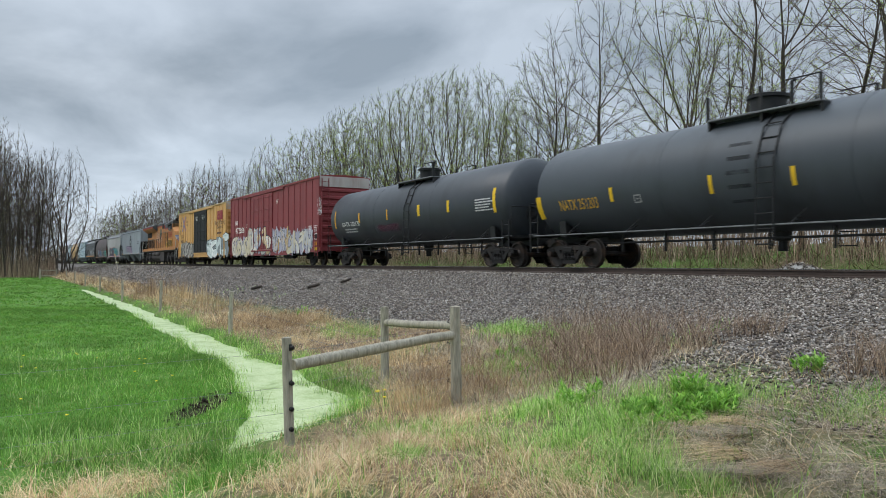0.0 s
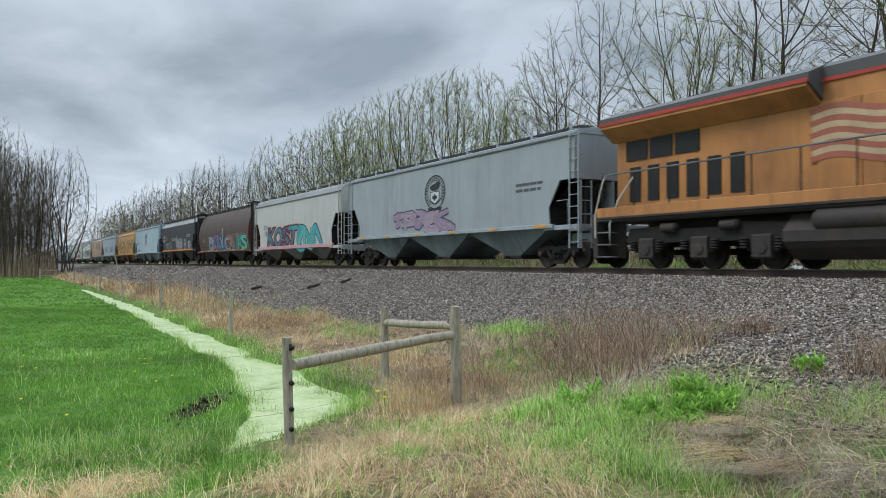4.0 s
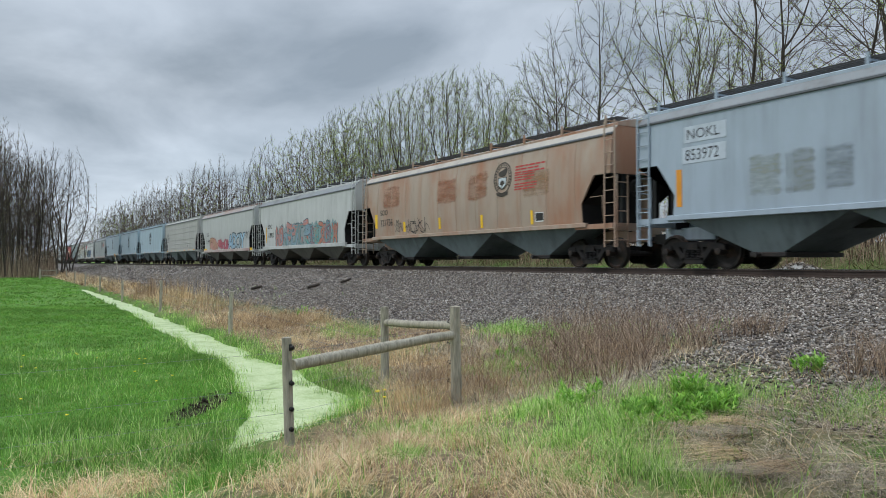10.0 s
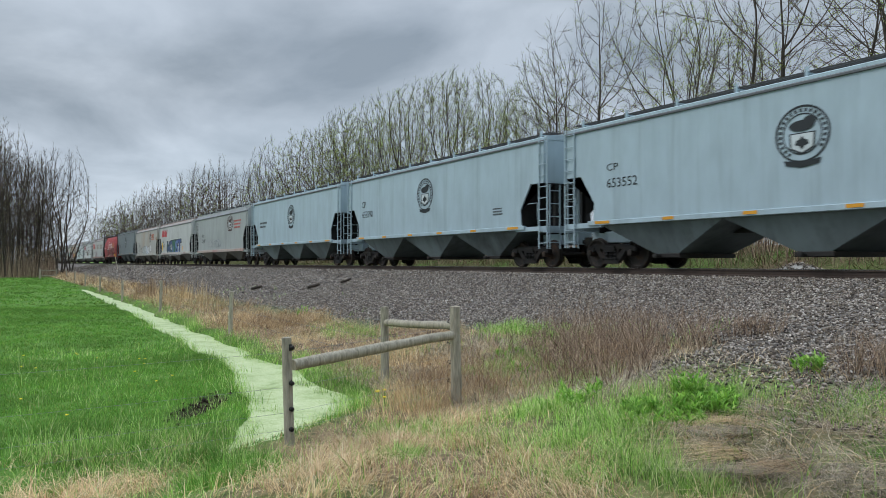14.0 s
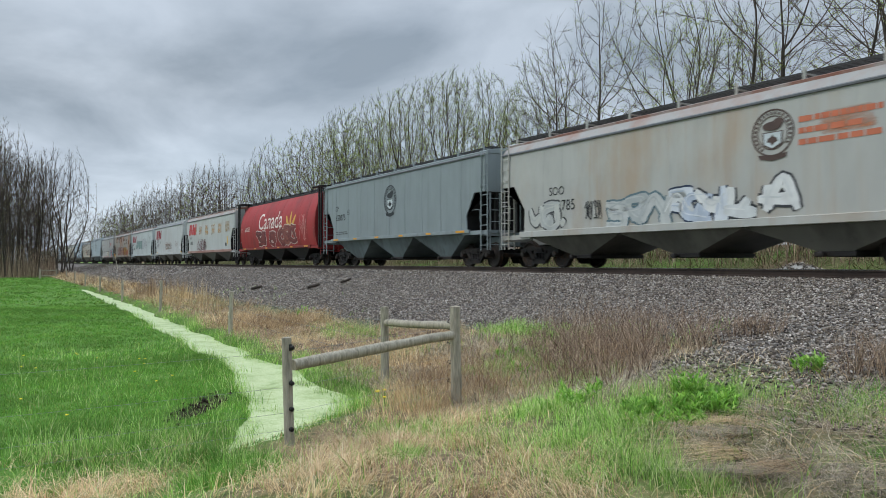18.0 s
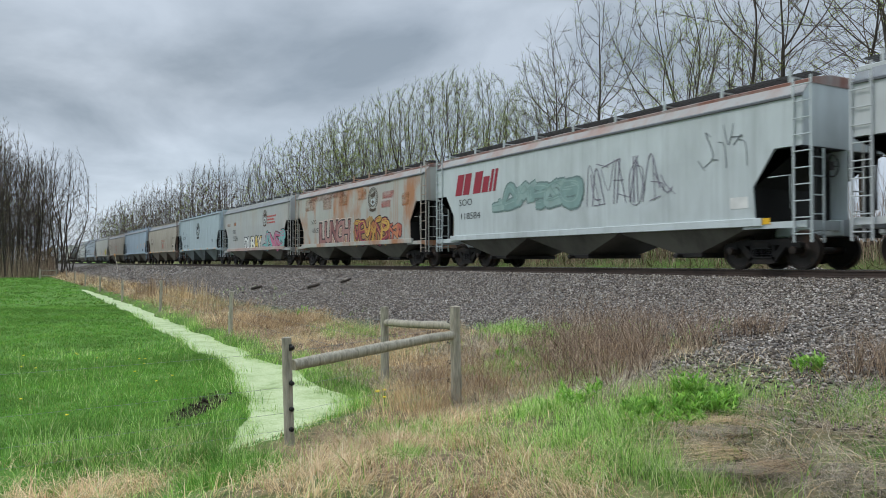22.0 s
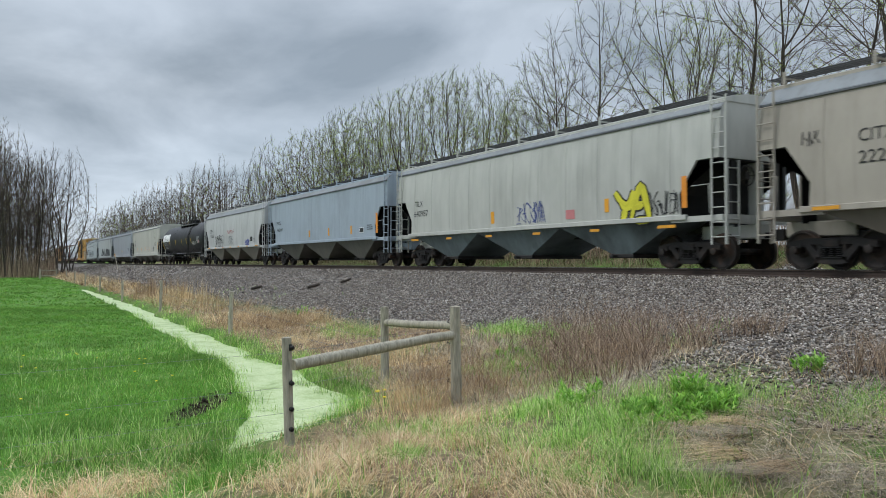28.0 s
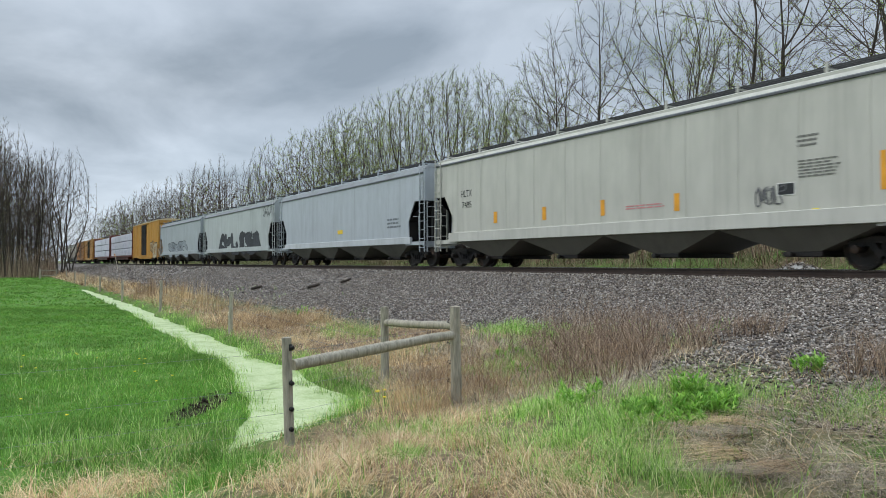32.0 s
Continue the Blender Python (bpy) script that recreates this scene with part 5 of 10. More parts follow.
    P("horn", Shape().tube([(2.4, 0, 4.72), (2.4, 0, 4.82), (2.9, 0, 4.84)], 0.05, 8), M_STEEL)
    P("antenna_box", Shape().slab(6.6, 7.5, -0.35, 0.35, 4.69, 4.78, 0.02), grey)
    # three-axle trucks
    for xc in (-6.9, 6.5):
        t = part("truck", Shape().slab(-2.5, 2.5, -0.6, 0.6, 0.62, 1.1, 0.04).mesh("truck"), dark, car, at=pose(xc, 0, 0))
        for y in (-1.12, 1.12):
            prof = [(-2.75, 0.8), (-2.6, 1.12), (-1.2, 1.2), (-0.9, 1.08), (0.9, 1.08), (1.2, 1.2), (2.6, 1.12), (2.75, 0.8), (2.35, 0.45), (1.45, 0.45), (1.2, 0.72), (0.55, 0.72), (0.4, 0.45), (-0.4, 0.45), (-0.55, 0.72), (-1.2, 0.72), (-1.45, 0.45), (-2.35, 0.45)]
            part("side_frame", Shape().across(prof, y - 0.13, y + 0.13), M_TRUCK, t)
            for x in (-1.9, 0, 1.9):
                part("journal_box", Shape().slab(x - 0.27, x + 0.27, y - 0.2, y + 0.2, 0.26, 0.86, 0.05), dark, t)
                part("axle_cap", Shape().turned([(-0.24, 0.06), (-0.23, 0.15), (-0.2, 0.16)], (x, y, 0.53), "y", 14), dark, t)
            for x in (-2.4, -1.4, -0.5, 0.5, 1.4, 2.4):
                part("coil_spring", cached(("loco_coil",), lambda: Shape().turned([(0.5 + 0.035 * i, 0.13 if i % 2 else 0.1) for i in range(9)], (0, 0, 0), "z", 12), 40), M_TRUCK, t, at=pose(x, y - 0.17 * (1 if y < 0 else -1) * 0 + (-0.16 if y < 0 else 0.16), 0))
            for x in (-1.0, 1.0):
                part("brake_cylinder", cached(("loco_brake",), lambda: Shape().turned([(-0.28, 0.05), (-0.26, 0.13), (0.2, 0.13), (0.28, 0.06)], (0, 0, 0), "x", 12), 40), dark, t, at=pose(x, y * 1.16, 1.12))
        for x in (-1.9, 0, 1.9):
            wheelset(t, pose(x, 0, WHEEL_R + 0.0))
    for d in (-1, 1):
        coupler(car, d * (L / 2 - 0.62), d)
    return car
# ---- lettering, marks and spray paint on the cars' sides ----
SIDES = {}


def ink(h):
    return surface("ink_" + h, srgb(h), rough=0.6, grain=0.12, grain_scale=3.0)


def on_side(i, pts, lift):
    """Points (x, z) of a car's side, lifted off it."""
    half = SIDES[i][1]
    return [(x, -half(z) - lift, z) for x, z in pts]


def stick(i, name, pieces, mats, label=""):
    """One painted part of several layers: pieces are (points, faces, layer)."""
    v, f, mi = [], [], []
    for k, (pts, faces, m, lift) in enumerate(pieces):
        n = len(v)
        v.extend(on_side(i, pts, lift))
        f.extend([tuple(a + n for a in q) for q in faces])
        mi.extend([m] * len(faces))
    me = bpy.data.meshes.new(name)
    me.from_pydata(v, [], f)
    for m in mats:
        me.materials.append(m)
    me.polygons.foreach_set("material_index", mi)
    me.update()
    ob = new(name, me)
    ob.parent = SIDES[i][0]
    if label:
        ob["label"] = label
    return ob


def grid_piece(x0, z0, x1, z1, m, lift, nx=1, nz=4, slant=0.0):
    pts = [(x0 + (x1 - x0) * a / nx + slant * (z1 - z0) * b / nz, z0 + (z1 - z0) * b / nz) for b in range(nz + 1) for a in range(nx + 1)]
    w = nx + 1
    return pts, [(b * w + a, b * w + a + 1, (b + 1) * w + a + 1, (b + 1) * w + a) for b in range(nz) for a in range(nx)], m, lift


def patch(i, x0, z0, x1, z1, h):
    dark = h.startswith("2")
    stick(i, "placard" if dark else "reflector" if h[0] in "de" and h[2] in "9ab8c" else "label_plate", [grid_piece(x0, z0, x1, z1, 0, 0.012 if dark else 0.008)], [ink(h)])


def bars(i, x0, z0, x1, z1, h, n):
    """Small lettering that cannot be read: rows of bars."""
    rng = random.Random(int(x0 * 100) + i)
    ps = []
    step = (z1 - z0) / n
    for k in range(n):
        z = z1 - step * (k + 0.5)
        x = x0
        end = x1 - rng.random() * 0.25 * (x1 - x0)
        while x < end:
            w = min(end - x, rng.uniform(0.08, 0.25) * max(0.5, (x1 - x0)))
            ps.append(grid_piece(x, z - step * 0.25, x + w * 0.86, z + step * 0.25, 0, 0.008, 1, 1))
            x += w
    tagged(stick(i, "stencil_marks", ps, [ink(h)]), kind="stuff")


def blocks(i, x0, z0, x1, z1, h, n, slant):
    """A company mark, as plain upright bars of its letters' widths and heights."""
    shape = ((1.0, 1.0), (0.95, 1.0), (1.1, 1.0), (0.85, 0.72), (0.36, 1.0), (0.36, 1.0)) if n == 6 and slant > 0.2 else ((1.0, 1.0),) * n
    gap, wide = 0.16, sum(w for w, _ in shape) + 0.16 * (n - 1) + (0.35 if n == 6 and slant > 0.2 else 0.0)
    k = (x1 - x0 - slant * (z1 - z0)) / wide
    x = x0
    for j, (w, q) in enumerate(shape):
        stick(i, "company_mark", [grid_piece(x, z0, x + w * k, z0 + (z1 - z0) * q, 0, 0.008, 1, 4, slant)], [ink(h)])
        x += (w + gap + (0.35 if n == 6 and slant > 0.2 and j == 1 else 0.0)) * k


def frame_mark(i, x0, z0, x1, z1, h):
    t = (x1 - x0) * 0.12
    stick(i, "stencil_box", [grid_piece(x0, z0, x1, z0 + t, 0, 0.008, 1, 1), grid_piece(x0, z1 - t, x1, z1, 0, 0.008, 1, 1), grid_piece(x0, z0 + t, x0 + t, z1 - t, 0, 0.008),
          grid_piece(x1 - t, z0 + t, x1, z1 - t, 0, 0.008), grid_piece(x0 + 3 * t, z0 + 3 * t, x1 - 3 * t, z1 - 3 * t, 0, 0.008)], [ink(h)])


def ladder_mark(i, x0, z0, x1, z1, h):
    ps = [grid_piece(x0, z0, x0 + 0.03, z1, 0, 0.01), grid_piece(x1 - 0.03, z0, x1, z1, 0, 0.01)]
    ps += [grid_piece(x0, z0 + (z1 - z0) * k / 4, x1, z0 + (z1 - z0) * k / 4 + 0.03, 0, 0.011, 1, 1) for k in range(5)]
    tagged(stick(i, "stencil_marks", ps, [ink(h)]), kind="stuff")


def diamond(i, x0, z0, x1, z1, h):
    c, d, r, s = (x0 + x1) / 2, (z0 + z1) / 2, (x1 - x0) / 2, (z1 - z0) / 2
    sq = lambda k: [(c - r * k, d), (c, d - s * k), (c + r * k, d), (c, d + s * k)]
    stick(i, "hazard_placard", [(sq(1.0), [(0, 1, 2, 3)], 1, 0.03), (sq(0.9), [(0, 1, 2, 3)], 0, 0.033), grid_piece(c - r * 0.5, d - s * 0.2, c + r * 0.5, d + s * 0.2, 1, 0.036, 1, 1)], [ink(h), ink("e4e4e0")])


def letters(i, x0, z0, x1, z1, text, h):
    """Stencilled words and numbers in the built-in font, fitted to their box."""
    me = WORDS[text].copy()
    co = np.zeros(len(me.vertices) * 3, dtype=np.float32)
    me.vertices.foreach_get("co", co)
    co = co.reshape(-1, 3)
    lo, hi = co.min(0), co.max(0)
    u = (co[:, 0] - lo[0]) / (hi[0] - lo[0]) * (x1 - x0) + x0
    w = (co[:, 1] - lo[1]) / (hi[1] - lo[1]) * (z1 - z0) + z0
    # lean towards heavier strokes, as stencils are
    half = SIDES[i][1]
    out = np.stack([u, [-half(z) - 0.009 for z in w], w], -1).astype(np.float32)
    me.vertices.foreach_set("co", out.ravel())
    me.materials.clear()
    me.materials.append(ink(h))
    me.update()
    o = new("lettering", me)
    o.parent = SIDES[i][0]
    o["label"] = "painted lettering reading " + text


def ribbon(pts, w, m, lift):
    """A flat stroke of width w along points (x, z)."""
    out = []
    n = len(pts)
    for k in range(n):
        a, b = pts[max(0, k - 1)], pts[min(n - 1, k + 1)]
        dx, dz = b[0] - a[0], b[1] - a[1]
        d = math.hypot(dx, dz) or 1
        ex = (pts[k][0] - dx / d * 0, pts[k][1])
        ww = w[k] if isinstance(w, list) else w
        out += [(ex[0] - dz / d * ww / 2, ex[1] + dx / d * ww / 2), (ex[0] + dz / d * ww / 2, ex[1] - dx / d * ww / 2)]
    return out, [(2 * k, 2 * k + 1, 2 * k + 3, 2 * k + 2) for k in range(n - 1)], m, lift


def curve_through(ctrl, n=7):
    """A rounded line through control points."""
    c = [Vector((a, b, 0)) for a, b in ctrl]
    c = [c[0]] + c + [c[-1]]
    out = []
    for k in range(1, len(c) - 2):
        p0, p1, p2, p3 = c[k - 1:k + 3]
        for s in range(n):
            t = s / n
            q = 0.5 * ((2 * p1) + (p2 - p0) * t + (2 * p0 - 5 * p1 + 4 * p2 - p3) * t * t + (3 * p1 - p0 - 3 * p2 + p3) * t ** 3)
            out.append((q.x, q.y))
    out.append((c[-2].x, c[-2].y))
    return out


STROKES = (((0.1, 0), (0.15, 0.95)), ((0.1, 0.9), (0.85, 0.85), (0.8, 0.55), (0.15, 0.5)), ((0.15, 0.5), (0.6, 0.35), (0.95, 0)), ((0.85, 0.95), (0.2, 0.8), (0.75, 0.4), (0.7, 0.1), (0.05, 0.05)),
           ((0.5, 1), (0.1, 0.6), (0.2, 0.1), (0.8, 0.05), (0.9, 0.5), (0.5, 0.95)), ((0.05, 0), (0.45, 1), (0.9, 0)), ((0.05, 0.95), (0.95, 0.9)), ((0.9, 0.9), (0.2, 0.85), (0.1, 0.3), (0.5, 0.0), (0.95, 0.15)),
           ((0.1, 0.05), (0.9, 0.1)), ((0.15, 0.5), (0.75, 0.5)), ((0.85, 1), (0.8, 0.0)), ((0.1, 1), (0.5, 0.35), (0.9, 1)), ((0.5, 0.5), (0.5, 0.0)))


def graffiti(i, x0, z0, x1, z1, fills, edge, n, seed, back=None):
    """Spray-painted block shapes with dark edges, over a cloud of colour; each shape is a part."""
    rng = random.Random(seed)
    mats = [ink(edge)] + [ink(c) for c in fills]
    H, w = z1 - z0, (x1 - x0) / n
    if back:
        ps = []
        for k in range(n * 3):
            cx, cz = x0 + (x1 - x0) * (k + 0.5) / (n * 3), z0 + H * rng.uniform(0.35, 0.6)
            r = [rng.uniform(0.75, 1.15) for _ in range(16)]
            pts = [(cx, cz)] + [(cx + w * 0.42 * r[j] * math.cos(j * math.pi / 8), cz + H * 0.46 * r[j] * math.sin(j * math.pi / 8)) for j in range(16)]
            ps.append((pts, [(0, j + 1, (j + 1) % 16 + 1) for j in range(16)], 0, 0.006 + 0.0001 * k))
        stick(i, "graffiti_cloud", ps, [ink(back)], "cloud of spray paint behind graffiti")
    th = min(w * 0.36, H * 0.34)
    for k in range(n):
        ps = []
        a = x0 + w * k
        lean = rng.uniform(-0.15, 0.15)
        lo, hi = rng.uniform(0, 0.1), rng.uniform(0.86, 1.0)
        for s, idx in enumerate(rng.sample(range(len(STROKES)), 2 + (k % 2))):
            ctrl = [(a + w * (-0.15 + 1.3 * (p + lean * (q - 0.5) + rng.uniform(-0.16, 0.16))), z0 + H * (lo + (hi - lo) * min(1, max(0, q + rng.uniform(-0.16, 0.16))))) for p, q in STROKES[idx]]
            line = curve_through(ctrl, 6)
            ww = [th * rng.uniform(0.8, 1.1) * (0.45 + 0.75 * math.sin(math.pi * (q + 0.6) / (len(line) + 0.4))) for q in range(len(line))]
            e = min(0.06, th * 0.22)
            ps.append(ribbon(line, [q + 2 * e for q in ww], 0, 0.0105 + 0.0002 * (k * 4 + s)))
            fi = 1 + (k + (rng.randrange(2) if len(fills) > 2 else 0)) % len(fills)
            ps.append(ribbon(line, ww, fi, 0.0150 + 0.0002 * (k * 4 + s)))
            if th > 0.12:
                hl = [(p - th * 0.2, q + th * 0.18) for p, q in line[1:-2]]
                ps.append(ribbon(hl, th * 0.14, 1 + (fi % len(fills)), 0.0190 + 0.0002 * (k * 4 + s)))
        stick(i, "graffiti", ps, mats, "spray-painted graffiti shape")


SPRAY = {}


def spray_letter(ch, grow):
    """One swollen letter of the built-in font."""
    if (ch, grow) not in SPRAY:
        cu = bpy.data.curves.new("spray", "FONT")
        cu.body, cu.resolution_u, cu.offset = ch, 3, grow
        ob = new("spray", cu)
        SPRAY[(ch, grow)] = bpy.data.meshes.new_from_object(ob.evaluated_get(bpy.context.evaluated_depsgraph_get()))
        bpy.data.objects.remove(ob)
    return SPRAY[(ch, grow)]


def sprayed(i, x0, z0, x1, z1, word, fills, edge, seed, glow=None, lean=0.12):
    """A sprayed word in fat overlapping letters: a bright rim, a dark edge, the filling and a glint; each letter is a part."""
    rng = random.Random(seed)
    n, H = len(word), z1 - z0
    w = (x1 - x0) / n
    half = SIDES[i][1]
    layers = ([(0.115, glow, 0.0)] if glow else []) + [(0.085, edge, 0.003), (0.035, None, 0.006)]
    for k, ch in enumerate(word):
        verts, faces, mi = [], [], []
        tilt, dz, fat = rng.uniform(-0.10, 0.10) + lean, rng.uniform(-0.05, 0.05) * H, rng.uniform(1.08, 1.28)
        ref = np.array([v.co for v in spray_letter(ch, 0.035).vertices])
        lo, hi = ref.min(0), ref.max(0)
        for q, (grow, colour, lift) in enumerate(layers):
            me = spray_letter(ch, grow)
            co = np.array([v.co for v in me.vertices])
            u = (co[:, 0] - (lo[0] + hi[0]) / 2) / max(0.12, hi[0] - lo[0]) * w * fat
            t = (co[:, 1] - lo[1]) / (hi[1] - lo[1])
            z = z0 + dz + H * t
            x = x0 + w * (k + 0.5) + u + tilt * H * (t - 0.5) + 0.05 * w * np.sin(6 * t + k)
            base = len(verts)
            verts += [(a, -half(b) - 0.009 - lift - 0.0008 * k, b) for a, b in zip(x, z)]
            faces += [tuple(c + base for c in p.vertices) for p in me.polygons]
            mi += [q] * len(me.polygons)
        out = bpy.data.meshes.new("graffiti")
        out.from_pydata(verts, [], faces)
        for grow, colour, lift in layers:
            out.materials.append(sprayed_paint(colour) if colour else sprayed_paint(fills[k % len(fills)], fills[(k + 1) % len(fills)]))
        out.polygons.foreach_set("material_index", mi)
        out.update()
        ob = new("graffiti", out)
        ob.parent = SIDES[i][0]
        ob["label"] = "spray-painted graffiti letter " + ch


def sprayed_paint(h, other=None):
    """Spray paint that fades in clouds from one colour to another."""
    return surface("spray_%s_%s" % (h, other), srgb(h), rough=0.6, grain=0.1, grain_scale=3.0, stain=srgb(other or h), stain_amount=0.75, stain_scale=0.9, lo=0.48, hi=0.58)


def scrawl(i, x0, z0, x1, z1, h, n, seed, width=0.028):
    """A quick tag in thin spray lines."""
    rng = random.Random(seed)
    ps = []
    for k in range(n):
        a = x0 + (x1 - x0) * (k / n) * 0.85
        w, H = (x1 - x0) * 0.18, z1 - z0
        ctrl = [(a + w * p + rng.uniform(-0.2, 0.2) * w, z0 + H * min(1, max(0, q + rng.uniform(-0.25, 0.25)))) for p, q in STROKES[rng.randrange(len(STROKES))]]
        line = curve_through(ctrl, 6)
        ps.append(ribbon(line, width * rng.uniform(0.7, 1.3), 0, 0.012 + 0.0003 * k))
    stick(i, "graffiti_tag", ps, [ink(h)], "spray-painted graffiti tag")


def stain_material(h):
    """A stain with ragged, fading edges."""
    key = "stain_" + h
    if key in MATS:
        return MATS[key]
    m, nt, bsdf = nodes_of(key)
    N, L = nt.nodes.new, nt.links.new
    tc, n = N("ShaderNodeTexCoord"), N("ShaderNodeTexNoise")
    mp = N("ShaderNodeMapping"); mp.inputs["Scale"].default_value = (1.0, 1.0, 3.5)
    L(tc.outputs["Object"], mp.inputs[0]); L(mp.outputs[0], n.inputs["Vector"])
    n.inputs["Scale"].default_value, n.inputs["Detail"].default_value, n.inputs["Roughness"].default_value = 1.6, 9, 0.68
    sp = N("ShaderNodeSeparateXYZ"); L(tc.outputs["Generated"], sp.inputs[0])

    def hump(s):
        a, b = N("ShaderNodeMath"), N("ShaderNodeMath")
        a.operation, a.inputs[1].default_value = "SUBTRACT", 0.5
        L(s, a.inputs[0])
        b.operation = "ABSOLUTE"; L(a.outputs[0], b.inputs[0])
        c = N("ShaderNodeMapRange")
        c.inputs["From Min"].default_value, c.inputs["From Max"].default_value = 0.5, 0.25
        L(b.outputs[0], c.inputs["Value"])
        return c.outputs[0]
    mu = N("ShaderNodeMath"); mu.operation = "MULTIPLY"
    L(hump(sp.outputs[0]), mu.inputs[0]); L(hump(sp.outputs[2]), mu.inputs[1])
    ad = N("ShaderNodeMath"); ad.operation = "MULTIPLY_ADD"; ad.inputs[1].default_value = 1.0
    sub = N("ShaderNodeMath"); sub.operation = "SUBTRACT"; sub.inputs[1].default_value = 1.0
    L(mu.outputs[0], ad.inputs[0]); L(n.outputs[0], ad.inputs[2]); L(ad.outputs[0], sub.inputs[0])
    mr = N("ShaderNodeMapRange")
    mr.inputs["From Min"].default_value, mr.inputs["From Max"].default_value = 0.28, 0.75
    mr.inputs["To Max"].default_value = 0.82
    L(sub.outputs[0], mr.inputs["Value"])
    bsdf.inputs["Base Color"].default_value = (*srgb(h), 1)
    bsdf.inputs["Roughness"].default_value = 0.8
    L(mr.outputs[0], bsdf.inputs["Alpha"])
    MATS[key] = m
    return m


def smear(i, x0, z0, x1, z1, h, seed):
    stick(i, "stain", [grid_piece(x0 - 0.15, z0 - 0.1, x1 + 0.15, z1 + 0.1, 0, 0.004, 2, 8)], [stain_material(h)])


def ellipse(cx, cz, rx, rz, n=28):
    return [(cx + rx * math.cos(2 * math.pi * k / n), cz + rz * math.sin(2 * math.pi * k / n)) for k in range(n)]


def emblem(i, x0, z0, x1, z1, h):
    """A round company badge as plain shapes: two rings with ticks, a shield, an animal shape and a ribbon."""
    cx, cz, r, s = (x0 + x1) / 2, (z0 + z1) / 2, (x1 - x0) / 2, (z1 - z0) / 2
    n = 32
    cc, ss = cz + s * 0.08, s * 0.92
    ps = []
    for a, b in ((1.0, 0.92), (0.72, 0.67)):
        ring = ellipse(cx, cc, r * a, ss * a, n) + ellipse(cx, cc, r * b, ss * b, n)
        ps.append((ring, [(k, (k + 1) % n, (k + 1) % n + n, k + n) for k in range(n)], 0, 0.008))
    for k in range(22):
        t = 2 * math.pi * (k + 0.5) / 28 - 0.72
        u, w = math.cos(t), math.sin(t)
        p = [(cx + r * (q * u - e * w), cc + ss * (q * w + e * u)) for q, e in ((0.76, -0.05), (0.76, 0.05), (0.88, 0.05), (0.88, -0.05))]
        ps.append((p, [(0, 1, 2, 3)], 0, 0.009))
    shield = lambda k: [(cx - r * 0.48 * k, cz + s * (-0.12 + 0.24 * k)), (cx - r * 0.44 * k, cz - s * (0.12 + 0.26 * k)), (cx, cz - s * (0.12 + 0.46 * k)), (cx + r * 0.44 * k, cz - s * (0.12 + 0.26 * k)), (cx + r * 0.48 * k, cz + s * (-0.12 + 0.24 * k))]
    ps.append((shield(1.0), [(0, 1, 2, 3, 4)], 0, 0.010))
    ps.append((shield(0.86), [(0, 1, 2, 3, 4)], 1, 0.012))
    leaf = [(0, -0.42), (0.10, -0.30), (0.26, -0.26), (0.20, -0.12), (0.10, -0.10), (0, 0.02), (-0.10, -0.10), (-0.20, -0.12), (-0.26, -0.26), (-0.10, -0.30)]
    ps.append(([(cx + r * a, cz + s * b) for a, b in leaf], [tuple(range(10))], 0, 0.014))
    ps.append((ellipse(cx - r * 0.02, cz + s * 0.34, r * 0.46, s * 0.18, 16), [tuple(range(16))], 0, 0.014))
    ps.append((ellipse(cx + r * 0.26, cz + s * 0.46, r * 0.24, s * 0.17, 12), [tuple(range(12))], 0, 0.015))
    ps.append(([(cx - r * 0.68, cz - s * 0.72), (cx - r * 0.6, cz - s * 0.9), (cx, cz - s), (cx + r * 0.6, cz - s * 0.9), (cx + r * 0.68, cz - s * 0.72), (cx, cz - s * 0.82)], [(0, 1, 2, 5), (5, 2, 3, 4)], 0, 0.016))
    stick(i, "company_badge", ps, [ink(h), ink("b9c2c4")])


def crossing(i, x0, z0, x1, z1, a, b):
    """Two crossed bands in two colours."""
    ps = []
    for k, (m, d) in enumerate(((0, 1), (1, 1), (0, -1), (1, -1))):
        o = (x1 - x0) * (0.09 if k % 2 else -0.09)
        p = [(x0 + o, z0), (x1 + o, z1)] if d > 0 else [(x0 + o, z1), (x1 + o, z0)]
        line = [(p[0][0] + (p[1][0] - p[0][0]) * t / 6, p[0][1] + (p[1][1] - p[0][1]) * t / 6) for t in range(7)]
        ps.append(ribbon(line, (x1 - x0) * 0.12, m, 0.008 + 0.002 * k))
    stick(i, "company_mark", ps, [ink(a), ink(b)])


def wheat(i, x0, z0, x1, z1, h):
    """A sheaf mark of three pointed leaves."""
    c, ps = (x0 + x1) / 2, []
    for k, (dx, top) in enumerate(((-0.9, 0.8), (0.9, 0.8), (0.0, 1.0))):
        tip = (c + dx * (x1 - x0) / 2, z0 + (z1 - z0) * top)
        mid = (c + dx * (x1 - x0) * 0.32, z0 + (z1 - z0) * 0.45)
        line = curve_through([(c, z0), mid, tip], 6)
        m = len(line)
        ps.append(ribbon(line, [0.28 * math.sin(math.pi * (q + 0.3) / (m + 0.2)) + 0.02 for q in range(m)], 0, 0.009 + 0.001 * k))
    stick(i, "company_mark", ps, [ink(h)])

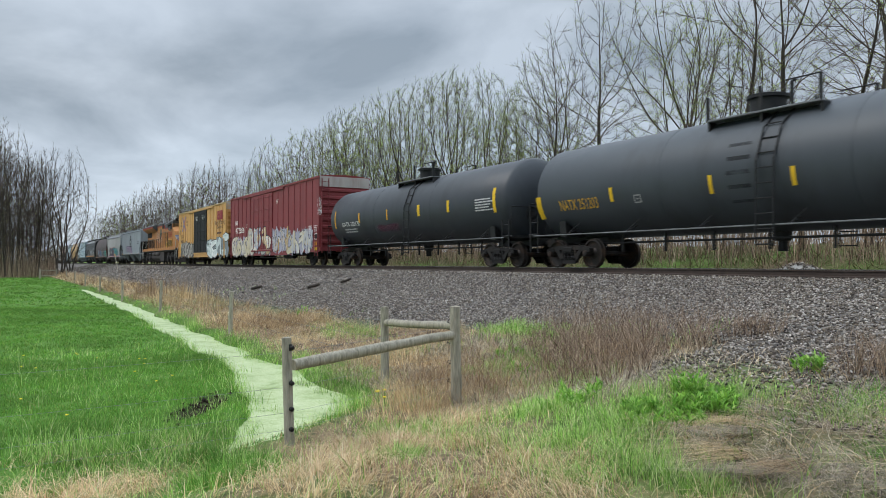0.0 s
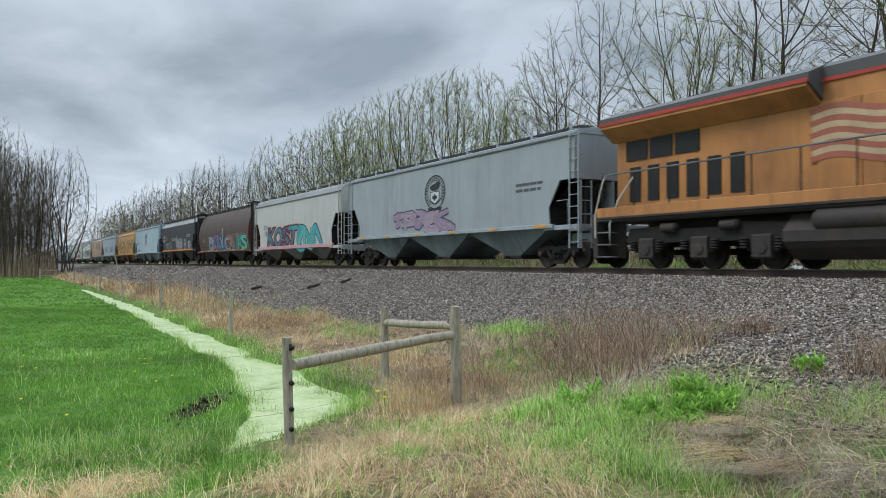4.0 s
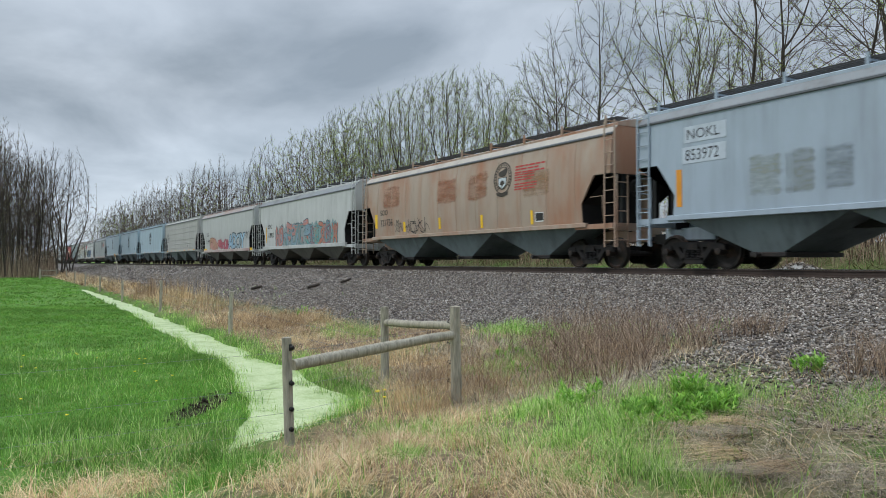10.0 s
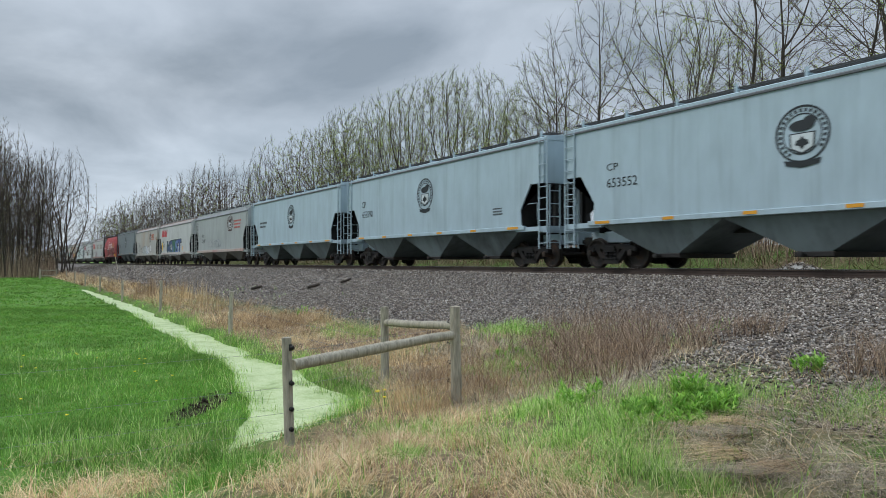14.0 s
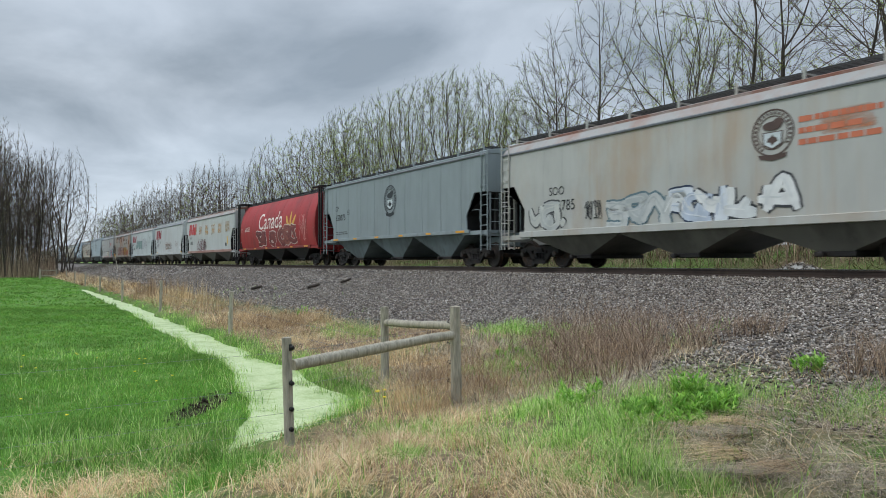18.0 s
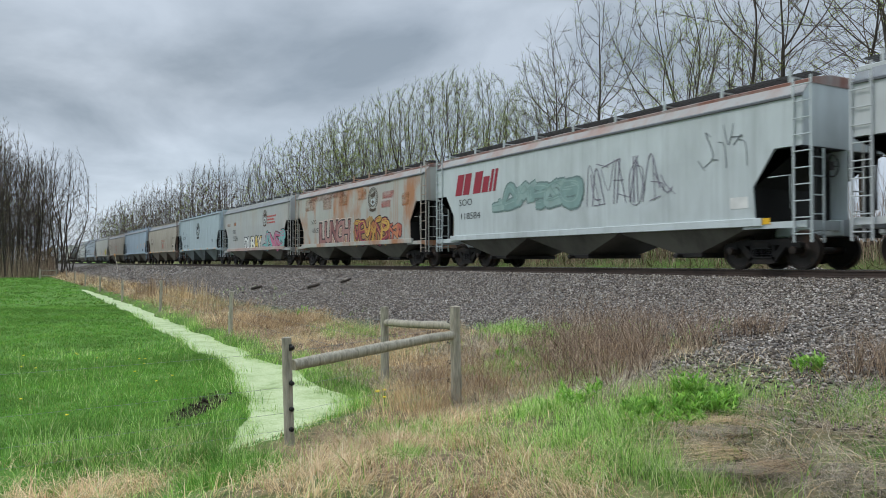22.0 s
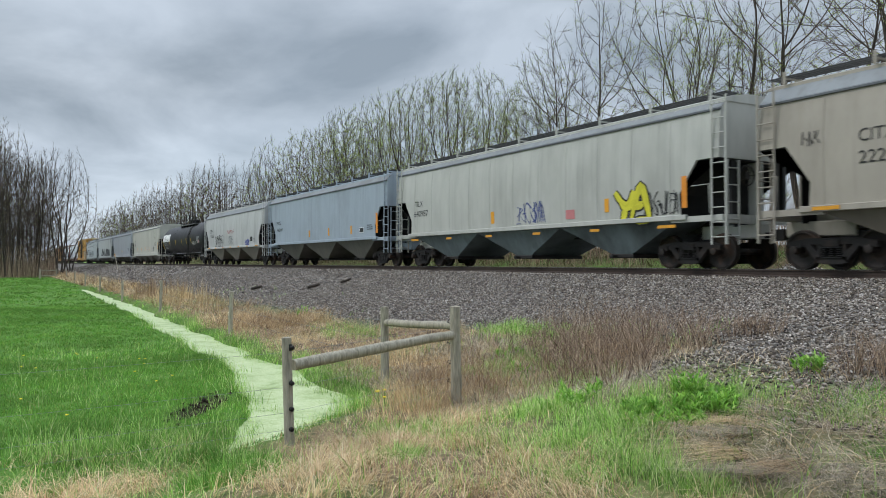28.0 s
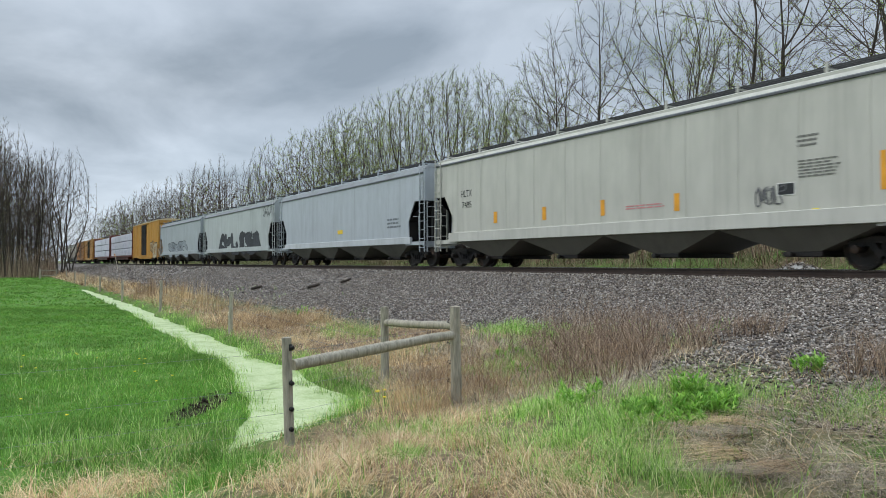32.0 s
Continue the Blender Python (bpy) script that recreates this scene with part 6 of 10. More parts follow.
# ---- the cars in their order, with the couplings' places at 0 s ----
ENDS = [-3.4, -21.8, -40.3, -60.8, -80.6, -102.6, -121.6, -138.4, -156.1, -174.3, -192.8, -211.1, -229.1, -247.9, -265.5, -282.9, -300, -317.6, -335.1, -352.4, -370.7, -388.7, -405.8, -423.1, -440.5, -459.3, -476.6, -494.3, -511.6, -528.8, -546.1, -564.6, -583.9, -603.2, -622.2, -641.2, -659.6, -680.1, -701.2, -721.5, -742.5, -763.4, -783.8, -808.4, -833, -850.6, -868.1, -886.1, -904.1]


def place(i, car_maker, *a, **k):
    L = ENDS[i] - ENDS[i + 1]
    car = car_maker(L, *a, **k)
    CARS.append((car, (ENDS[i] + ENDS[i + 1]) / 2))
    SIDES[i] = (car, car_half[car])
    return car


def reflectors(i, z, n=6):
    """Yellow reflective strips along a car's side sill."""
    L = ENDS[i] - ENDS[i + 1]
    e = L / 2 - 2.3
    for k in range(n):
        x = -e + 2 * e * k / (n - 1)
        w = 0.32 if k in (0, n - 1) else 0.2
        part("reflector", cached(("refl", w), lambda: Shape().box(-w, w, -0.004, 0.004, -0.04, 0.04)), M_YELLOW, SIDES[i][0], at=pose(x, -1.618, z))


TANK_A, TANK_B, TANK_C = [surface("tank_paint_" + h, srgb(h), rough=0.5, grain=0.08, grain_scale=1.5, stain=srgb("1d1e20"), stain_amount=0.5, stain_scale=0.6, stretch=(1, 1, 0.4), spec=0.4) for h in ("3c4146", "363a3f", "232427")]
LTBLUE, CPGREY = paint("9eb1ba", amount=0.15), paint("808a8c", amount=0.2)
WHITE, GREYW = paint("b4b6b3", amount=0.3), paint("a4a7a5", rust="6a5a4c", amount=0.35)
TAN = paint("a19a8e", rust="5a5044", amount=0.4, lo=0.45)
RUSTROOF = paint("8f8580", rust="7a4c3c", amount=0.9, lo=0.42, hi=0.58, scale=0.9)
DARKBAY = paint("6a6860", rust="262523", amount=0.7, lo=0.42)
RUSTLIP = paint("8e8d8a", rust="8a5c48", amount=0.6, lo=0.46, hi=0.66, scale=0.8)

place(0, tank_car, TANK_A, "dark grey tank car with yellow marks and a top walkway", platform=False, ladder_x=0.7, drum_x=-0.4, walk=(-1.4, 1.8))
place(1, tank_car, TANK_B, "dark grey tank car with a low manway and yellow marks", platform=False, ladder_x=0.85, drum_x=0.1, walk=(-1.0, 2.3))
place(2, box_car, paint("82393b", rust="552629", amount=0.45), "red ribbed high boxcar with pale graffiti along its foot", ribs=9, door_at=-1.2, door_w=4.6, top=5.0, roofm=paint("8a3a3a"), endm=paint("b0a8a2", rust="7a5a50", amount=0.4))
place(3, box_car, paint("cc9e60", rust="8a6840", amount=0.4), "yellow ribbed boxcar with black doors and grey graffiti", door=M_BLACK, door_at=0.3, door_w=4.8, ribs=9, top=4.95, roofm=paint("c4a878"), endm=paint("b4aa9c", rust="8a7458", amount=0.4))
place(4, locomotive, "yellow and grey diesel locomotive with red numbers and stripes")
place(5, hopper, paint("939b9f", amount=0.15), label="grey-blue covered hopper car with a round black badge")
place(6, hopper, paint("b3b4b0", amount=0.2), label="white covered hopper car with pink and teal graffiti", sill=1.02, lip=0.34, sill_h=0.2, sill_mat=paint("b58a90", rust="d0c0b0"), bay_mat=DARKBAY)
place(7, hopper, paint("4c3f3a", rust="302826", amount=0.5), label="brown round-sided covered hopper car with bright graffiti", bulge=0.42, sill=1.05, round_end=True, sill_mat=paint("7a5a50"), endm=paint("5f3428"), hole=paint("6a3426"), bay_mat=M_BLACK, roofm=M_STEEL, cut=1.5)
place(8, hopper, paint("33353a", rust="26282a", amount=0.4), label="black covered hopper car with an orange sill and white tags", sill=1.32, lip=0.45, roofm=paint("8a8c8c", amount=0.4), lipm=paint("8a8c8c", amount=0.4), sill_mat=paint("c07a34", rust="a05a4a"), bay_mat=M_BLACK, bulge=0.12)
place(9, hopper, LTBLUE, label="light blue covered hopper car with a round black badge")
# bay brown is the car's yellow with dirt and underside shade mixed in
place(10, hopper, paint("c2995e", rust="94724a", amount=0.35), label="yellow covered hopper car covered in outlined graffiti", sill=1.22, bay_mat=paint("6e5230", rust="33281a", amount=0.8, lo=0.4), bulge=0.14, lip=0.34, lipm=paint("b58a5a"))
place(11, hopper, paint("9aa7b2", amount=0.15), label="pale blue-grey covered hopper car with buffed grey graffiti", sill=1.28, lip=0.3)
place(12, hopper, paint("a09080", rust="9a6444", amount=0.75, lo=0.45, hi=0.62, scale=0.35), label="rust-streaked tan covered hopper car with a round badge", sill=1.24, ribs="v", bulge=0.12, lip=0.3, lipm=paint("a8a096", amount=0.4))
place(13, hopper, WHITE, label="white covered hopper car with a band of mottled graffiti", sill=1.02, lip=0.34, sill_h=0.2, bay_mat=DARKBAY)
place(14, hopper, paint("adafac", amount=0.15), label="light grey covered hopper car with pastel graffiti", sill=1.02, lip=0.34, sill_h=0.2, roofm=RUSTROOF, lipm=RUSTLIP, sill_mat=paint("b0a6a0", rust="8a4a50", amount=0.7), bay_mat=DARKBAY)
place(15, hopper, paint("a5a5a0", amount=0.12), label="grey covered hopper car with long horizontal ribs", ribs="h", sill=1.24, lip=0.2)
for i in (16, 17, 18):
    place(i, hopper, LTBLUE, label="light blue covered hopper car with a round black badge")
place(19, hopper, paint("9aa09f", amount=0.2), label="grey covered hopper car with faint grey graffiti", sill=1.02, lip=0.34, sill_h=0.2, sill_mat=paint("a89a92", rust="a04a44", amount=0.6), bay_mat=DARKBAY)
place(20, hopper, paint("b4b7b5", amount=0.25), label="off-white covered hopper car with green and blue graffiti", sill=1.02, lip=0.34, sill_h=0.2, roofm=RUSTROOF, lipm=RUSTLIP, bay_mat=DARKBAY, sill_mat=paint("b4b0aa", rust="8a3a3c", amount=0.7))
place(21, hopper, paint("a6a7a2", rust="a08058", amount=0.5), label="weathered grey covered hopper car with pale graffiti", sill=1.02, lip=0.34, sill_h=0.2, roofm=RUSTROOF, lipm=RUSTLIP, bay_mat=DARKBAY)
place(22, hopper, CPGREY, label="dark grey seamed covered hopper car with a round badge", ribs="v")
place(23, hopper, paint("9c2f31", rust="4c2622", amount=0.7, lo=0.46), name="grain_hopper", label="red round-sided grain hopper car with white lettering", bulge=0.42, sill=1.05, round_end=True, ribs="v", sill_mat=paint("7a2a2a"), bay_mat=M_BLACK, roofm=M_BLACK, endm=paint("8a2a2a"), hole=paint("7a2426"))
place(24, hopper, paint("b0b4b2", rust="8a7a64", amount=0.35), label="grey covered hopper car with rusty square patches", sill=1.02, lip=0.34, sill_h=0.2, roofm=RUSTROOF, lipm=RUSTLIP, bay_mat=DARKBAY, sill_mat=paint("9a7a70", rust="7a3a34", amount=0.7))
place(25, hopper, paint("b4b8b8", rust="8a7c6c", amount=0.3), label="off-white covered hopper car with a dirty lower side", sill=1.02, lip=0.34, sill_h=0.2, bay_mat=DARKBAY)
place(26, hopper, paint("b6bebe", amount=0.2), label="pale grey-green covered hopper car with an animal-shaped graffiti", sill=1.02, lip=0.34, sill_h=0.2, roofm=RUSTROOF, lipm=RUSTLIP, bay_mat=DARKBAY)
place(27, hopper, paint("a3a49d", rust="a06a42", amount=0.9, lo=0.5, hi=0.62, scale=0.5), label="heavily rusted grey covered hopper car with graffiti", sill=1.02, lip=0.34, sill_h=0.2, roofm=RUSTROOF, lipm=RUSTLIP, bay_mat=DARKBAY)
place(28, hopper, paint("a2a5a4", rust="a08a70", amount=0.3), label="grey covered hopper car with white, yellow and pink graffiti", sill=1.02, lip=0.34, sill_h=0.2, bay_mat=DARKBAY, sill_mat=paint("a89a92", rust="a04a44", amount=0.6))
place(29, hopper, paint("a0aeb4", amount=0.15), label="light blue-grey seamed covered hopper car with a round badge", ribs="v")
place(30, hopper, TAN, label="dirty tan covered hopper car with red stencils", ribs="v", sill=1.28, lip=0.42, bulge=0.12, endm=paint("6a5448"), bay_mat=paint("6e675c", amount=0.5))
place(31, hopper, paint("97a7b4", amount=0.15), label="light blue covered hopper car with orange marks", sill=1.28, lip=0.3, bay_mat=DARKBAY)
place(32, hopper, TAN, label="dirty tan covered hopper car with yellow sill marks", ribs="v", sill=1.28, lip=0.42, bulge=0.12, bay_mat=paint("6e675c", amount=0.5))
place(33, hopper, paint("b1b1aa", amount=0.2), label="cream seamed covered hopper car with a yellow graffiti", ribs="v", sill=1.28, lip=0.25, bulge=0.08)
place(34, hopper, paint("95a0aa", amount=0.25), label="blue-grey covered hopper car with orange marks", sill=1.28, lip=0.3, bay_mat=DARKBAY)
place(35, hopper, paint("b2b3b1", amount=0.25), label="white covered hopper car with black and blue tags", sill=1.28, lip=0.42, bulge=0.1, bay_mat=paint("7a746a", amount=0.5))
place(36, tank_car, TANK_C, "long black pressure tank car with white lettering", platform=True, ladder_x=4.0, drum_x=-0.45, walk=(-1.75, 4.85))
place(37, hopper, paint("b5b4aa", amount=0.15), label="long cream covered hopper car with four bays", bays=4, ribs="v", sill=0.98, sill_h=0.36, lip=0.2, sill_mat=paint("b8b7ae", amount=0.25), bay_mat=paint("6a665e", amount=0.5))
place(38, hopper, paint("a7adb2", amount=0.15), label="long pale blue-grey covered hopper car", bays=4, sill=0.98, sill_h=0.3, lip=0.3, sill_mat=paint("b4b8ba", amount=0.2), bay_mat=DARKBAY)
place(39, hopper, paint("aab0ae", amount=0.2), label="long pale covered hopper car with black graffiti", bays=4, sill=0.98, sill_h=0.3, lip=0.3, bay_mat=DARKBAY)
place(40, hopper, paint("9fa6a8", amount=0.2), label="long grey covered hopper car with dark graffiti", bays=4, sill=0.98, sill_h=0.3, lip=0.3, bay_mat=DARKBAY)
place(41, box_car, paint("b8893f", rust="7a5a34", amount=0.4), "yellow boxcar with a dark door and graffiti", door=M_BLACK, door_at=-0.5, door_w=3.4, ribs=8, top=4.98, roofm=paint("c2b088"))
for i in (42, 43):
    CARS.append((centre_beam(ENDS[i] - ENDS[i + 1], "centre-beam flatcar stacked with white-wrapped lumber"), (ENDS[i] + ENDS[i + 1]) / 2))
place(44, box_car, paint("a87a3a", rust="6a4a2c", amount=0.5), "weathered yellow boxcar with a dark open-looking door", door=M_BLACK, door_at=0.4, door_w=3.2, ribs=7, top=4.6)
place(45, box_car, paint("9a6a38", rust="5a3c28", amount=0.6), "brownish yellow boxcar with ribbed sides", door=paint("6a4a2c"), door_at=0.4, door_w=3.2, ribs=7, top=4.6)
place(46, hopper, paint("8f8478", rust="5a4a3c", amount=0.5), label="dusty tan covered hopper car", sill=1.2, lip=0.3)
place(47, hopper, paint("a09a90", rust="5a4a3c", amount=0.4), label="dusty pale covered hopper car", sill=1.2, lip=0.3)
for i in (5, 9, 16, 17, 18, 22, 29):
    reflectors(i, 1.36, 6)
for i in (15, 30, 32, 35):
    reflectors(i, 1.35, 7)
for i in (7, 23, 33):
    reflectors(i, 1.13, 6)

# painted marks, car by car: car, x0, z0, x1, z1 in the car's own metres
letters(0, -7.08, 1.82, -5.27, 2.15, "NATX 251203", "c89a2c")
patch(0, -4.71, 1.96, -4.57, 2.37, "d9b020")
patch(0, -1.04, 1.91, -0.92, 2.38, "d9b020")
patch(0, 1.32, 1.92, 1.44, 2.36, "d9b020")
patch(0, -8.26, 1.61, -8.01, 2.33, "d9b020")
frame_mark(0, -3.73, 1.86, -3.46, 2.09, "9a9a98")
smear(0, -0.57, 1.06, 0.32, 3.67, "15171a", 31)
letters(1, -6.7, 2.02, -4.51, 2.24, "GATX 220178", "d8d8d4")
patch(1, -4.53, 2.15, -4.4, 2.63, "d9a020")
patch(1, -1.33, 2.15, -1.22, 2.62, "d9a020")
patch(1, -7.67, 1.97, -7.55, 2.89, "d9a020")
bars(1, -6.47, 1.68, -4.65, 1.93, "a8a8a6", 2)
patch(1, 1.72, 2.15, 1.93, 2.63, "d9b020")
patch(1, 4.24, 2.18, 4.42, 2.65, "d9b020")
patch(1, 7.56, 1.99, 7.74, 2.89, "d9b020")
bars(1, 6.36, 2.07, 7.6, 2.57, "b8b8b6", 5)
smear(1, -3.16, 1.62, 0.42, 1.96, "6a3048", 5)
letters(2, -8.02, 2.96, -7.4, 3.28, "NS", "e6e4dc")
letters(2, -7.98, 2.33, -5.59, 2.76, "472806", "e6e4dc")
frame_mark(2, -5.11, 2.7, -4.84, 2.97, "e6d8d0")
graffiti(2, -8.74, 0.71, -3.19, 2.07, ("cfc8ba","bdb6aa","c6b998"), "5c5a58", 7, 21, "a3a0ae")
graffiti(2, -4.44, 0.83, 0.65, 2.61, ("c9c2b4","b4b0ac","bca67e"), "4a4a4c", 5, 22, "a3a2b0")
graffiti(2, 0.79, 0.81, 4.12, 2.43, ("c8c3b8","b2b2b8","b8965e"), "4c4c50", 5, 23, "a4a3b2")
graffiti(2, 4.13, 0.71, 8.42, 2.15, ("ccc7b8","c0b392","b2b2b6"), "55555a", 6, 24, "a09fae")
bars(2, 1.81, 3.96, 2.29, 4.24, "d8d0c8", 3)
scrawl(2, -1.27, 3.04, -0.44, 3.65, "d8d0d0", 5, 3)
scrawl(2, 9.34, 2.82, 10.02, 3.83, "d6d2d2", 7, 4)
patch(2, 8.83, 1.46, 9.3, 1.83, "dcdcd8")
patch(2, 8.86, 1.51, 9.28, 1.78, "26282a")
patch(2, 8.83, 1.12, 9.27, 1.35, "c07a2a")
patch(2, 8.83, 0.86, 9.31, 1.03, "d9b020")
bars(2, 7.85, 1.81, 8.41, 2.31, "d0c8c4", 5)
bars(2, 8.77, 1.91, 9.32, 2.3, "d0c8c4", 4)
blocks(3, 6.47, 3.66, 8.22, 4.39, "8a2a30", 3, 0.0)
letters(3, 5.69, 3.17, 9.02, 3.63, "Railcar Pooling", "4a2c22")
letters(3, 6.5, 2.85, 8.22, 3.22, "Experts", "4a2c22")
bars(3, 6.43, 2.45, 8.12, 2.72, "4a2c22", 1)
letters(3, -8.28, 3.92, -7.6, 4.15, "next", "4a2c22")
letters(3, -8.24, 3.65, -7.65, 3.9, "load", "4a2c22")
letters(3, -5.53, 3.88, -5, 4.1, "any", "4a2c22")
letters(3, -5.53, 3.65, -4.87, 3.9, "road", "4a2c22")
crossing(3, -7.27, 3.19, -5.85, 4.54, "6c7896", "ad7068")
letters(3, -8.2, 2.52, -6.78, 2.82, "TBOX", "4a3020")
letters(3, -8.14, 2.1, -6.9, 2.37, "660843", "4a3020")
graffiti(3, -8.03, 0.71, -5.22, 2.11, ("8e8a84","b7b2a8","6f6c6a"), "26262a", 4, 31, "55524e")
graffiti(3, -5.38, 0.64, -2.27, 2.02, ("9a968e","bcb8ae","5c5a5a"), "1e1e22", 5, 32, "6a6660")
scrawl(3, -9.07, 2.91, -7.92, 3.38, "2a2a2c", 7, 33)
graffiti(3, 2.94, 0.7, 9.72, 2.23, ("c9d2cf","aebab8","e0e4e0"), "202428", 4, 34, "7c8486")
patch(3, -8.25, 1.1, -8.08, 1.96, "d9b020")
patch(3, -5.94, 1.02, -5.76, 1.79, "d9b020")
patch(3, -2.6, 1.01, -2.46, 1.61, "d9b020")
emblem(5, -0.82, 2.23, 0.92, 3.76, "24282c")
graffiti(5, -3.86, 1.48, 1.31, 2.34, ("8a7a90","9a8a98"), "4a4458", 5, 41)
bars(5, 5.79, 2.53, 7.65, 2.92, "4a4e52", 2)
letters(6, -5.62, 2.37, -4.82, 2.64, "SOO", "26282a")
letters(6, -5.65, 1.88, -4.41, 2.22, "119053", "26282a")
sprayed(6, -4.6, 1.2, 0.9, 2.4, "KOST", ("4e2a44", "3f7f8a", "5c2c48", "3f8f96"), "241a28", 51, "c08a80", 0.25)
graffiti(6, 1.42, 0.94, 4.98, 2.21, ("3f8f96","57a8a8","4a9a94"), "16262e", 3, 52)
smear(6, -6.74, 0.99, 1.41, 1.26, "b2737c", 53)
patch(6, -6.74, 1.02, -5.57, 1.22, "d9a820")
patch(6, -3.25, 1.04, -2.67, 1.2, "d9a820")
patch(6, -0.98, 1.05, -0.44, 1.22, "d9a820")
patch(6, 1.8, 1.03, 2.35, 1.2, "d9a820")
graffiti(7, -4.14, 1.2, 0.58, 2.37, ("4a4a86","7e9aa8","8a4a50","3a7a9a"), "16161c", 5, 61, "2c4a7a")
sprayed(7, 1.1, 1.12, 7.2, 2.2, "CRUMS", ("4f93b4", "c07a48", "54627c", "3fa08c", "4ab09a"), "16181c", 62, "b07a74")
smear(7, -7.85, 1.08, -3.94, 1.61, "8a6a68", 64)
smear(7, 2.6, 0.97, 7.33, 1.28, "3f9a86", 65)
bars(7, -6.36, 1.93, -5.79, 2.2, "a89a8a", 2)
ladder_mark(7, 0.27, 2.34, 0.59, 2.85, "c8c8c4")
letters(8, -7.08, 2.71, -6.08, 3.02, "COER", "d0d0cc")
letters(8, -7.08, 2.3, -5.97, 2.56, "354960", "d0d0cc")
letters(8, -2.39, 2.39, -0.48, 2.65, "DO NOT HAMMER ON CAR", "c0c0bc")
scrawl(8, -5.76, 1.3, -2.31, 2.24, "b8babc", 16, 71)
graffiti(8, -0.19, 1.52, 2.45, 2.61, ("7e8084","8c8e92"), "9a9c9e", 4, 72)
scrawl(8, 2.59, 1.61, 3.32, 2.12, "8a8c90", 7, 73)
scrawl(8, 3.5, 1.44, 4.82, 2.5, "b4b6b8", 15, 74)
scrawl(8, 5.28, 1.48, 6.79, 2.26, "b0b2b6", 22, 75)
bars(8, 4.75, 2.59, 6.48, 2.85, "a8aaac", 2)
frame_mark(8, -5.52, 2.52, -5.24, 2.81, "c8c8c4")
letters(9, -6.9, 2.84, -6.44, 3.12, "CP", "24282a")
letters(9, -6.84, 2.34, -5.65, 2.63, "653594", "24282a")
emblem(9, -0.98, 2.23, 0.37, 3.72, "20262a")
bars(9, -6.29, 1.55, -4.71, 1.8, "4a5054", 2)
bars(9, 3.88, 1.53, 4.32, 1.72, "4a5054", 3)
frame_mark(9, -5.36, 2.58, -5.09, 2.86, "4a5054")
letters(10, -6.92, 2.37, -6.26, 2.64, "DME", "282420")
letters(10, -6.87, 1.89, -5.95, 2.16, "51272", "282420")
smear(10, -8.4, 2.65, -6.09, 4.02, "7a8a74", 87)
smear(10, 5.95, 1.58, 7.7, 3.76, "7c9a92", 88)
patch(11, -6.75, 3.28, -5.4, 3.70, "b2bcc4")
patch(11, -6.8, 2.74, -5.4, 3.17, "b2bcc4")
letters(11, -6.64, 3.36, -5.6, 3.62, "NOKL", "26282c")
letters(11, -6.7, 2.81, -5.62, 3.1, "853972", "26282c")
for x0, x1, h in ((-4.9, -3.7, "9aa096"), (-3.9, -2.9, "8a908c"), (-3.0, -2.0, "7e868a"), (1.1, 1.9, "6c747a"), (1.9, 2.7, "7a8288"), (2.8, 3.6, "6a7278"), (3.6, 4.6, "8c8c82"), (4.6, 5.5, "747c82")):
    smear(11, x0, 1.5, x1, 2.95, h, 91)
patch(11, -7.02, 1.63, -6.83, 2.61, "d9902c")
patch(11, -1.22, 1.54, -1.06, 2.11, "d9902c")
patch(11, 1, 1.6, 1.15, 2.11, "d9902c")
frame_mark(11, -1.15, 3.01, -0.93, 3.29, "40464a")
letters(12, -6.87, 2.35, -6.1, 2.6, "SOO", "2a2624")
letters(12, -6.81, 1.85, -5.62, 2.16, "121736", "2a2624")
emblem(12, 2.67, 2.5, 3.8, 3.74, "3a342c")
bars(12, 3.99, 3.22, 5.78, 3.54, "b03a38", 3)
bars(12, 3.98, 2.97, 5.19, 3.24, "b03a38", 3)
bars(12, 3.98, 2.65, 5.34, 2.92, "b03a38", 3)
scrawl(12, -5.47, 1.56, -4.56, 2.08, "2e2c2c", 6, 101)
scrawl(12, -4.44, 1.44, -2.09, 2.08, "262426", 14, 102)
patch(12, -7.47, 1.77, -7.19, 2.43, "e0b428")
patch(12, -4.56, 1.53, -4.33, 1.97, "e0b428")
patch(12, -1.39, 1.53, -1.21, 2, "e0b428")
patch(12, 1.77, 1.45, 1.93, 1.94, "e0b428")
patch(12, 4.89, 1.45, 5.03, 1.93, "e0b428")
patch(12, 5.15, 1.52, 5.61, 1.84, "d8d8d4")
patch(12, 5.18, 1.56, 5.59, 1.81, "2a2826")
smear(12, -7.04, 2.45, -4.5, 3.87, "9a6242", 103)
smear(12, -1.83, 2.3, 0.37, 3.73, "9a6040", 104)
smear(12, 0.58, 2.25, 2.57, 3.76, "96603f", 105)
smear(12, 4.13, 2.16, 6.27, 3.48, "a07a58", 106)
letters(13, -6.09, 2.38, -5.27, 2.66, "SOO", "26282a")
letters(13, -6.13, 1.81, -4.91, 2.11, "118925", "26282a")
graffiti(13, -4.44, 1.13, 1.66, 2.57, ("6a8a8a","b07a70","7c94a0"), "58646a", 8, 111, "8a9494")
graffiti(13, 1.06, 1.13, 5.98, 2.45, ("5a9a96","b0705a","6a8890","8a6a70"), "4c5c62", 9, 112, "7c9494")
patch(13, -6.56, 1.45, -6.42, 2.49, "d9a020")
letters(14, -6.06, 2.37, -5.21, 2.65, "SOO", "26282a")
letters(14, -6.09, 1.79, -4.81, 2.08, "118989", "26282a")
graffiti(14, -4.67, 1.19, -2.01, 2.15, ("b88a80","a87a6a"), "8a5a50", 3, 121)
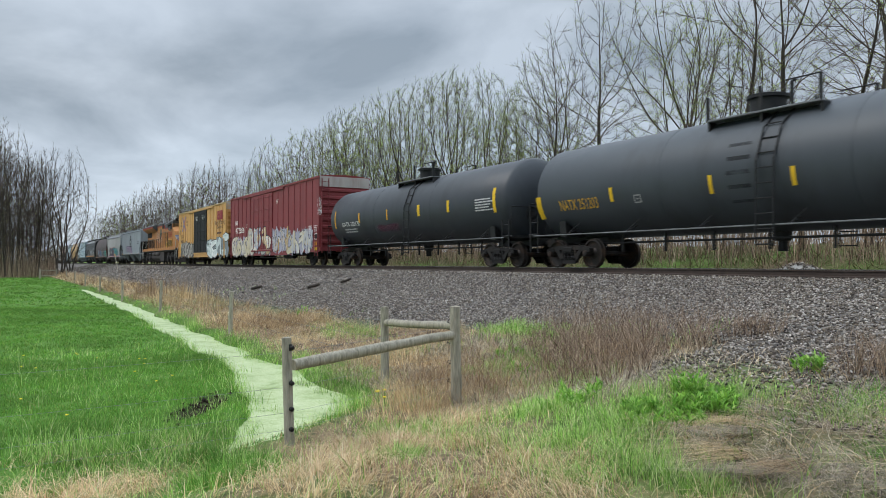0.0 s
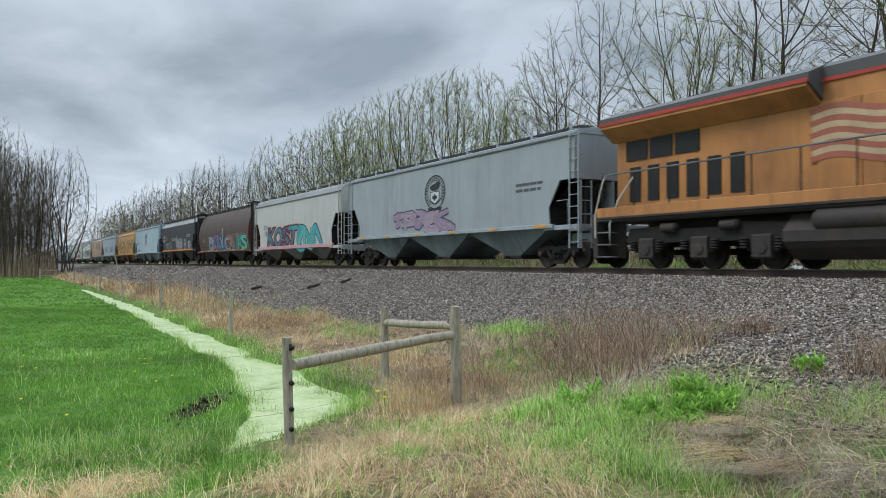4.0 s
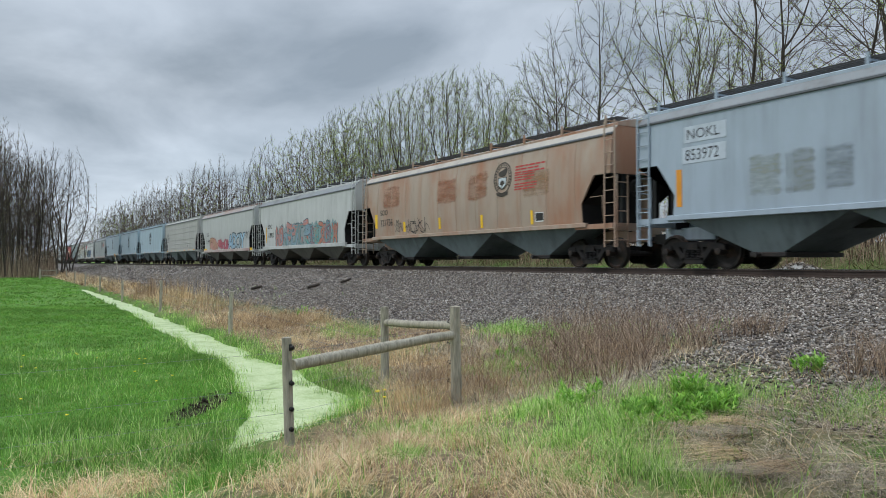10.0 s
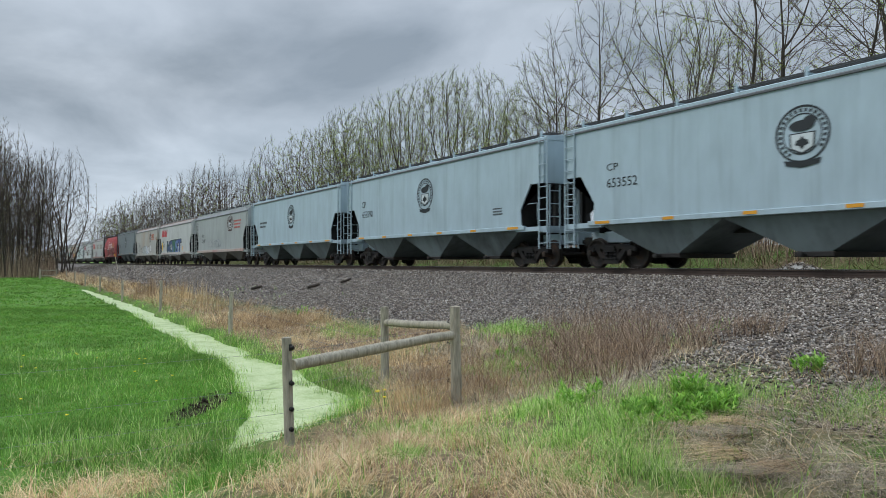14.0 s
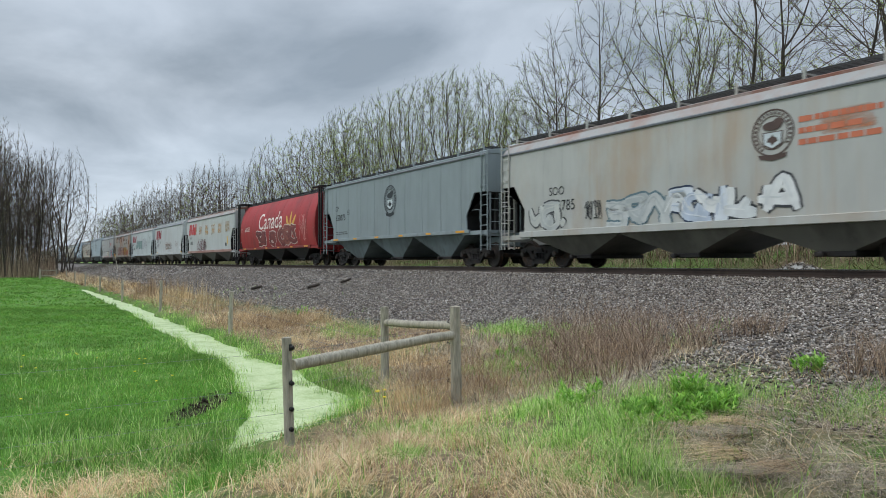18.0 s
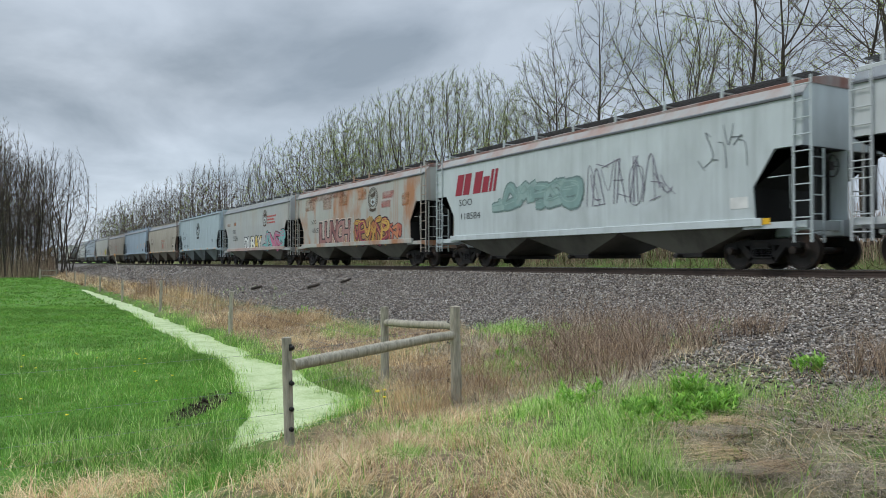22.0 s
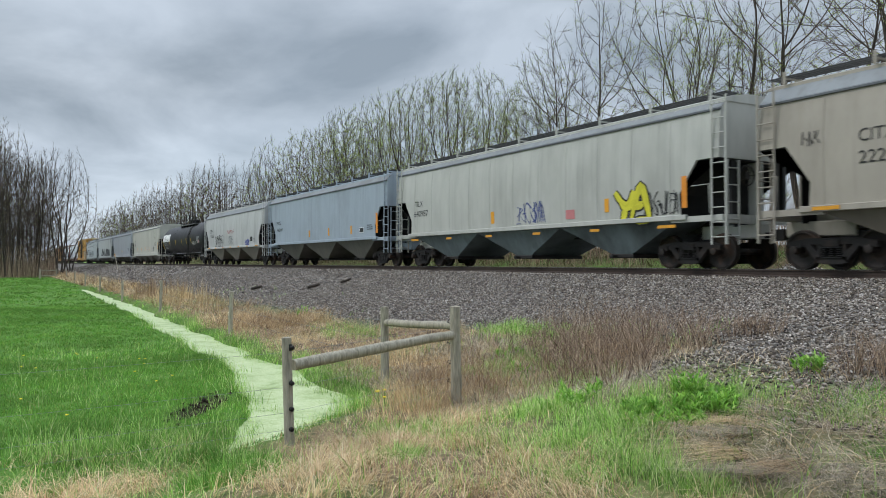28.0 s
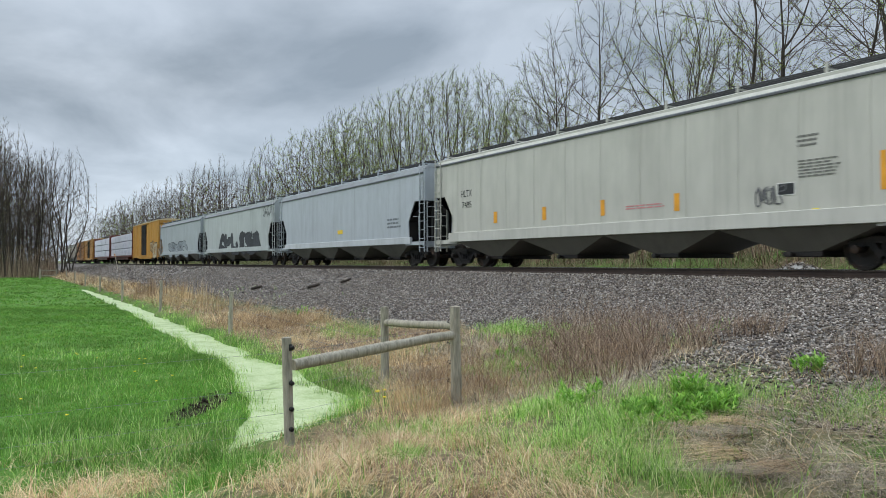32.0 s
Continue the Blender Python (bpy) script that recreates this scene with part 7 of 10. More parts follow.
graffiti(14, -1.96, 1.2, 1.11, 2.04, ("b0606a","a85060"), "7a4048", 6, 122)
sprayed(14, 1.2, 1.22, 5.7, 2.35, "ADOY", ("8fb0c4", "86a6bc", "8c9aa0", "9cbccc"), "22303a", 123)
graffiti(14, -4.71, 1.26, -2.32, 2.2, ("a8846a","b0937a"), "7a5a48", 3, 124)
smear(14, -7.14, 0.99, -0.73, 1.22, "9a6a70", 125)
scrawl(14, 5.95, 1.93, 6.96, 2.41, "2a2c2e", 10, 126)
patch(14, -7.07, 1.07, -6, 1.36, "d9b020")
patch(14, 6.64, 1.05, 7.66, 1.23, "d9b020")
patch(14, 1.19, 1.06, 1.87, 1.25, "d9b020")
letters(15, -6.73, 2.84, -5.8, 3.17, "NKCR", "242628")
letters(15, -6.73, 2.49, -5.55, 2.79, "550013", "242628")
bars(15, -6.63, 2.24, -5.59, 2.35, "50524f", 2)
bars(15, -2.78, 1.73, -2.39, 1.84, "50524f", 3)
bars(15, 3.06, 1.68, 3.48, 1.81, "50524f", 3)
letters(16, -6.32, 2.86, -5.84, 3.07, "CP", "24282a")
letters(16, -6.32, 2.36, -5.07, 2.63, "653552", "24282a")
emblem(16, -0.62, 2.28, 0.76, 3.69, "20262a")
letters(17, -6.45, 2.84, -6.01, 3.14, "CP", "24282a")
letters(17, -6.4, 2.35, -5.21, 2.66, "653590", "24282a")
emblem(17, -0.68, 2.24, 0.71, 3.71, "20262a")
bars(17, 5.17, 1.85, 5.83, 2.15, "4a5054", 3)
emblem(18, -0.37, 2.24, 0.92, 3.7, "20262a")
bars(18, -6.19, 2.46, -4.57, 2.95, "4a5054", 2)
letters(19, -5.8, 2.35, -5.03, 2.63, "SOO", "26282a")
letters(19, -5.81, 1.85, -4.5, 2.18, "122087", "26282a")
graffiti(19, -3.43, 1.55, -1.37, 2.02, ("9a9e9e","a2a6a6"), "848a8c", 4, 131)
graffiti(19, -0.98, 1.42, 0.75, 2.01, ("959a9c","9ea4a4"), "7c8486", 4, 132)
emblem(19, 2.81, 2.58, 4.64, 3.8, "4a3434")
bars(19, 4.88, 2.71, 7.04, 3.45, "b05a50", 3)
scrawl(19, -8.22, 2.42, -7.01, 3.63, "3c4042", 9, 133)
blocks(20, -6.81, 2.91, -3.8, 3.63, "b02a34", 6, 0.25)
letters(20, -6.53, 2.29, -5.63, 2.57, "SOO", "26282a")
letters(20, -6.41, 1.81, -5.14, 2.12, "118335", "26282a")
sprayed(20, -3.7, 1.05, 3.3, 2.42, "MOIST", ("2f5445", "4a5680", "35624e", "5f78a2", "404f82"), "12181c", 141, "c9cfc8", 0.0)
scrawl(20, -4.54, 1.42, -3.51, 2, "2c2e2e", 9, 143)
patch(20, 3.79, 1.34, 4.02, 1.78, "d9a020")
patch(20, -6.78, 1.48, -6.32, 2.32, "d9b020")
letters(21, -5.27, 2.33, -4.51, 2.6, "SOO", "26282a")
letters(21, -5.27, 1.82, -4, 2.16, "122785", "26282a")
graffiti(21, -6.34, 1.26, -4.18, 2.05, ("b4b6b0","a6aaa8"), "4a4c4e", 3, 151)
graffiti(21, -2.59, 1.18, -0.14, 2.01, ("b2b6b4","a2a8a8"), "5a7078", 3, 152)
graffiti(21, -0.13, 1.11, 1.88, 2.11, ("c4cad0","a9b4c2"), "26344a", 3, 153)
scrawl(21, -3.55, 1.5, -2.69, 2.03, "26282a", 10, 154)
emblem(21, 2.53, 2.52, 3.68, 3.73, "4a3a34")
bars(21, 3.78, 2.73, 5.73, 3.5, "b8684a", 3)
smear(21, 4.01, 2.88, 5.82, 3.56, "b8734a", 155)
smear(21, 6.45, 2.71, 7.83, 3.13, "b8834a", 156)
graffiti(21, -0.03, 1.32, 3.78, 2.12, ("c4c8c8","d0d2d0"), "3a3c40", 4, 157)
letters(22, -6.44, 2.87, -6.03, 3.12, "CP", "26282a")
letters(22, -6.39, 2.35, -5.16, 2.67, "650873", "26282a")
emblem(22, -0.52, 2.26, 0.78, 3.71, "2a3034")
frame_mark(22, -4.85, 2.62, -4.59, 2.87, "4a4e50")
bars(22, -6.44, 1.61, -4.83, 1.8, "505456", 2)
letters(23, -3.15, 2.39, 1.91, 3.49, "Canada", "e0d8d0")
wheat(23, 2.56, 2.15, 4.49, 3.31, "c99a4a")
scrawl(23, 4.94, 1.57, 6.42, 3.03, "d8a09a", 10, 161)
graffiti(23, -3.55, 1.32, 0.44, 2.25, ("5c2c2e","7a3a3a"), "cfc6c2", 4, 162)
graffiti(23, 1.37, 1.4, 4.49, 2.4, ("6a3234","8a5048"), "b8a8a0", 3, 163)
letters(23, -7.62, 2.39, -7.18, 2.64, "CP", "d8d0c8")
letters(23, -6.46, 2.35, -5.24, 2.68, "608201", "d8d0c8")
blocks(24, -7.42, 2.69, -4.31, 3.65, "b03038", 6, 0.25)
letters(24, -7.05, 2.32, -6.2, 2.55, "SOO", "26282a")
letters(24, -6.99, 1.79, -5.69, 2.1, "117826", "26282a")
scrawl(24, -4.14, 1.2, -0.37, 2.17, "5a2430", 34, 171, 0.035)
smear(24, -3.58, 2.5, -1.97, 3.53, "c09a68", 172)
smear(24, -1.28, 2.35, 0.51, 3.58, "c09a68", 173)
smear(24, 1.03, 2.33, 2.71, 3.56, "c09a68", 174)
smear(24, 3.24, 2.37, 4.95, 3.56, "c09a68", 175)
smear(24, 5.56, 2.37, 7.53, 3.64, "a88858", 176)
smear(24, -5.85, 2.48, -3.94, 3.53, "c09a68", 178)
patch(24, 6.41, 1.58, 6.63, 2.25, "d9b020")
patch(24, 5.87, 1.48, 6.3, 1.74, "26282a")
blocks(25, -6.69, 2.74, -3.57, 3.68, "8e2434", 6, 0.25)
letters(25, -6.18, 2.39, -5.38, 2.68, "SOO", "26282a")
letters(25, -6.09, 1.87, -4.9, 2.2, "116387", "26282a")
frame_mark(25, -4.18, 2.24, -3.97, 2.52, "505456")
smear(25, -2.37, 1.43, 3.3, 2.27, "8a7c6c", 181)
scrawl(25, -1.87, 1.52, 1.74, 2.27, "8a6a5c", 12, 182)
scrawl(25, 3.95, 1.63, 5.76, 2.31, "7a6456", 9, 183)
patch(25, 6.23, 1.5, 6.65, 1.78, "d8d8d4")
patch(25, -6.47, 1.06, -5.93, 1.26, "d9a820")
patch(25, -3.23, 1.05, -2.74, 1.19, "d9a820")
patch(25, -6.27, 1.09, -5.71, 1.3, "d9a820")
patch(25, 1.9, 1.04, 2.3, 1.23, "d9a820")
patch(25, 6.5, 1.06, 7.09, 1.28, "d9a820")
blocks(26, -6.83, 2.76, -3.82, 3.56, "8e2434", 6, 0.25)
letters(26, -6.53, 2.35, -5.6, 2.6, "SOO", "26282a")
letters(26, -6.41, 1.82, -5.04, 2.07, "118584", "26282a")
graffiti(26, -4.08, 2.06, 0.57, 2.9, ("8aa09c","7a9490"), "687c7a", 6, 191)
scrawl(26, 0.86, 1.87, 4.57, 3.17, "75707c", 22, 192)
scrawl(26, 5.28, 2.49, 7.03, 3.57, "6a7072", 7, 193)
patch(26, 6.29, 1.47, 6.81, 1.75, "d0d0cc")
patch(26, 6.37, 1.06, 7.41, 1.21, "d9a820")
letters(27, -5.39, 2.34, -4.64, 2.57, "SOO", "26282a")
letters(27, -5.33, 1.85, -4.18, 2.1, "110252", "26282a")
sprayed(27, -4.1, 1.2, 0.1, 2.35, "LUNCH", ("8a5f5c", "a07a74", "7c504e"), "2c2024", 201, "c8b4a8")
graffiti(27, 0.72, 1.05, 4.59, 2.3, ("b08a3c","8a3a48","c09a4c","9a5a3a"), "2a1c20", 6, 202, "9a7a4a")
graffiti(27, 4.67, 1.12, 6, 1.98, ("a85a4c","b87a54"), "3a2a30", 3, 203)
emblem(27, 2.39, 2.59, 3.53, 3.77, "4a3e32")
smear(27, 3.7, 3.11, 5.5, 3.5, "b04a40", 204)
smear(27, 3.7, 2.69, 5.09, 3.08, "b04a40", 205)
smear(27, -6.84, 2.97, -4.54, 3.93, "a06a42", 206)
smear(27, -3.94, 2.9, -2.03, 3.87, "a06a42", 207)
smear(27, -1.52, 3, 0.09, 3.81, "a06a42", 208)
smear(27, 0.93, 3.17, 2.44, 3.83, "a87048", 209)
smear(27, -7.57, 3.45, 1.32, 4.31, "8a5a44", 210)
smear(27, 1.33, 3.75, 6.02, 4.34, "8a5244", 212)
smear(27, 5.9, 2.57, 6.83, 3.39, "a87048", 211)
letters(28, -5.26, 2.32, -4.51, 2.65, "SOO", "26282a")
letters(28, -5.25, 1.8, -3.96, 2.15, "123004", "26282a")
sprayed(28, -1.95, 1.05, 2.15, 2.0, "DUBAY", ("d4d6d2", "c8ccca", "d0d2ce", "c9bc72", "cfa53c"), "22283a", 221, None, 0.0)
graffiti(28, 2.29, 1.04, 7.07, 2.22, ("b0607c","6aa8a4","b8708a"), "3a2c38", 5, 223)
emblem(28, 2.4, 2.57, 3.38, 3.72, "5a4a44")
bars(28, 3.43, 2.71, 5.48, 3.33, "b05048", 3)
smear(28, -7.12, 2.94, -5.81, 3.13, "b87a48", 224)
smear(28, -5.13, 2.92, -4.24, 3.21, "b87a48", 225)
letters(29, -6.47, 2.85, -5.94, 3.1, "CP", "24282a")
letters(29, -6.52, 2.34, -5.18, 2.63, "653234", "24282a")
emblem(29, -0.63, 2.27, 0.66, 3.71, "20262a")
bars(29, 5.14, 1.87, 5.78, 2.12, "4a5054", 3)
letters(30, -6.57, 2.66, -5.66, 2.92, "CEFX", "2a2826")
letters(30, -6.57, 2.19, -5.36, 2.45, "351288", "2a2826")
letters(30, -0.07, 2.38, 1.84, 2.63, "DO NOT HAMMER ON CAR", "b04a40")
bars(30, 0.25, 1.68, 1.31, 2.27, "b04a40", 6)
patch(30, 6.11, 1.67, 6.61, 2.04, "d8d4cc")
patch(30, 6.13, 1.71, 6.59, 2, "28261f")
bars(30, 5.93, 2.62, 7.39, 2.81, "5a564e", 2)
frame_mark(30, -4.93, 2.42, -4.64, 2.71, "4a463e")
patch(31, 7.55, 2.02, 7.79, 2.58, "d9982c")
patch(31, 4.61, 2.05, 4.84, 2.5, "d9982c")
patch(31, 1.62, 1.97, 1.88, 2.32, "d9982c")
patch(31, 5.85, 1.62, 6.42, 1.86, "26282a")
bars(31, -7.24, 2.4, -6.32, 2.66, "4a5258", 2)
letters(32, -6.62, 2.69, -5.82, 2.96, "CITX", "2a2826")
letters(32, -6.62, 2.23, -5.44, 2.5, "222017", "2a2826")
letters(32, -0.16, 2.4, 1.71, 2.7, "DO NOT HAMMER ON CAR", "b04a44")
bars(32, 0.22, 1.87, 1.31, 2.25, "b04a44", 6)
frame_mark(32, -5.22, 2.47, -4.95, 2.71, "4a463e")
scrawl(32, -7.95, 2.73, -7.41, 3.07, "302e2c", 6, 231)
letters(33, -7.27, 2.55, -6.56, 2.77, "TILX", "26282a")
letters(33, -7.33, 2.11, -6.11, 2.37, "640987", "26282a")
graffiti(33, 5.28, 1.27, 6.48, 2.29, ("d2cc3a","c6c034"), "1c1c1e", 2, 241)
scrawl(33, 6.36, 1.46, 7.71, 2.1, "232326", 18, 242)
scrawl(33, 0.19, 1.5, 1.97, 2.2, "3a4a8a", 16, 243)
patch(33, 7.7, 1.6, 7.88, 2.43, "d9882c")
patch(33, 4.72, 1.65, 4.91, 2.05, "d9982c")
patch(33, -1.37, 1.58, -1.15, 2.01, "d9982c")
patch(33, 2.91, 1.53, 3.35, 1.82, "c07a7a")
letters(34, -7.34, 2.54, -6.41, 2.77, "MWCX", "26282c")
letters(34, -7.25, 2.12, -6.18, 2.34, "462349", "26282c")
patch(34, 7.73, 1.58, 7.94, 2.53, "d9882c")
patch(34, 4.68, 1.61, 4.85, 2.03, "d9982c")
patch(34, 1.59, 1.63, 1.78, 2.05, "d9982c")
patch(34, -1.43, 1.63, -1.23, 2.02, "d9982c")
patch(34, 5.8, 1.64, 6.32, 1.9, "d4d6d6")
patch(34, 5.84, 1.67, 6.28, 1.87, "2a2c2e")
bars(34, 6.7, 1.74, 7.44, 2.03, "4a5056", 3)
letters(35, -6.63, 2.62, -5.66, 2.9, "SHPX", "26282a")
letters(35, -6.58, 2.23, -5.31, 2.48, "455256", "26282a")
letters(35, -1.05, 2.41, 0.84, 2.67, "DO NOT HAMMER ON CAR", "a04040")
bars(35, -0.68, 1.57, 0.61, 2.21, "787a78", 8)
scrawl(35, -5.12, 1.35, -2.11, 2.34, "1e1f22", 26, 251, 0.03)
scrawl(35, 3.87, 1.29, 5.11, 1.85, "3a4a9a", 20, 252, 0.03)
patch(35, 5.32, 1.69, 5.82, 2.01, "2a2c2c")
bars(35, 6.07, 1.63, 6.59, 1.88, "6a6c6a", 3)
blocks(36, -9.02, 2.35, -5.29, 3.11, "dcdcda", 6, 0.08)
letters(36, -8.38, 1.96, -6.71, 2.31, "PROX 95115", "d0d0ce")
bars(36, -8.23, 1.61, -6.64, 1.88, "a8a8a6", 2)
frame_mark(36, -5.32, 1.97, -5.05, 2.23, "d0d0ce")
patch(36, -9.3, 1.61, -9.06, 2.46, "c9a92a")
patch(36, -5.63, 1.99, -5.46, 2.46, "c9a92a")
patch(36, -2.47, 1.98, -2.29, 2.45, "c9a92a")
patch(36, 0.46, 1.95, 0.62, 2.44, "c9a92a")
patch(36, 2.7, 1.96, 2.87, 2.46, "c9a92a")
patch(36, 4.77, 1.98, 4.93, 2.45, "c9a92a")
letters(36, 5.19, 1.86, 6.8, 2.12, "LIQUEFIED PETROLEUM GAS", "d0d0ce")
letters(36, 5.24, 1.78, 6.13, 1.94, "NON-ODORIZED", "d0d0ce")
bars(36, 7.21, 1.94, 8.31, 2.53, "b8b8b6", 6)
diamond(36, 7.81, 1.92, 8.17, 2.29, "b03040")
letters(37, -7.97, 2.68, -7.19, 2.94, "HLTX", "26282a")
letters(37, -7.89, 2.26, -7.23, 2.5, "7485", "26282a")
bars(37, 1.08, 1.66, 2.86, 1.8, "c08080", 2)
bars(37, 6.56, 2.73, 7.17, 3.04, "6a6a64", 3)
bars(37, 6.58, 2.05, 7.62, 2.47, "6a6a64", 6)
patch(37, 6.03, 1.7, 6.5, 1.99, "d8d8d2")
patch(37, 6.06, 1.72, 6.48, 1.97, "26282a")
scrawl(37, 5.4, 1.52, 6.29, 1.94, "5a5a5c", 14, 261)
patch(37, -5.72, 1.59, -5.5, 2, "d9982c")
patch(37, -2.84, 1.56, -2.63, 2, "d9982c")
patch(37, 0.01, 1.56, 0.2, 2.03, "d9982c")
patch(37, 2.9, 1.53, 3.09, 2, "d9982c")
patch(37, 8.45, 1.65, 8.58, 2.45, "d9982c")
patch(37, 6.89, 1.13, 7.09, 1.36, "e0d020")
patch(38, 0.12, 1.65, 0.82, 1.86, "d9b838")
bars(38, 6.15, 1.7, 7.6, 2.21, "6a7074", 3)
graffiti(39, -4.44, 1, 1.69, 2.44, ("2e3034","3c3e44"), "1c1e22", 3, 271)
graffiti(39, 1.82, 0.97, 6.84, 2.3, ("2e3034","3c3e44"), "1c1e22", 4, 272)
scrawl(39, 7.58, 3.25, 9.58, 3.89, "22262a", 8, 273, 0.05)
graffiti(40, -5.12, 0.9, 3.95, 2.14, ("8c9498","70787c"), "202226", 5, 281)
graffiti(41, 3.94, 0.81, 10.65, 2.43, ("8a7048","b0a48c"), "302a22", 3, 291)
letters(29, -5.97, 1.68, -4.04, 1.83, "LD LMT 225900   102450 KG", "22282c")
letters(29, -5.97, 1.52, -4.04, 1.67, "LT WT    60100    27100 KG", "22282c")
frame_mark(29, -4.78, 2.6, -4.52, 2.9, "22282c")
letters(9, -6.22, 1.67, -4.69, 1.8, "LD LMT 226300   102600 KG", "22282c")
letters(9, -6.22, 1.52, -4.69, 1.64, "LT WT    59700    27100 KG", "22282c")

# the locomotive: number, slogan, flag and shield
SIDES[4] = (SIDES[4][0], lambda z: 1.51)
letters(4, 6.15, 2.82, 8.0, 3.42, "7864", "a03a30")
SIDES[4] = (SIDES[4][0], lambda z: 1.0)
letters(4, 1.7, 2.95, 4.5, 3.15, "BUILDING AMERICA", "5a4028")


def flag():
    """The faded waving flag on the hood doors."""
    ps = []
    wave = lambda x, z: z + 0.1 * math.sin((x + 3.9) * 2.6) - 0.02 * x
    for k in range(9):
        z = 2.42 + 0.135 * k
        end = -0.45 if k < 5 else -2.0
        xs = np.linspace(-3.9 + 0.05 * (k % 2), end, 16)
        ps.append(ribbon([(float(x), float(wave(x, z))) for x in xs], 0.135, k % 2, 0.012))
    ps.append(grid_piece(-2.0, 3.1, -0.75, 3.95, 2, 0.013, 3, 3, 0.2))
    for r in range(4):
        for q in range(5):
            x, z = -1.85 + 0.24 * q + 0.05 * r, 3.2 + 0.19 * r
            ps.append(grid_piece(x, z, x + 0.06, z + 0.05, 1, 0.016, 1, 1))
    stick(4, "flag_decal", ps, [ink("9c5c4a"), ink("b39c7c"), ink("565a54")], "faded waving striped flag decal")
    shield = [grid_piece(4.95, 3.08, 5.65, 3.4, 1, 0.03, 1, 2)] + [grid_piece(4.98 + 0.13 * k, 2.72, 5.05 + 0.13 * k, 3.07, 0, 0.03, 1, 2) for k in range(5)]
    stick(4, "company_shield", shield, [ink("a8605a"), ink("4a5a8a")])


flag()


def line(i, w, *ctrl):
    """One long spray stroke, dark with a blue-grey heart where it is broad."""
    pts = curve_through(ctrl, 6)
    m = len(pts)
    ww = [w * (0.3 + 0.8 * math.sin(math.pi * (k + 0.3) / (m - 0.4))) for k in range(m)]
    ps = [ribbon(pts, ww, 0, 0.010)]
    if w > 0.19:
        ps.append(ribbon(pts[1:-1], [q * 0.55 for q in ww[1:-1]], 1, 0.012))
    stick(i, "graffiti_line", ps, [ink("2b3038"), ink("46586a")], "dark spray-painted graffiti stroke")


def big_outline():
    """The tall outlined letter shapes on the yellow hopper car."""
    line(10, 0.05, (-5.97, 3.84), (-6.78, 3.42), (-7.34, 3), (-7.6, 2.84), (-8.2, 2.81))
    line(10, 0.16, (-5.34, 3.11), (-5.47, 2.57), (-5.73, 2.11))
    line(10, 0.09, (-5.38, 2.8), (-5.34, 2.16), (-5.19, 1.67))
    line(10, 0.26, (-5.05, 3.71), (-4.81, 3.33), (-4.88, 2.36))
    line(10, 0.14, (-4.47, 3.54), (-4.64, 2.95), (-4.84, 2.4))
    line(10, 0.22, (-4.45, 2.98), (-4.38, 2.31), (-4.16, 1.55))
    line(10, 0.12, (-5.21, 1.64), (-4.65, 1.58), (-4.14, 1.52))
    line(10, 0.09, (-3.57, 3.87), (-3.4, 3.03), (-3.35, 2.15), (-3.2, 1.58), (-2.77, 1.24))
    line(10, 0.12, (-3.49, 3.76), (-3.15, 3.97))
    line(10, 0.11, (-2.75, 3.34), (-3.02, 3.1), (-3.12, 2.74), (-2.83, 2.37), (-2.35, 2.2), (-1.93, 2.27), (-1.52, 2.35), (-1.12, 2.33), (-1.03, 2.61), (-1.07, 3.21), (-1.25, 3.62), (-1.42, 3.9))
    line(10, 0.08, (-2.75, 3.34), (-2.4, 3.18), (-2.06, 3.01))
    line(10, 0.24, (-2.16, 3.08), (-1.82, 3.11), (-1.46, 2.9))
    line(10, 0.3, (-2.65, 2.29), (-2.34, 2.14), (-1.96, 2.21))
    line(10, 0.17, (-0.77, 4.04), (-1.08, 3.87), (-1.1, 3.57), (-1.01, 3.13))
    line(10, 0.34, (-1.05, 3.17), (-0.72, 2.96), (-0.2, 2.93))
    line(10, 0.2, (-0.2, 2.94), (-0.33, 2.4), (-0.35, 1.7), (-0.22, 1.19))
    line(10, 0.14, (-0.2, 2.92), (0.32, 2.7), (0.65, 2.46), (0.89, 2.14), (0.68, 1.85))
    line(10, 0.28, (0.74, 2.38), (0.82, 2.15), (0.72, 1.92))
    line(10, 0.2, (-0.93, 2), (-1.04, 1.66), (-1.32, 1.28))
    line(10, 0.12, (-0.93, 2), (-0.8, 1.38))
    line(10, 0.14, (0.66, 1.56), (0.83, 1.24))
    line(10, 0.22, (0.42, 3.45), (0.77, 3.29), (1.23, 3.19))
    line(10, 0.1, (1.12, 3.23), (1.53, 3.07), (1.92, 2.99))
    line(10, 0.1, (1.4, 3.87), (1.33, 3.57), (1.12, 3.44))
    line(10, 0.32, (1.92, 2.96), (2.37, 2.87), (2.58, 2.46))
    line(10, 0.14, (1.92, 2.99), (2.43, 2.99), (2.87, 3.2))
    line(10, 0.12, (2.58, 2.46), (2.67, 1.98), (2.63, 1.6), (2.45, 1.33))
    line(10, 0.28, (3.71, 3.08), (4.07, 3.1), (4.52, 3.24))
    line(10, 0.16, (3.76, 3.1), (3.69, 2.65), (3.75, 2.07), (3.97, 1.45))
    line(10, 0.12, (4.52, 3.24), (4.55, 3.04), (4.28, 2.83), (4.41, 2.51))
    line(10, 0.16, (4.41, 2.54), (4.91, 2.68), (5.36, 2.75), (5.65, 2.85))
    line(10, 0.08, (5.22, 3.92), (5.76, 3.61), (5.82, 3.3), (5.65, 2.85))
    line(10, 0.34, (5.65, 2.83), (5.84, 2.55), (6.12, 2.41))
    line(10, 0.14, (5.7, 2.56), (5.46, 2.36), (5.41, 2.06))
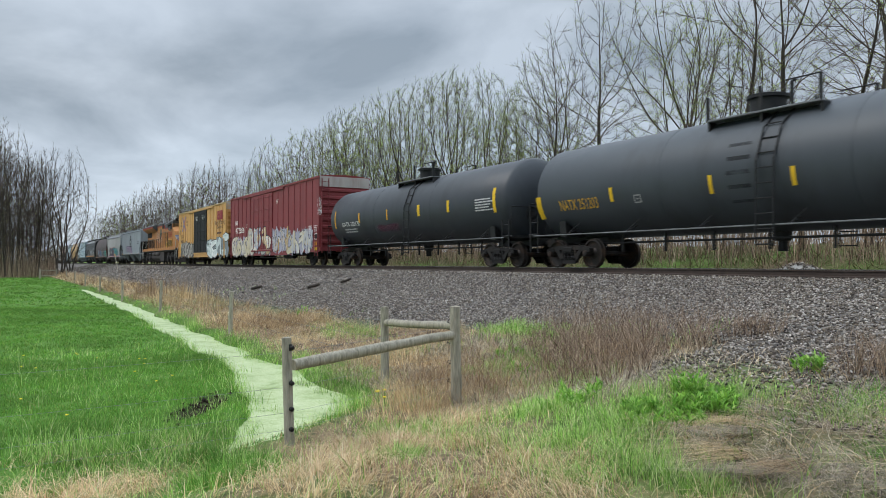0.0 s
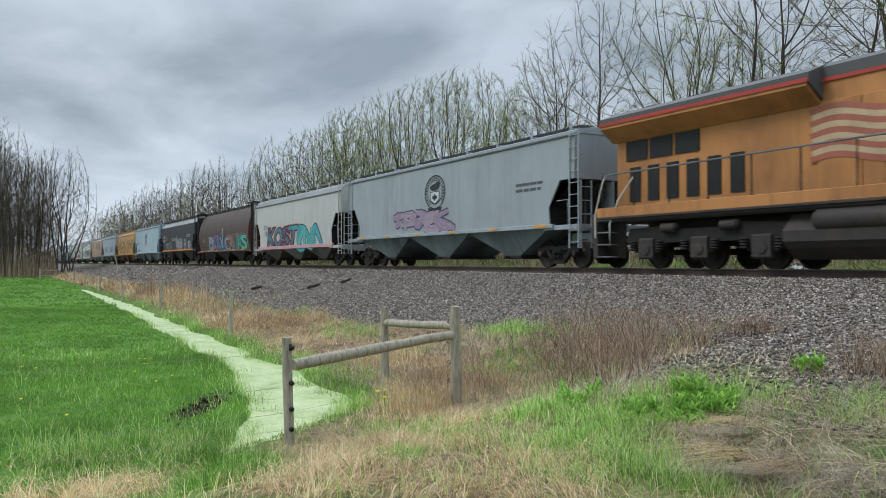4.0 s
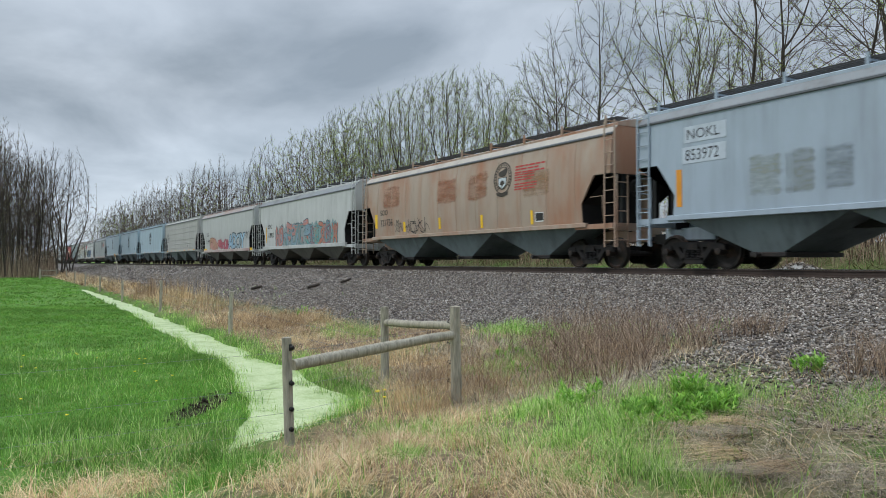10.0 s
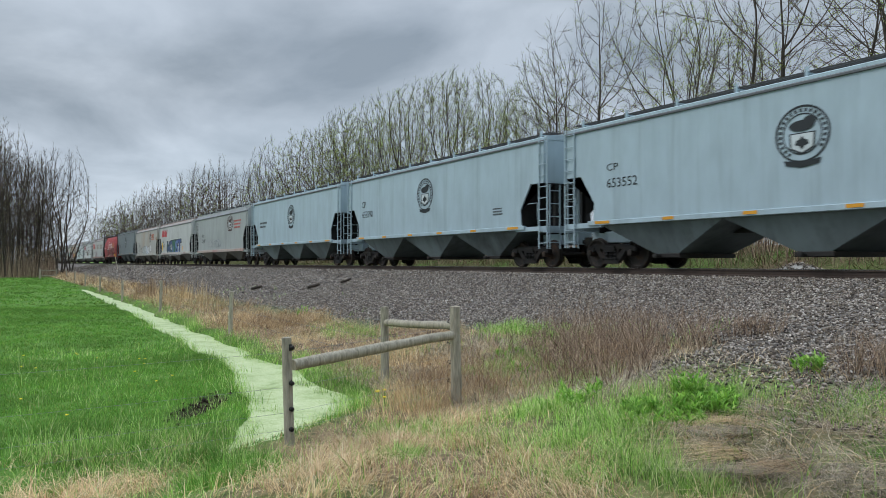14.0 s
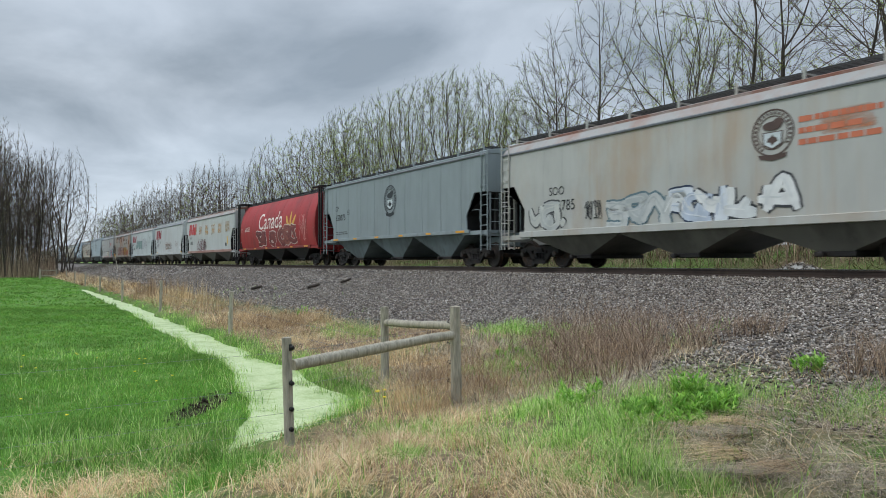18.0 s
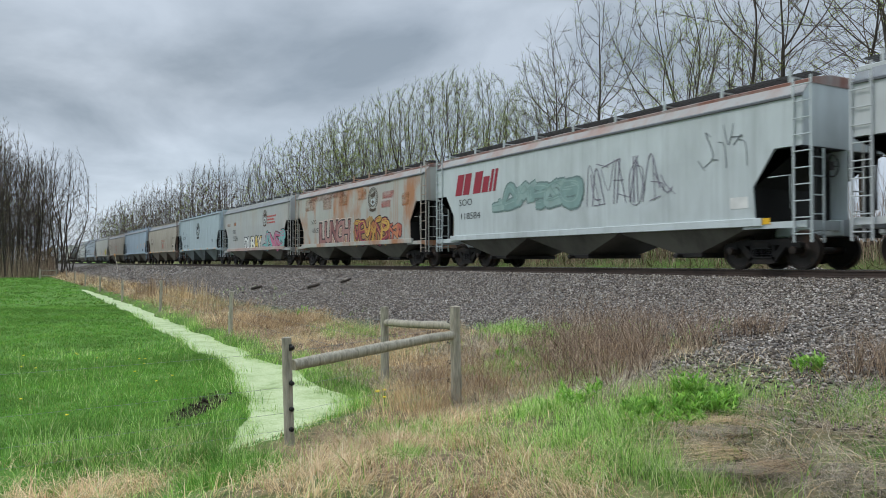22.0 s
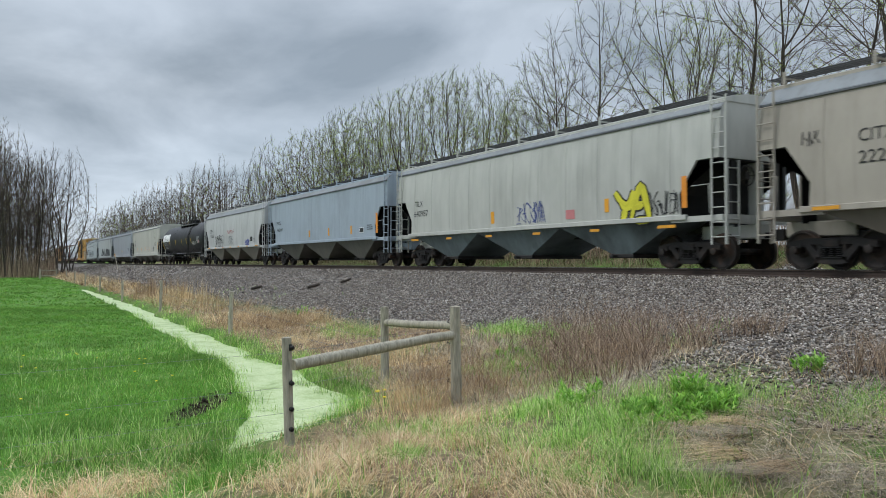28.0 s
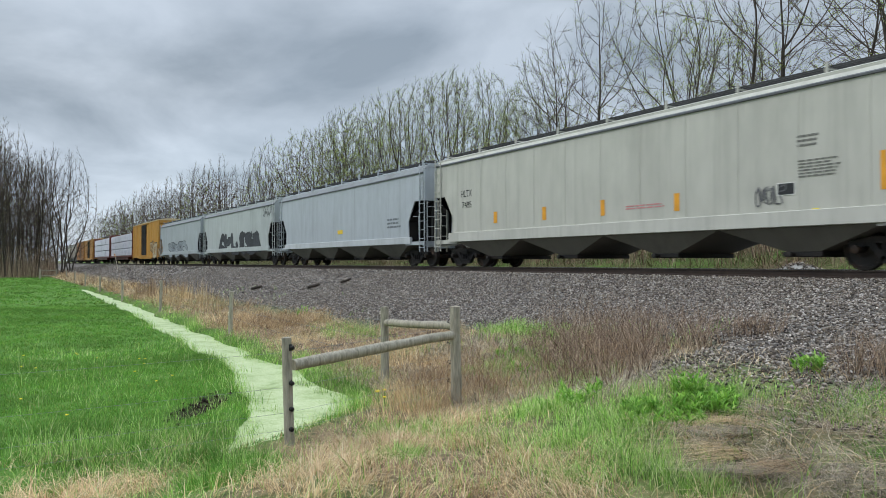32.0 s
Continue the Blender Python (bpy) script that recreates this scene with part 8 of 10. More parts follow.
    line(10, 0.1, (6.13, 3.85), (6.53, 3.42), (7.05, 3.18), (7.38, 3.1), (7.61, 2.81), (7.8, 2.55), (7.71, 2.11), (7.25, 1.66), (7.08, 1.42))


big_outline()


def door_words():
    """The warnings on the yellow boxcar's black doors, which stand proud of its side."""
    keep = SIDES[3]
    SIDES[3] = (keep[0], lambda z: 1.60)
    letters(3, -1.36, 4.18, -0.29, 4.3, "CLOSE THIS DOOR", "d8d8d4")
    letters(3, -1.35, 4.04, -0.31, 4.16, "BEFORE CLOSING", "d8d8d4")
    letters(3, -1.18, 3.93, -0.49, 4.05, "MAIN DOOR", "d8d8d4")
    letters(3, 1.2, 4.2, 2.19, 4.32, "CLOSE AND LOCK", "d8d8d4")
    letters(3, 1.1, 4.06, 2.24, 4.18, "BOTH DOORS BEFORE", "d8d8d4")
    letters(3, 1.32, 3.92, 2.04, 4.04, "MOVING CAR", "d8d8d4")
    SIDES[3] = keep


door_words()


def door_paint():
    """The pale graffiti that runs on over the red boxcar's doors."""
    keep = SIDES[2]
    SIDES[2] = (keep[0], lambda z: 1.605)
    graffiti(2, -3.4, 1.1, -0.1, 2.55, ("cfc9bc", "a6abba", "bca27c"), "3a3d46", 3, 25)
    graffiti(2, -0.1, 1.1, 1.05, 2.4, ("d2ccbf", "aeb2c0"), "44474f", 1, 26)
    SIDES[2] = keep


door_paint()
# ---- trees ----
def limb(rng, p, d, length, r0, r1, n, up, wob):
    """One limb: its points and radii from the fork to the tip."""
    pts, rad = [p.copy()], [r0]
    d = d.copy()
    for k in range(n):
        d = d + Vector((rng.gauss(0, wob), rng.gauss(0, wob), rng.gauss(0, wob * 0.5) + up))
        d.normalize()
        p = p + d * (length / n)
        pts.append(p.copy())
        rad.append(r0 + (r1 - r0) * ((k + 1) / n))
    return pts, rad


def turned(rng, d, lo, hi):
    """The direction d bent aside by lo to hi degrees."""
    side = d.orthogonal().normalized()
    side.rotate(Matrix.Rotation(rng.uniform(0, 2 * math.pi), 3, d))
    a = radians(rng.uniform(lo, hi))
    return (d * math.cos(a) + side * math.sin(a)).normalized()


def crown_points(rng, n, H, R, base, flare):
    """Places that the twigs of a crown reach for: a rounded body, widest above its middle, fuller towards its skin."""
    out = []
    while len(out) < n:
        t = rng.uniform(0, 1)
        z = H * (base + (1 - base) * t)
        w = R * (math.sin(math.pi * min(1, 0.12 + 0.88 * t ** flare)) ** 0.62)
        q, a = math.sqrt(rng.uniform(0.02, 1)), rng.uniform(0, 2 * math.pi)
        lump = 0.82 + 0.18 * math.sin(3 * a + 5 * t + H) * math.sin(7 * t + R)
        out.append((w * q * lump * math.cos(a), w * q * lump * math.sin(a), z))
    return np.array(out)


def grown(seed, H, R, base, stems=1, fan=0.12, leader=0.6, n=900, step=0.42, kill=0.8, reach=4.5, tip=0.010, twigs=3, twig_len=0.8, up=0.3, flare=0.8):
    """A tree whose limbs grow step by step towards the open places of its crown. Returns thick limbs, thin limbs, twigs."""
    rng = random.Random(seed)
    nr = np.random.RandomState(seed)
    goal = crown_points(rng, n, H, R, base, flare)
    P, par = [], []
    for s in range(stems):
        a = 2 * math.pi * (s + rng.random() * 0.5) / stems
        k = fan * rng.uniform(0.7, 1.15)
        d = Vector((math.cos(a) * k, math.sin(a) * k, 1)).normalized()
        p = Vector((math.cos(a), math.sin(a), 0)) * (0.22 if stems > 1 else 0.0) + Vector((0, 0, -0.4))
        last = -1
        for q in range(int(H * leader * rng.uniform(0.8, 1.1) / step)):
            P.append(tuple(p)); par.append(last); last = len(P) - 1
            d = (d + Vector((rng.gauss(0, 0.05), rng.gauss(0, 0.05), 0.012))).normalized()
            p = p + d * step
    P = [np.array(q) for q in P]
    A = np.array(P)
    D2 = ((goal[:, None, :] - A[None]) ** 2).sum(-1)
    near, dist = D2.argmin(1), np.sqrt(D2.min(1))
    kids = {}
    for _ in range(70):
        ok = (dist < reach) & (A[near][:, 2] > H * base * 0.62)
        if not ok.any():
            break
        fresh_nodes = []
        for v in np.unique(near[ok]):
            m = ok & (near == v)
            w = goal[m] - P[v]
            w = (w / (np.linalg.norm(w, axis=1, keepdims=True) + 1e-6)).mean(0)
            if par[v] >= 0:
                u = P[v] - P[par[v]]
                w = w + 0.5 * u / (np.linalg.norm(u) + 1e-6)
            # limbs strive outwards from the lower trunk
            b = P[v] - np.array([0, 0, 0.45 * P[v][2] + 0.06 * H])
            w = w + 0.45 * b / (np.linalg.norm(b) + 1e-6)
            w = w + np.array([0, 0, up]) + nr.normal(0, 0.06, 3)
            w[2] = max(w[2], 0.18 * math.hypot(w[0], w[1]))
            w = w / (np.linalg.norm(w) + 1e-6)
            c = P[v] + w * step
            if any(np.linalg.norm(c - P[o]) < step * 0.35 for o in kids.get(v, ())):
                continue
            P.append(c); par.append(int(v)); kids.setdefault(v, []).append(len(P) - 1)
            fresh_nodes.append(len(P) - 1)
        if not fresh_nodes:
            break
        A = np.array(P)
        dn = np.sqrt(((goal[:, None, :] - A[fresh_nodes][None]) ** 2).sum(-1))
        b = dn.argmin(1); m = dn.min(1)
        closer = m < dist
        near = np.where(closer, np.array(fresh_nodes)[b], near); dist = np.where(closer, m, dist)
        live = dist > kill
        goal, near, dist = goal[live], near[live], dist[live]
        if len(goal) < 0.16 * n:
            break
    N = len(P)
    child = [[] for _ in range(N)]
    for i, q in enumerate(par):
        if q >= 0:
            child[q].append(i)
    # a limb is as thick as all that it carries
    rad, load = [0.0] * N, [1] * N
    for i in sorted(range(N), key=lambda k: -k):
        if child[i]:
            rad[i] = sum(rad[c] ** 2.0 for c in child[i]) ** 0.5 + 0.00035
            load[i] = sum(load[c] for c in child[i])
        else:
            rad[i] = tip
    # limbs straighten as they thicken
    for _ in range(3):
        Q = [p.copy() for p in P]
        for i in range(N):
            if par[i] >= 0 and child[i]:
                c = max(child[i], key=lambda k: load[k])
                Q[i] = 0.4 * P[i] + 0.3 * P[par[i]] + 0.3 * P[c]
        P = Q
    limbs, thin, starts = [], [], [(i, None) for i in range(N) if par[i] < 0]
    twig = []
    while starts:
        i, frm = starts.pop()
        chain = [frm] if frm is not None else []
        while True:
            chain.append(i)
            if not child[i]:
                break
            c = sorted(child[i], key=lambda k: -load[k])
            starts += [(k, i) for k in c[1:]]
            i = c[0]
        rr = [rad[k] for k in chain]
        if frm is not None:
            rr[0] = min(rr[0], rr[1] * 1.15)
        keep = sorted(set([0, len(chain) - 1] + list(range(0, len(chain), 2))))
        pts, rs = [Vector(P[chain[k]]) for k in keep], [rr[k] for k in keep]
        (limbs if max(rs) > 0.055 else thin).append((pts, rs))
        spots = [(pts[-1], (pts[-1] - pts[-2]).normalized())] if len(pts) > 1 else []
        spots += [(pts[k], (pts[k] - pts[k - 1]).normalized()) for k in range(1, len(pts) - 1) if rs[k] < tip * 2.6]
        for p, d in spots:
            for k in range(twigs):
                e = (turned(rng, d, 10, 38) + Vector((0, 0, up))).normalized()
                twig.append(limb(rng, p, e, twig_len * rng.uniform(0.5, 1.25), tip * 0.85, tip * 0.45, 1, 0.0, 0.0))
    return limbs, thin, twig


def limbs_mesh(name, limbs, sides):
    """All limbs of some levels as tapered bars in one mesh."""
    V, F, base = [], [], 0
    for pts, rad in limbs:
        k = len(pts)
        P = np.array([tuple(p) for p in pts])
        T = np.gradient(P, axis=0)
        T /= np.linalg.norm(T, axis=1, keepdims=True) + 1e-9
        ref = np.array([0.31, 0.57, 0.76])
        A = np.cross(T, ref); A /= np.linalg.norm(A, axis=1, keepdims=True) + 1e-9
        B = np.cross(T, A)
        w = 2 * np.pi * np.arange(sides) / sides
        R = np.array(rad)[:, None, None]
        ring = P[:, None, :] + R * (A[:, None, :] * np.cos(w)[None, :, None] + B[:, None, :] * np.sin(w)[None, :, None])
        V.append(ring.reshape(-1, 3))
        i = np.arange(k - 1)[:, None] * sides + base
        j = np.arange(sides)[None, :]
        F.append(np.stack([i + j, i + (j + 1) % sides, i + sides + (j + 1) % sides, i + sides + j], -1).reshape(-1, 4))
        base += k * sides
    return raw_mesh(name, np.concatenate(V), np.concatenate(F), True)


def buds_mesh(name, limbs, share, size, seed):
    """Small opening leaves along the outer twigs."""
    rng = np.random.RandomState(seed)
    ends = []
    for pts, rad in limbs:
        if rng.rand() < share:
            a, b = np.array(pts[-1]), np.array(pts[max(0, len(pts) - 2)])
            for _ in range(6):
                ends.append(a + (b - a) * rng.rand() + rng.normal(0, 0.10, 3))
    c = np.array(ends)
    n = len(c)
    u, v = rng.normal(0, 1, (n, 3)), rng.normal(0, 1, (n, 3))
    u /= np.linalg.norm(u, axis=1, keepdims=True); v -= u * (u * v).sum(1, keepdims=True); v /= np.linalg.norm(v, axis=1, keepdims=True)
    s = size * rng.uniform(0.5, 1.3, (n, 1))
    vs = np.stack([c - u * s, c + v * s * 0.45, c + u * s, c - v * s * 0.45], 1).reshape(-1, 3)
    f = np.arange(n * 4).reshape(n, 4)
    return raw_mesh(name, vs, f)


M_TWIG = surface("twigs", srgb("51473f"), rough=0.95, grain=0.2, vary=0.25)
M_BUD = islands("spring_buds", ("8ea646", "aac058", "bccf70", "9cb44e"), transl=0.45)
M_BUD_DULL = islands("dull_buds", ("928f56", "a8a566", "9a985c"), transl=0.35)


def tree_kind(parts, share, size, seed, dull=False):
    limbs, thin, twig = parts
    return limbs_mesh("trunk", limbs, 6), limbs_mesh("twigs", thin + twig, 3), buds_mesh("buds", twig, share, size, seed), dull


# tall single trunks, spreading limbs, domed many-stemmed trees, tall pairs
NEAR_KINDS = [tree_kind(grown(1, 17.0, 5.6, 0.20, 1, 0.03, 0.50, 1050, 0.38, 0.62, tip=0.009, twigs=3, twig_len=0.6, up=0.10), 0.75, 0.036, 1),
              tree_kind(grown(2, 18.5, 5.2, 0.28, 1, 0.06, 0.58, 760, 0.38, 0.7, tip=0.009, twigs=3, twig_len=0.65, up=0.12), 0.2, 0.036, 2),
              tree_kind(grown(3, 16.0, 6.0, 0.08, 7, 0.42, 0.36, 2800, 0.38, 0.55, tip=0.009, twigs=4, twig_len=0.65, up=0.12, flare=1.05), 0.75, 0.036, 3),
              tree_kind(grown(4, 20.0, 4.8, 0.30, 2, 0.12, 0.58, 720, 0.38, 0.7, tip=0.009, twigs=3, twig_len=0.65, up=0.12), 0.1, 0.05, 4, True),
              tree_kind(grown(5, 14.0, 5.4, 0.10, 3, 0.34, 0.36, 1700, 0.38, 0.60, tip=0.009, twigs=4, twig_len=0.65, up=0.10), 0.8, 0.038, 5),
              tree_kind(grown(6, 19.0, 4.2, 0.38, 1, 0.10, 0.66, 560, 0.38, 0.72, tip=0.009, twigs=3, twig_len=0.65, up=0.12), 0.25, 0.036, 6)]
FAR_KINDS = [tree_kind(grown(11, 17.5, 5.4, 0.16, 1, 0.04, 0.5, 480, 0.6, 1.1, 5, 0.014, 4, 0.9, 0.08), 0.06, 0.06, 11, True),
             tree_kind(grown(12, 17.0, 5.6, 0.12, 3, 0.26, 0.42, 500, 0.6, 1.1, 5, 0.014, 4, 0.9, 0.08), 0.06, 0.06, 12, True),
             tree_kind(grown(13, 16.0, 5.8, 0.10, 5, 0.34, 0.38, 500, 0.6, 1.1, 5, 0.014, 4, 0.9, 0.08), 0.4, 0.07, 13),
             tree_kind(grown(14, 18.5, 4.8, 0.20, 2, 0.10, 0.52, 440, 0.6, 1.1, 5, 0.014, 4, 0.9, 0.08), 0.04, 0.06, 14, True)]
GROVE_KINDS = [tree_kind(grown(21, 22.5, 4.0, 0.10, 1, 0.03, 0.7, 560, 0.5, 0.95, 4, 0.014, 4, 0.9, 0.3, 0.9), 0.03, 0.06, 21, True),
               tree_kind(grown(22, 21.0, 4.2, 0.08, 2, 0.10, 0.6, 600, 0.5, 0.95, 4, 0.014, 4, 0.9, 0.3, 0.9), 0.03, 0.06, 22, True),
               tree_kind(grown(23, 19.5, 5.4, 0.08, 4, 0.26, 0.42, 800, 0.5, 0.85, 5, 0.013, 3, 0.8, 0.12, 0.95), 0.03, 0.06, 23, True)]


def tree(kinds, k, x, y, scale, turn, label):
    t = tagged(new("tree"), label, "tree", "bare trees along the railway")
    trunk, twigs, buds, dull = kinds[k]
    part("trunk", trunk, M_BARK, t)
    tagged(part("crown", twigs, M_TWIG, t), kind="stuff")
    tagged(part("foliage", buds, M_BUD_DULL if dull else M_BUD, t), kind="stuff")
    z = float(height(x, y)) - 0.05
    t.matrix_basis = Matrix.LocRotScale((x, y, z), Euler((0, 0, turn)), Vector((scale,) * 3))
    return t


def plant_trees():
    rng = random.Random(77)
    green, bare = "tree with fresh pale green buds behind the railway", "bare branching tree behind the railway"
    # the nearer row behind the track: kind, x, y, scale
    row = ((3, -2.0, 34, 1.0), (0, -7.5, 33, 1.0), (1, -13.0, 35, 1.0), (0, -17.5, 32.5, 1.0), (3, -21.2, 35, 1.0), (1, -24.0, 34, 1.0), (5, -27.2, 33.5, 1.0),
           (4, -29.6, 34.5, 1.0), (0, -32.8, 34, 1.0), (1, -38.6, 34, 0.98), (5, -42.6, 33, 0.88), (4, -45.5, 33.5, 0.92), (0, -47.5, 36, 0.9), (4, -50.6, 33.5, 0.9),
           (2, -55.0, 34, 1.02), (2, -61.5, 34.5, 1.06), (2, -68.5, 33.5, 1.06), (4, -74, 33.5, 1.1), (2, -79, 35, 1.05), (0, -81.5, 33.5, 1.0), (1, -86, 35, 0.98), (2, -90.5, 34, 1.05))
    for k, x, y, size in row:
        tree(NEAR_KINDS, k, x, y, size, rng.uniform(0, 6.28), green if k in (0, 2, 4) else bare)
    for x0, y0, step, far in ((-6, 43, (12, 18), -90), (-93, 42, (6.5, 9.5), -330), (-94, 33.0, (4.2, 6.0), -312)):
        x = x0
        while x > far:
            k = (0, 1, 3, 1, 0, 3, 2)[rng.randrange(7)]
            tree(FAR_KINDS, k, x, y0 + rng.uniform(-2.5, 3), rng.uniform(0.9, 1.08) * (1.0 if x > -140 else 1.1), rng.uniform(0, 6.28), green if k == 2 else bare)
            x -= rng.uniform(*step)
    # far woods past the bend of the row
    for j in range(26):
        tree(FAR_KINDS, rng.randrange(4), rng.uniform(-760, -430), rng.uniform(44, 100), rng.uniform(0.8, 1.05), rng.uniform(0, 6.28), "distant bare tree on the horizon")
    # the grove at the end of the pasture
    for j in range(54):
        x = rng.uniform(-165, -114)
        y = rng.uniform(-8, 0.050 * -x)
        tree(GROVE_KINDS, j % 2, x, y, rng.uniform(0.78, 1.0), rng.uniform(0, 6.28), "tall slender bare tree at the end of the pasture")
    for k, x, y, size in ((2, -118, 7.2, 0.98), (1, -123, 8.0, 0.92), (2, -128, 9.3, 0.88)):
        tree(GROVE_KINDS, k, x, y, size, rng.uniform(0, 6.28), "bare many-stemmed tree at the edge of the grove")


plant_trees()
# ---- grasses, brush, stones ----
def scatter(n, x0, x1, y0, y1, rng, tuft=0, size=0.06):
    """Places over an area, evenly or in tufts."""
    if not tuft:
        return rng.uniform(x0, x1, n), rng.uniform(y0, y1, n)
    m = n // tuft
    k = rng.randint(0, m, n)
    cx, cy, s = rng.uniform(x0, x1, m), rng.uniform(y0, y1, m), size * rng.uniform(0.4, 1.5, m)
    return cx[k] + rng.normal(0, 1, n) * s[k], cy[k] + rng.normal(0, 1, n) * s[k]


def blades(name, x, y, h, w, lean, mat, rng, segs=2, leaf=False, z=None, label="", az=None, droop=0.5, lift=0.0, parent=None):
    """Many thin blades in one mesh: each a bent strip from the ground up."""
    n = len(x)
    z = height(x, y) if z is None else z
    base = np.stack([x, y, z + lift], -1)
    a = rng.uniform(0, 2 * np.pi, n) if az is None else az
    out = np.stack([np.cos(a), np.sin(a), np.zeros(n)], -1)
    # the flat of a blade turns about its own way
    b = a + np.pi / 2 + rng.normal(0, 0.5, n)
    side = np.stack([np.cos(b), np.sin(b), np.zeros(n)], -1)
    V = []
    for k in range(segs + 1):
        t = k / segs
        c = base + np.array([0, 0, 1.0]) * (h * (t - droop * lean * t * t * 0.5))[:, None] + out * (h * lean * t ** 1.6)[:, None]
        f = (np.sin(np.pi * min(0.98, t * 0.85 + 0.12)) if leaf else 1 - t * 0.92)
        V.append(c - side * (w * f / 2)[:, None]); V.append(c + side * (w * f / 2)[:, None])
    V = np.stack(V, 1)
    m = 2 * (segs + 1)
    idx = np.arange(n)[:, None] * m
    F = np.stack([idx + np.array([2 * k, 2 * k + 1, 2 * k + 3, 2 * k + 2])[None, :] for k in range(segs)], 1).reshape(-1, 4)
    ob = part(name, raw_mesh(name, V.reshape(-1, 3), F), mat, parent)
    tagged(ob, label, name.replace("_", " ") if parent is None else "", kind="stuff")
    return ob


M_GRASS = islands("pasture_grass", ("436824", "588a32", "6aa040", "84b252", "4e7628", "98a858"), transl=0.3, patch=0.38)
M_TALL = islands("tall_green_grass", ("4a722c", "78aa44", "a8d064", "c8e090", "5a8632", "dcd8a4"), transl=0.3, patch=0.25)
M_STRAW = islands("dry_grass", ("8a6e4c", "c6a67a", "ead4aa", "d8bc8e", "a68a62", "f2e4c2"), transl=0.2, patch=0.25)
M_RUSSET = islands("russet_straw", ("5c4636", "84664e", "a68662", "c2a680", "4e3c30", "d4bc98"), transl=0.15, patch=0.25)
M_THATCH = islands("dead_thatch", ("463e37", "766a5c", "a29480", "c4b69e", "5a5046", "ddd0b6"), patch=0.25)
M_BRUSH = islands("brown_stems", ("54423a", "7a6252", "9a826c", "b8a288", "6a564a", "463830", "c8b498"), patch=0.15)
M_LEAF = islands("weed_leaves", ("56862f", "78ac44", "a2cc58", "669640", "bcd878"), transl=0.38)
M_STONE = islands("ballast_stone", ("2c2825", "4a433d", "645b53", "8a7f75", "b6ada2", "3a3531", "746859", "504a45", "cac3ba"), rough=0.9, spec=0.2)


def blot(x, y, cx, cy, rx, ry):
    return np.exp(-(((x - cx) / rx) ** 2 + ((y - cy) / ry) ** 2) ** 1.5)


# patches of the near bank: middle, half widths, thickness of growth
GREEN = ((-5.35, 6.3, 0.75, 0.5, 0.9), (-5.6, 5.6, 0.7, 0.45, 1.0), (-6.15, 4.95, 0.75, 0.5, 1.0), (-5.0, 4.75, 0.7, 0.5, 0.55), (-5.1, 3.5, 0.9, 0.8, 0.42), (-4.4, 4.3, 0.6, 0.5, 0.6),
         (-6.55, 1.75, 0.55, 0.42, 1.0), (-8.3, 1.0, 0.8, 1.1, 0.5), (-7.9, 3.9, 0.7, 0.45, 0.6), (-8.4, 6.7, 0.7, 0.55, 0.4), (-9.6, 4.6, 0.6, 0.4, 0.6), (-12.6, 5.15, 2.2, 0.36, 0.9),
         (-17.5, 7.3, 1.8, 0.5, 0.5), (-13.2, 9.2, 0.8, 0.5, 0.6), (-10.8, 7.8, 0.7, 0.5, 0.5), (-4.1, 6.8, 0.5, 0.35, 0.5), (-6.2, 3.9, 0.5, 0.4, 0.5))
TANBED = ((-6.95, 0.75, 0.36, 0.85, 0.9), (-5.9, 2.25, 0.6, 0.6, 1.0), (-6.9, 3.25, 0.7, 0.55, 0.9), (-7.9, 4.6, 0.9, 0.7, 0.8), (-9.2, 5.8, 1.2, 0.9, 1.0), (-5.2, 2.7, 0.6, 0.5, 0.6),
          (-4.75, 5.35, 0.45, 0.35, 0.7), (-4.6, 3.3, 0.8, 0.7, 0.6), (-5.4, 2.1, 0.5, 0.4, 0.9), (-6.0, 3.6, 0.6, 0.4, 0.7), (-11.0, 6.6, 1.2, 0.9, 0.5), (-5.0, 3.9, 0.7, 0.5, 0.5))


def fresh(x, y):
    """Share of fresh green grass on the near bank."""
    g = fbm(x * 1.5, y * 1.5, 51)
    k = np.maximum.reduce([w * blot(x, y, a, b, p, q) for a, b, p, q, w in GREEN])
    return np.clip(k * (0.8 + 1.2 * g) + 0.05 * (1 - smooth01(5, 6, y)), 0, 0.95)


def tan_at(x, y):
    """Share of tan straw on the near bank."""
    g = fbm(x * 1.3, y * 1.3, 61)
    k = np.maximum.reduce([w * blot(x, y, a, b, p, q) for a, b, p, q, w in TANBED])
    wet = blot(x, y, -6.55, 1.72, 0.6, 0.42)
    return np.clip((k * (0.85 + 0.9 * g) + 0.07) * (1 - 0.95 * wet), 0, 1)


def thatch_at(x, y):
    """Share of matted dead stems: below the gravel and among the brush."""
    n = 0.3 * fbm(x, y, 57)
    lower = smooth01(-4.9, -4.5, x + n) * smooth01(4.3, 4.9, y + n)
    brush = smooth01(5.2, 5.9, y + n) * (1 - smooth01(-6.2, -5.6, x)) * 0.8
    return np.maximum(lower, brush) * (1 - smooth01(7.6, 8.2, y))


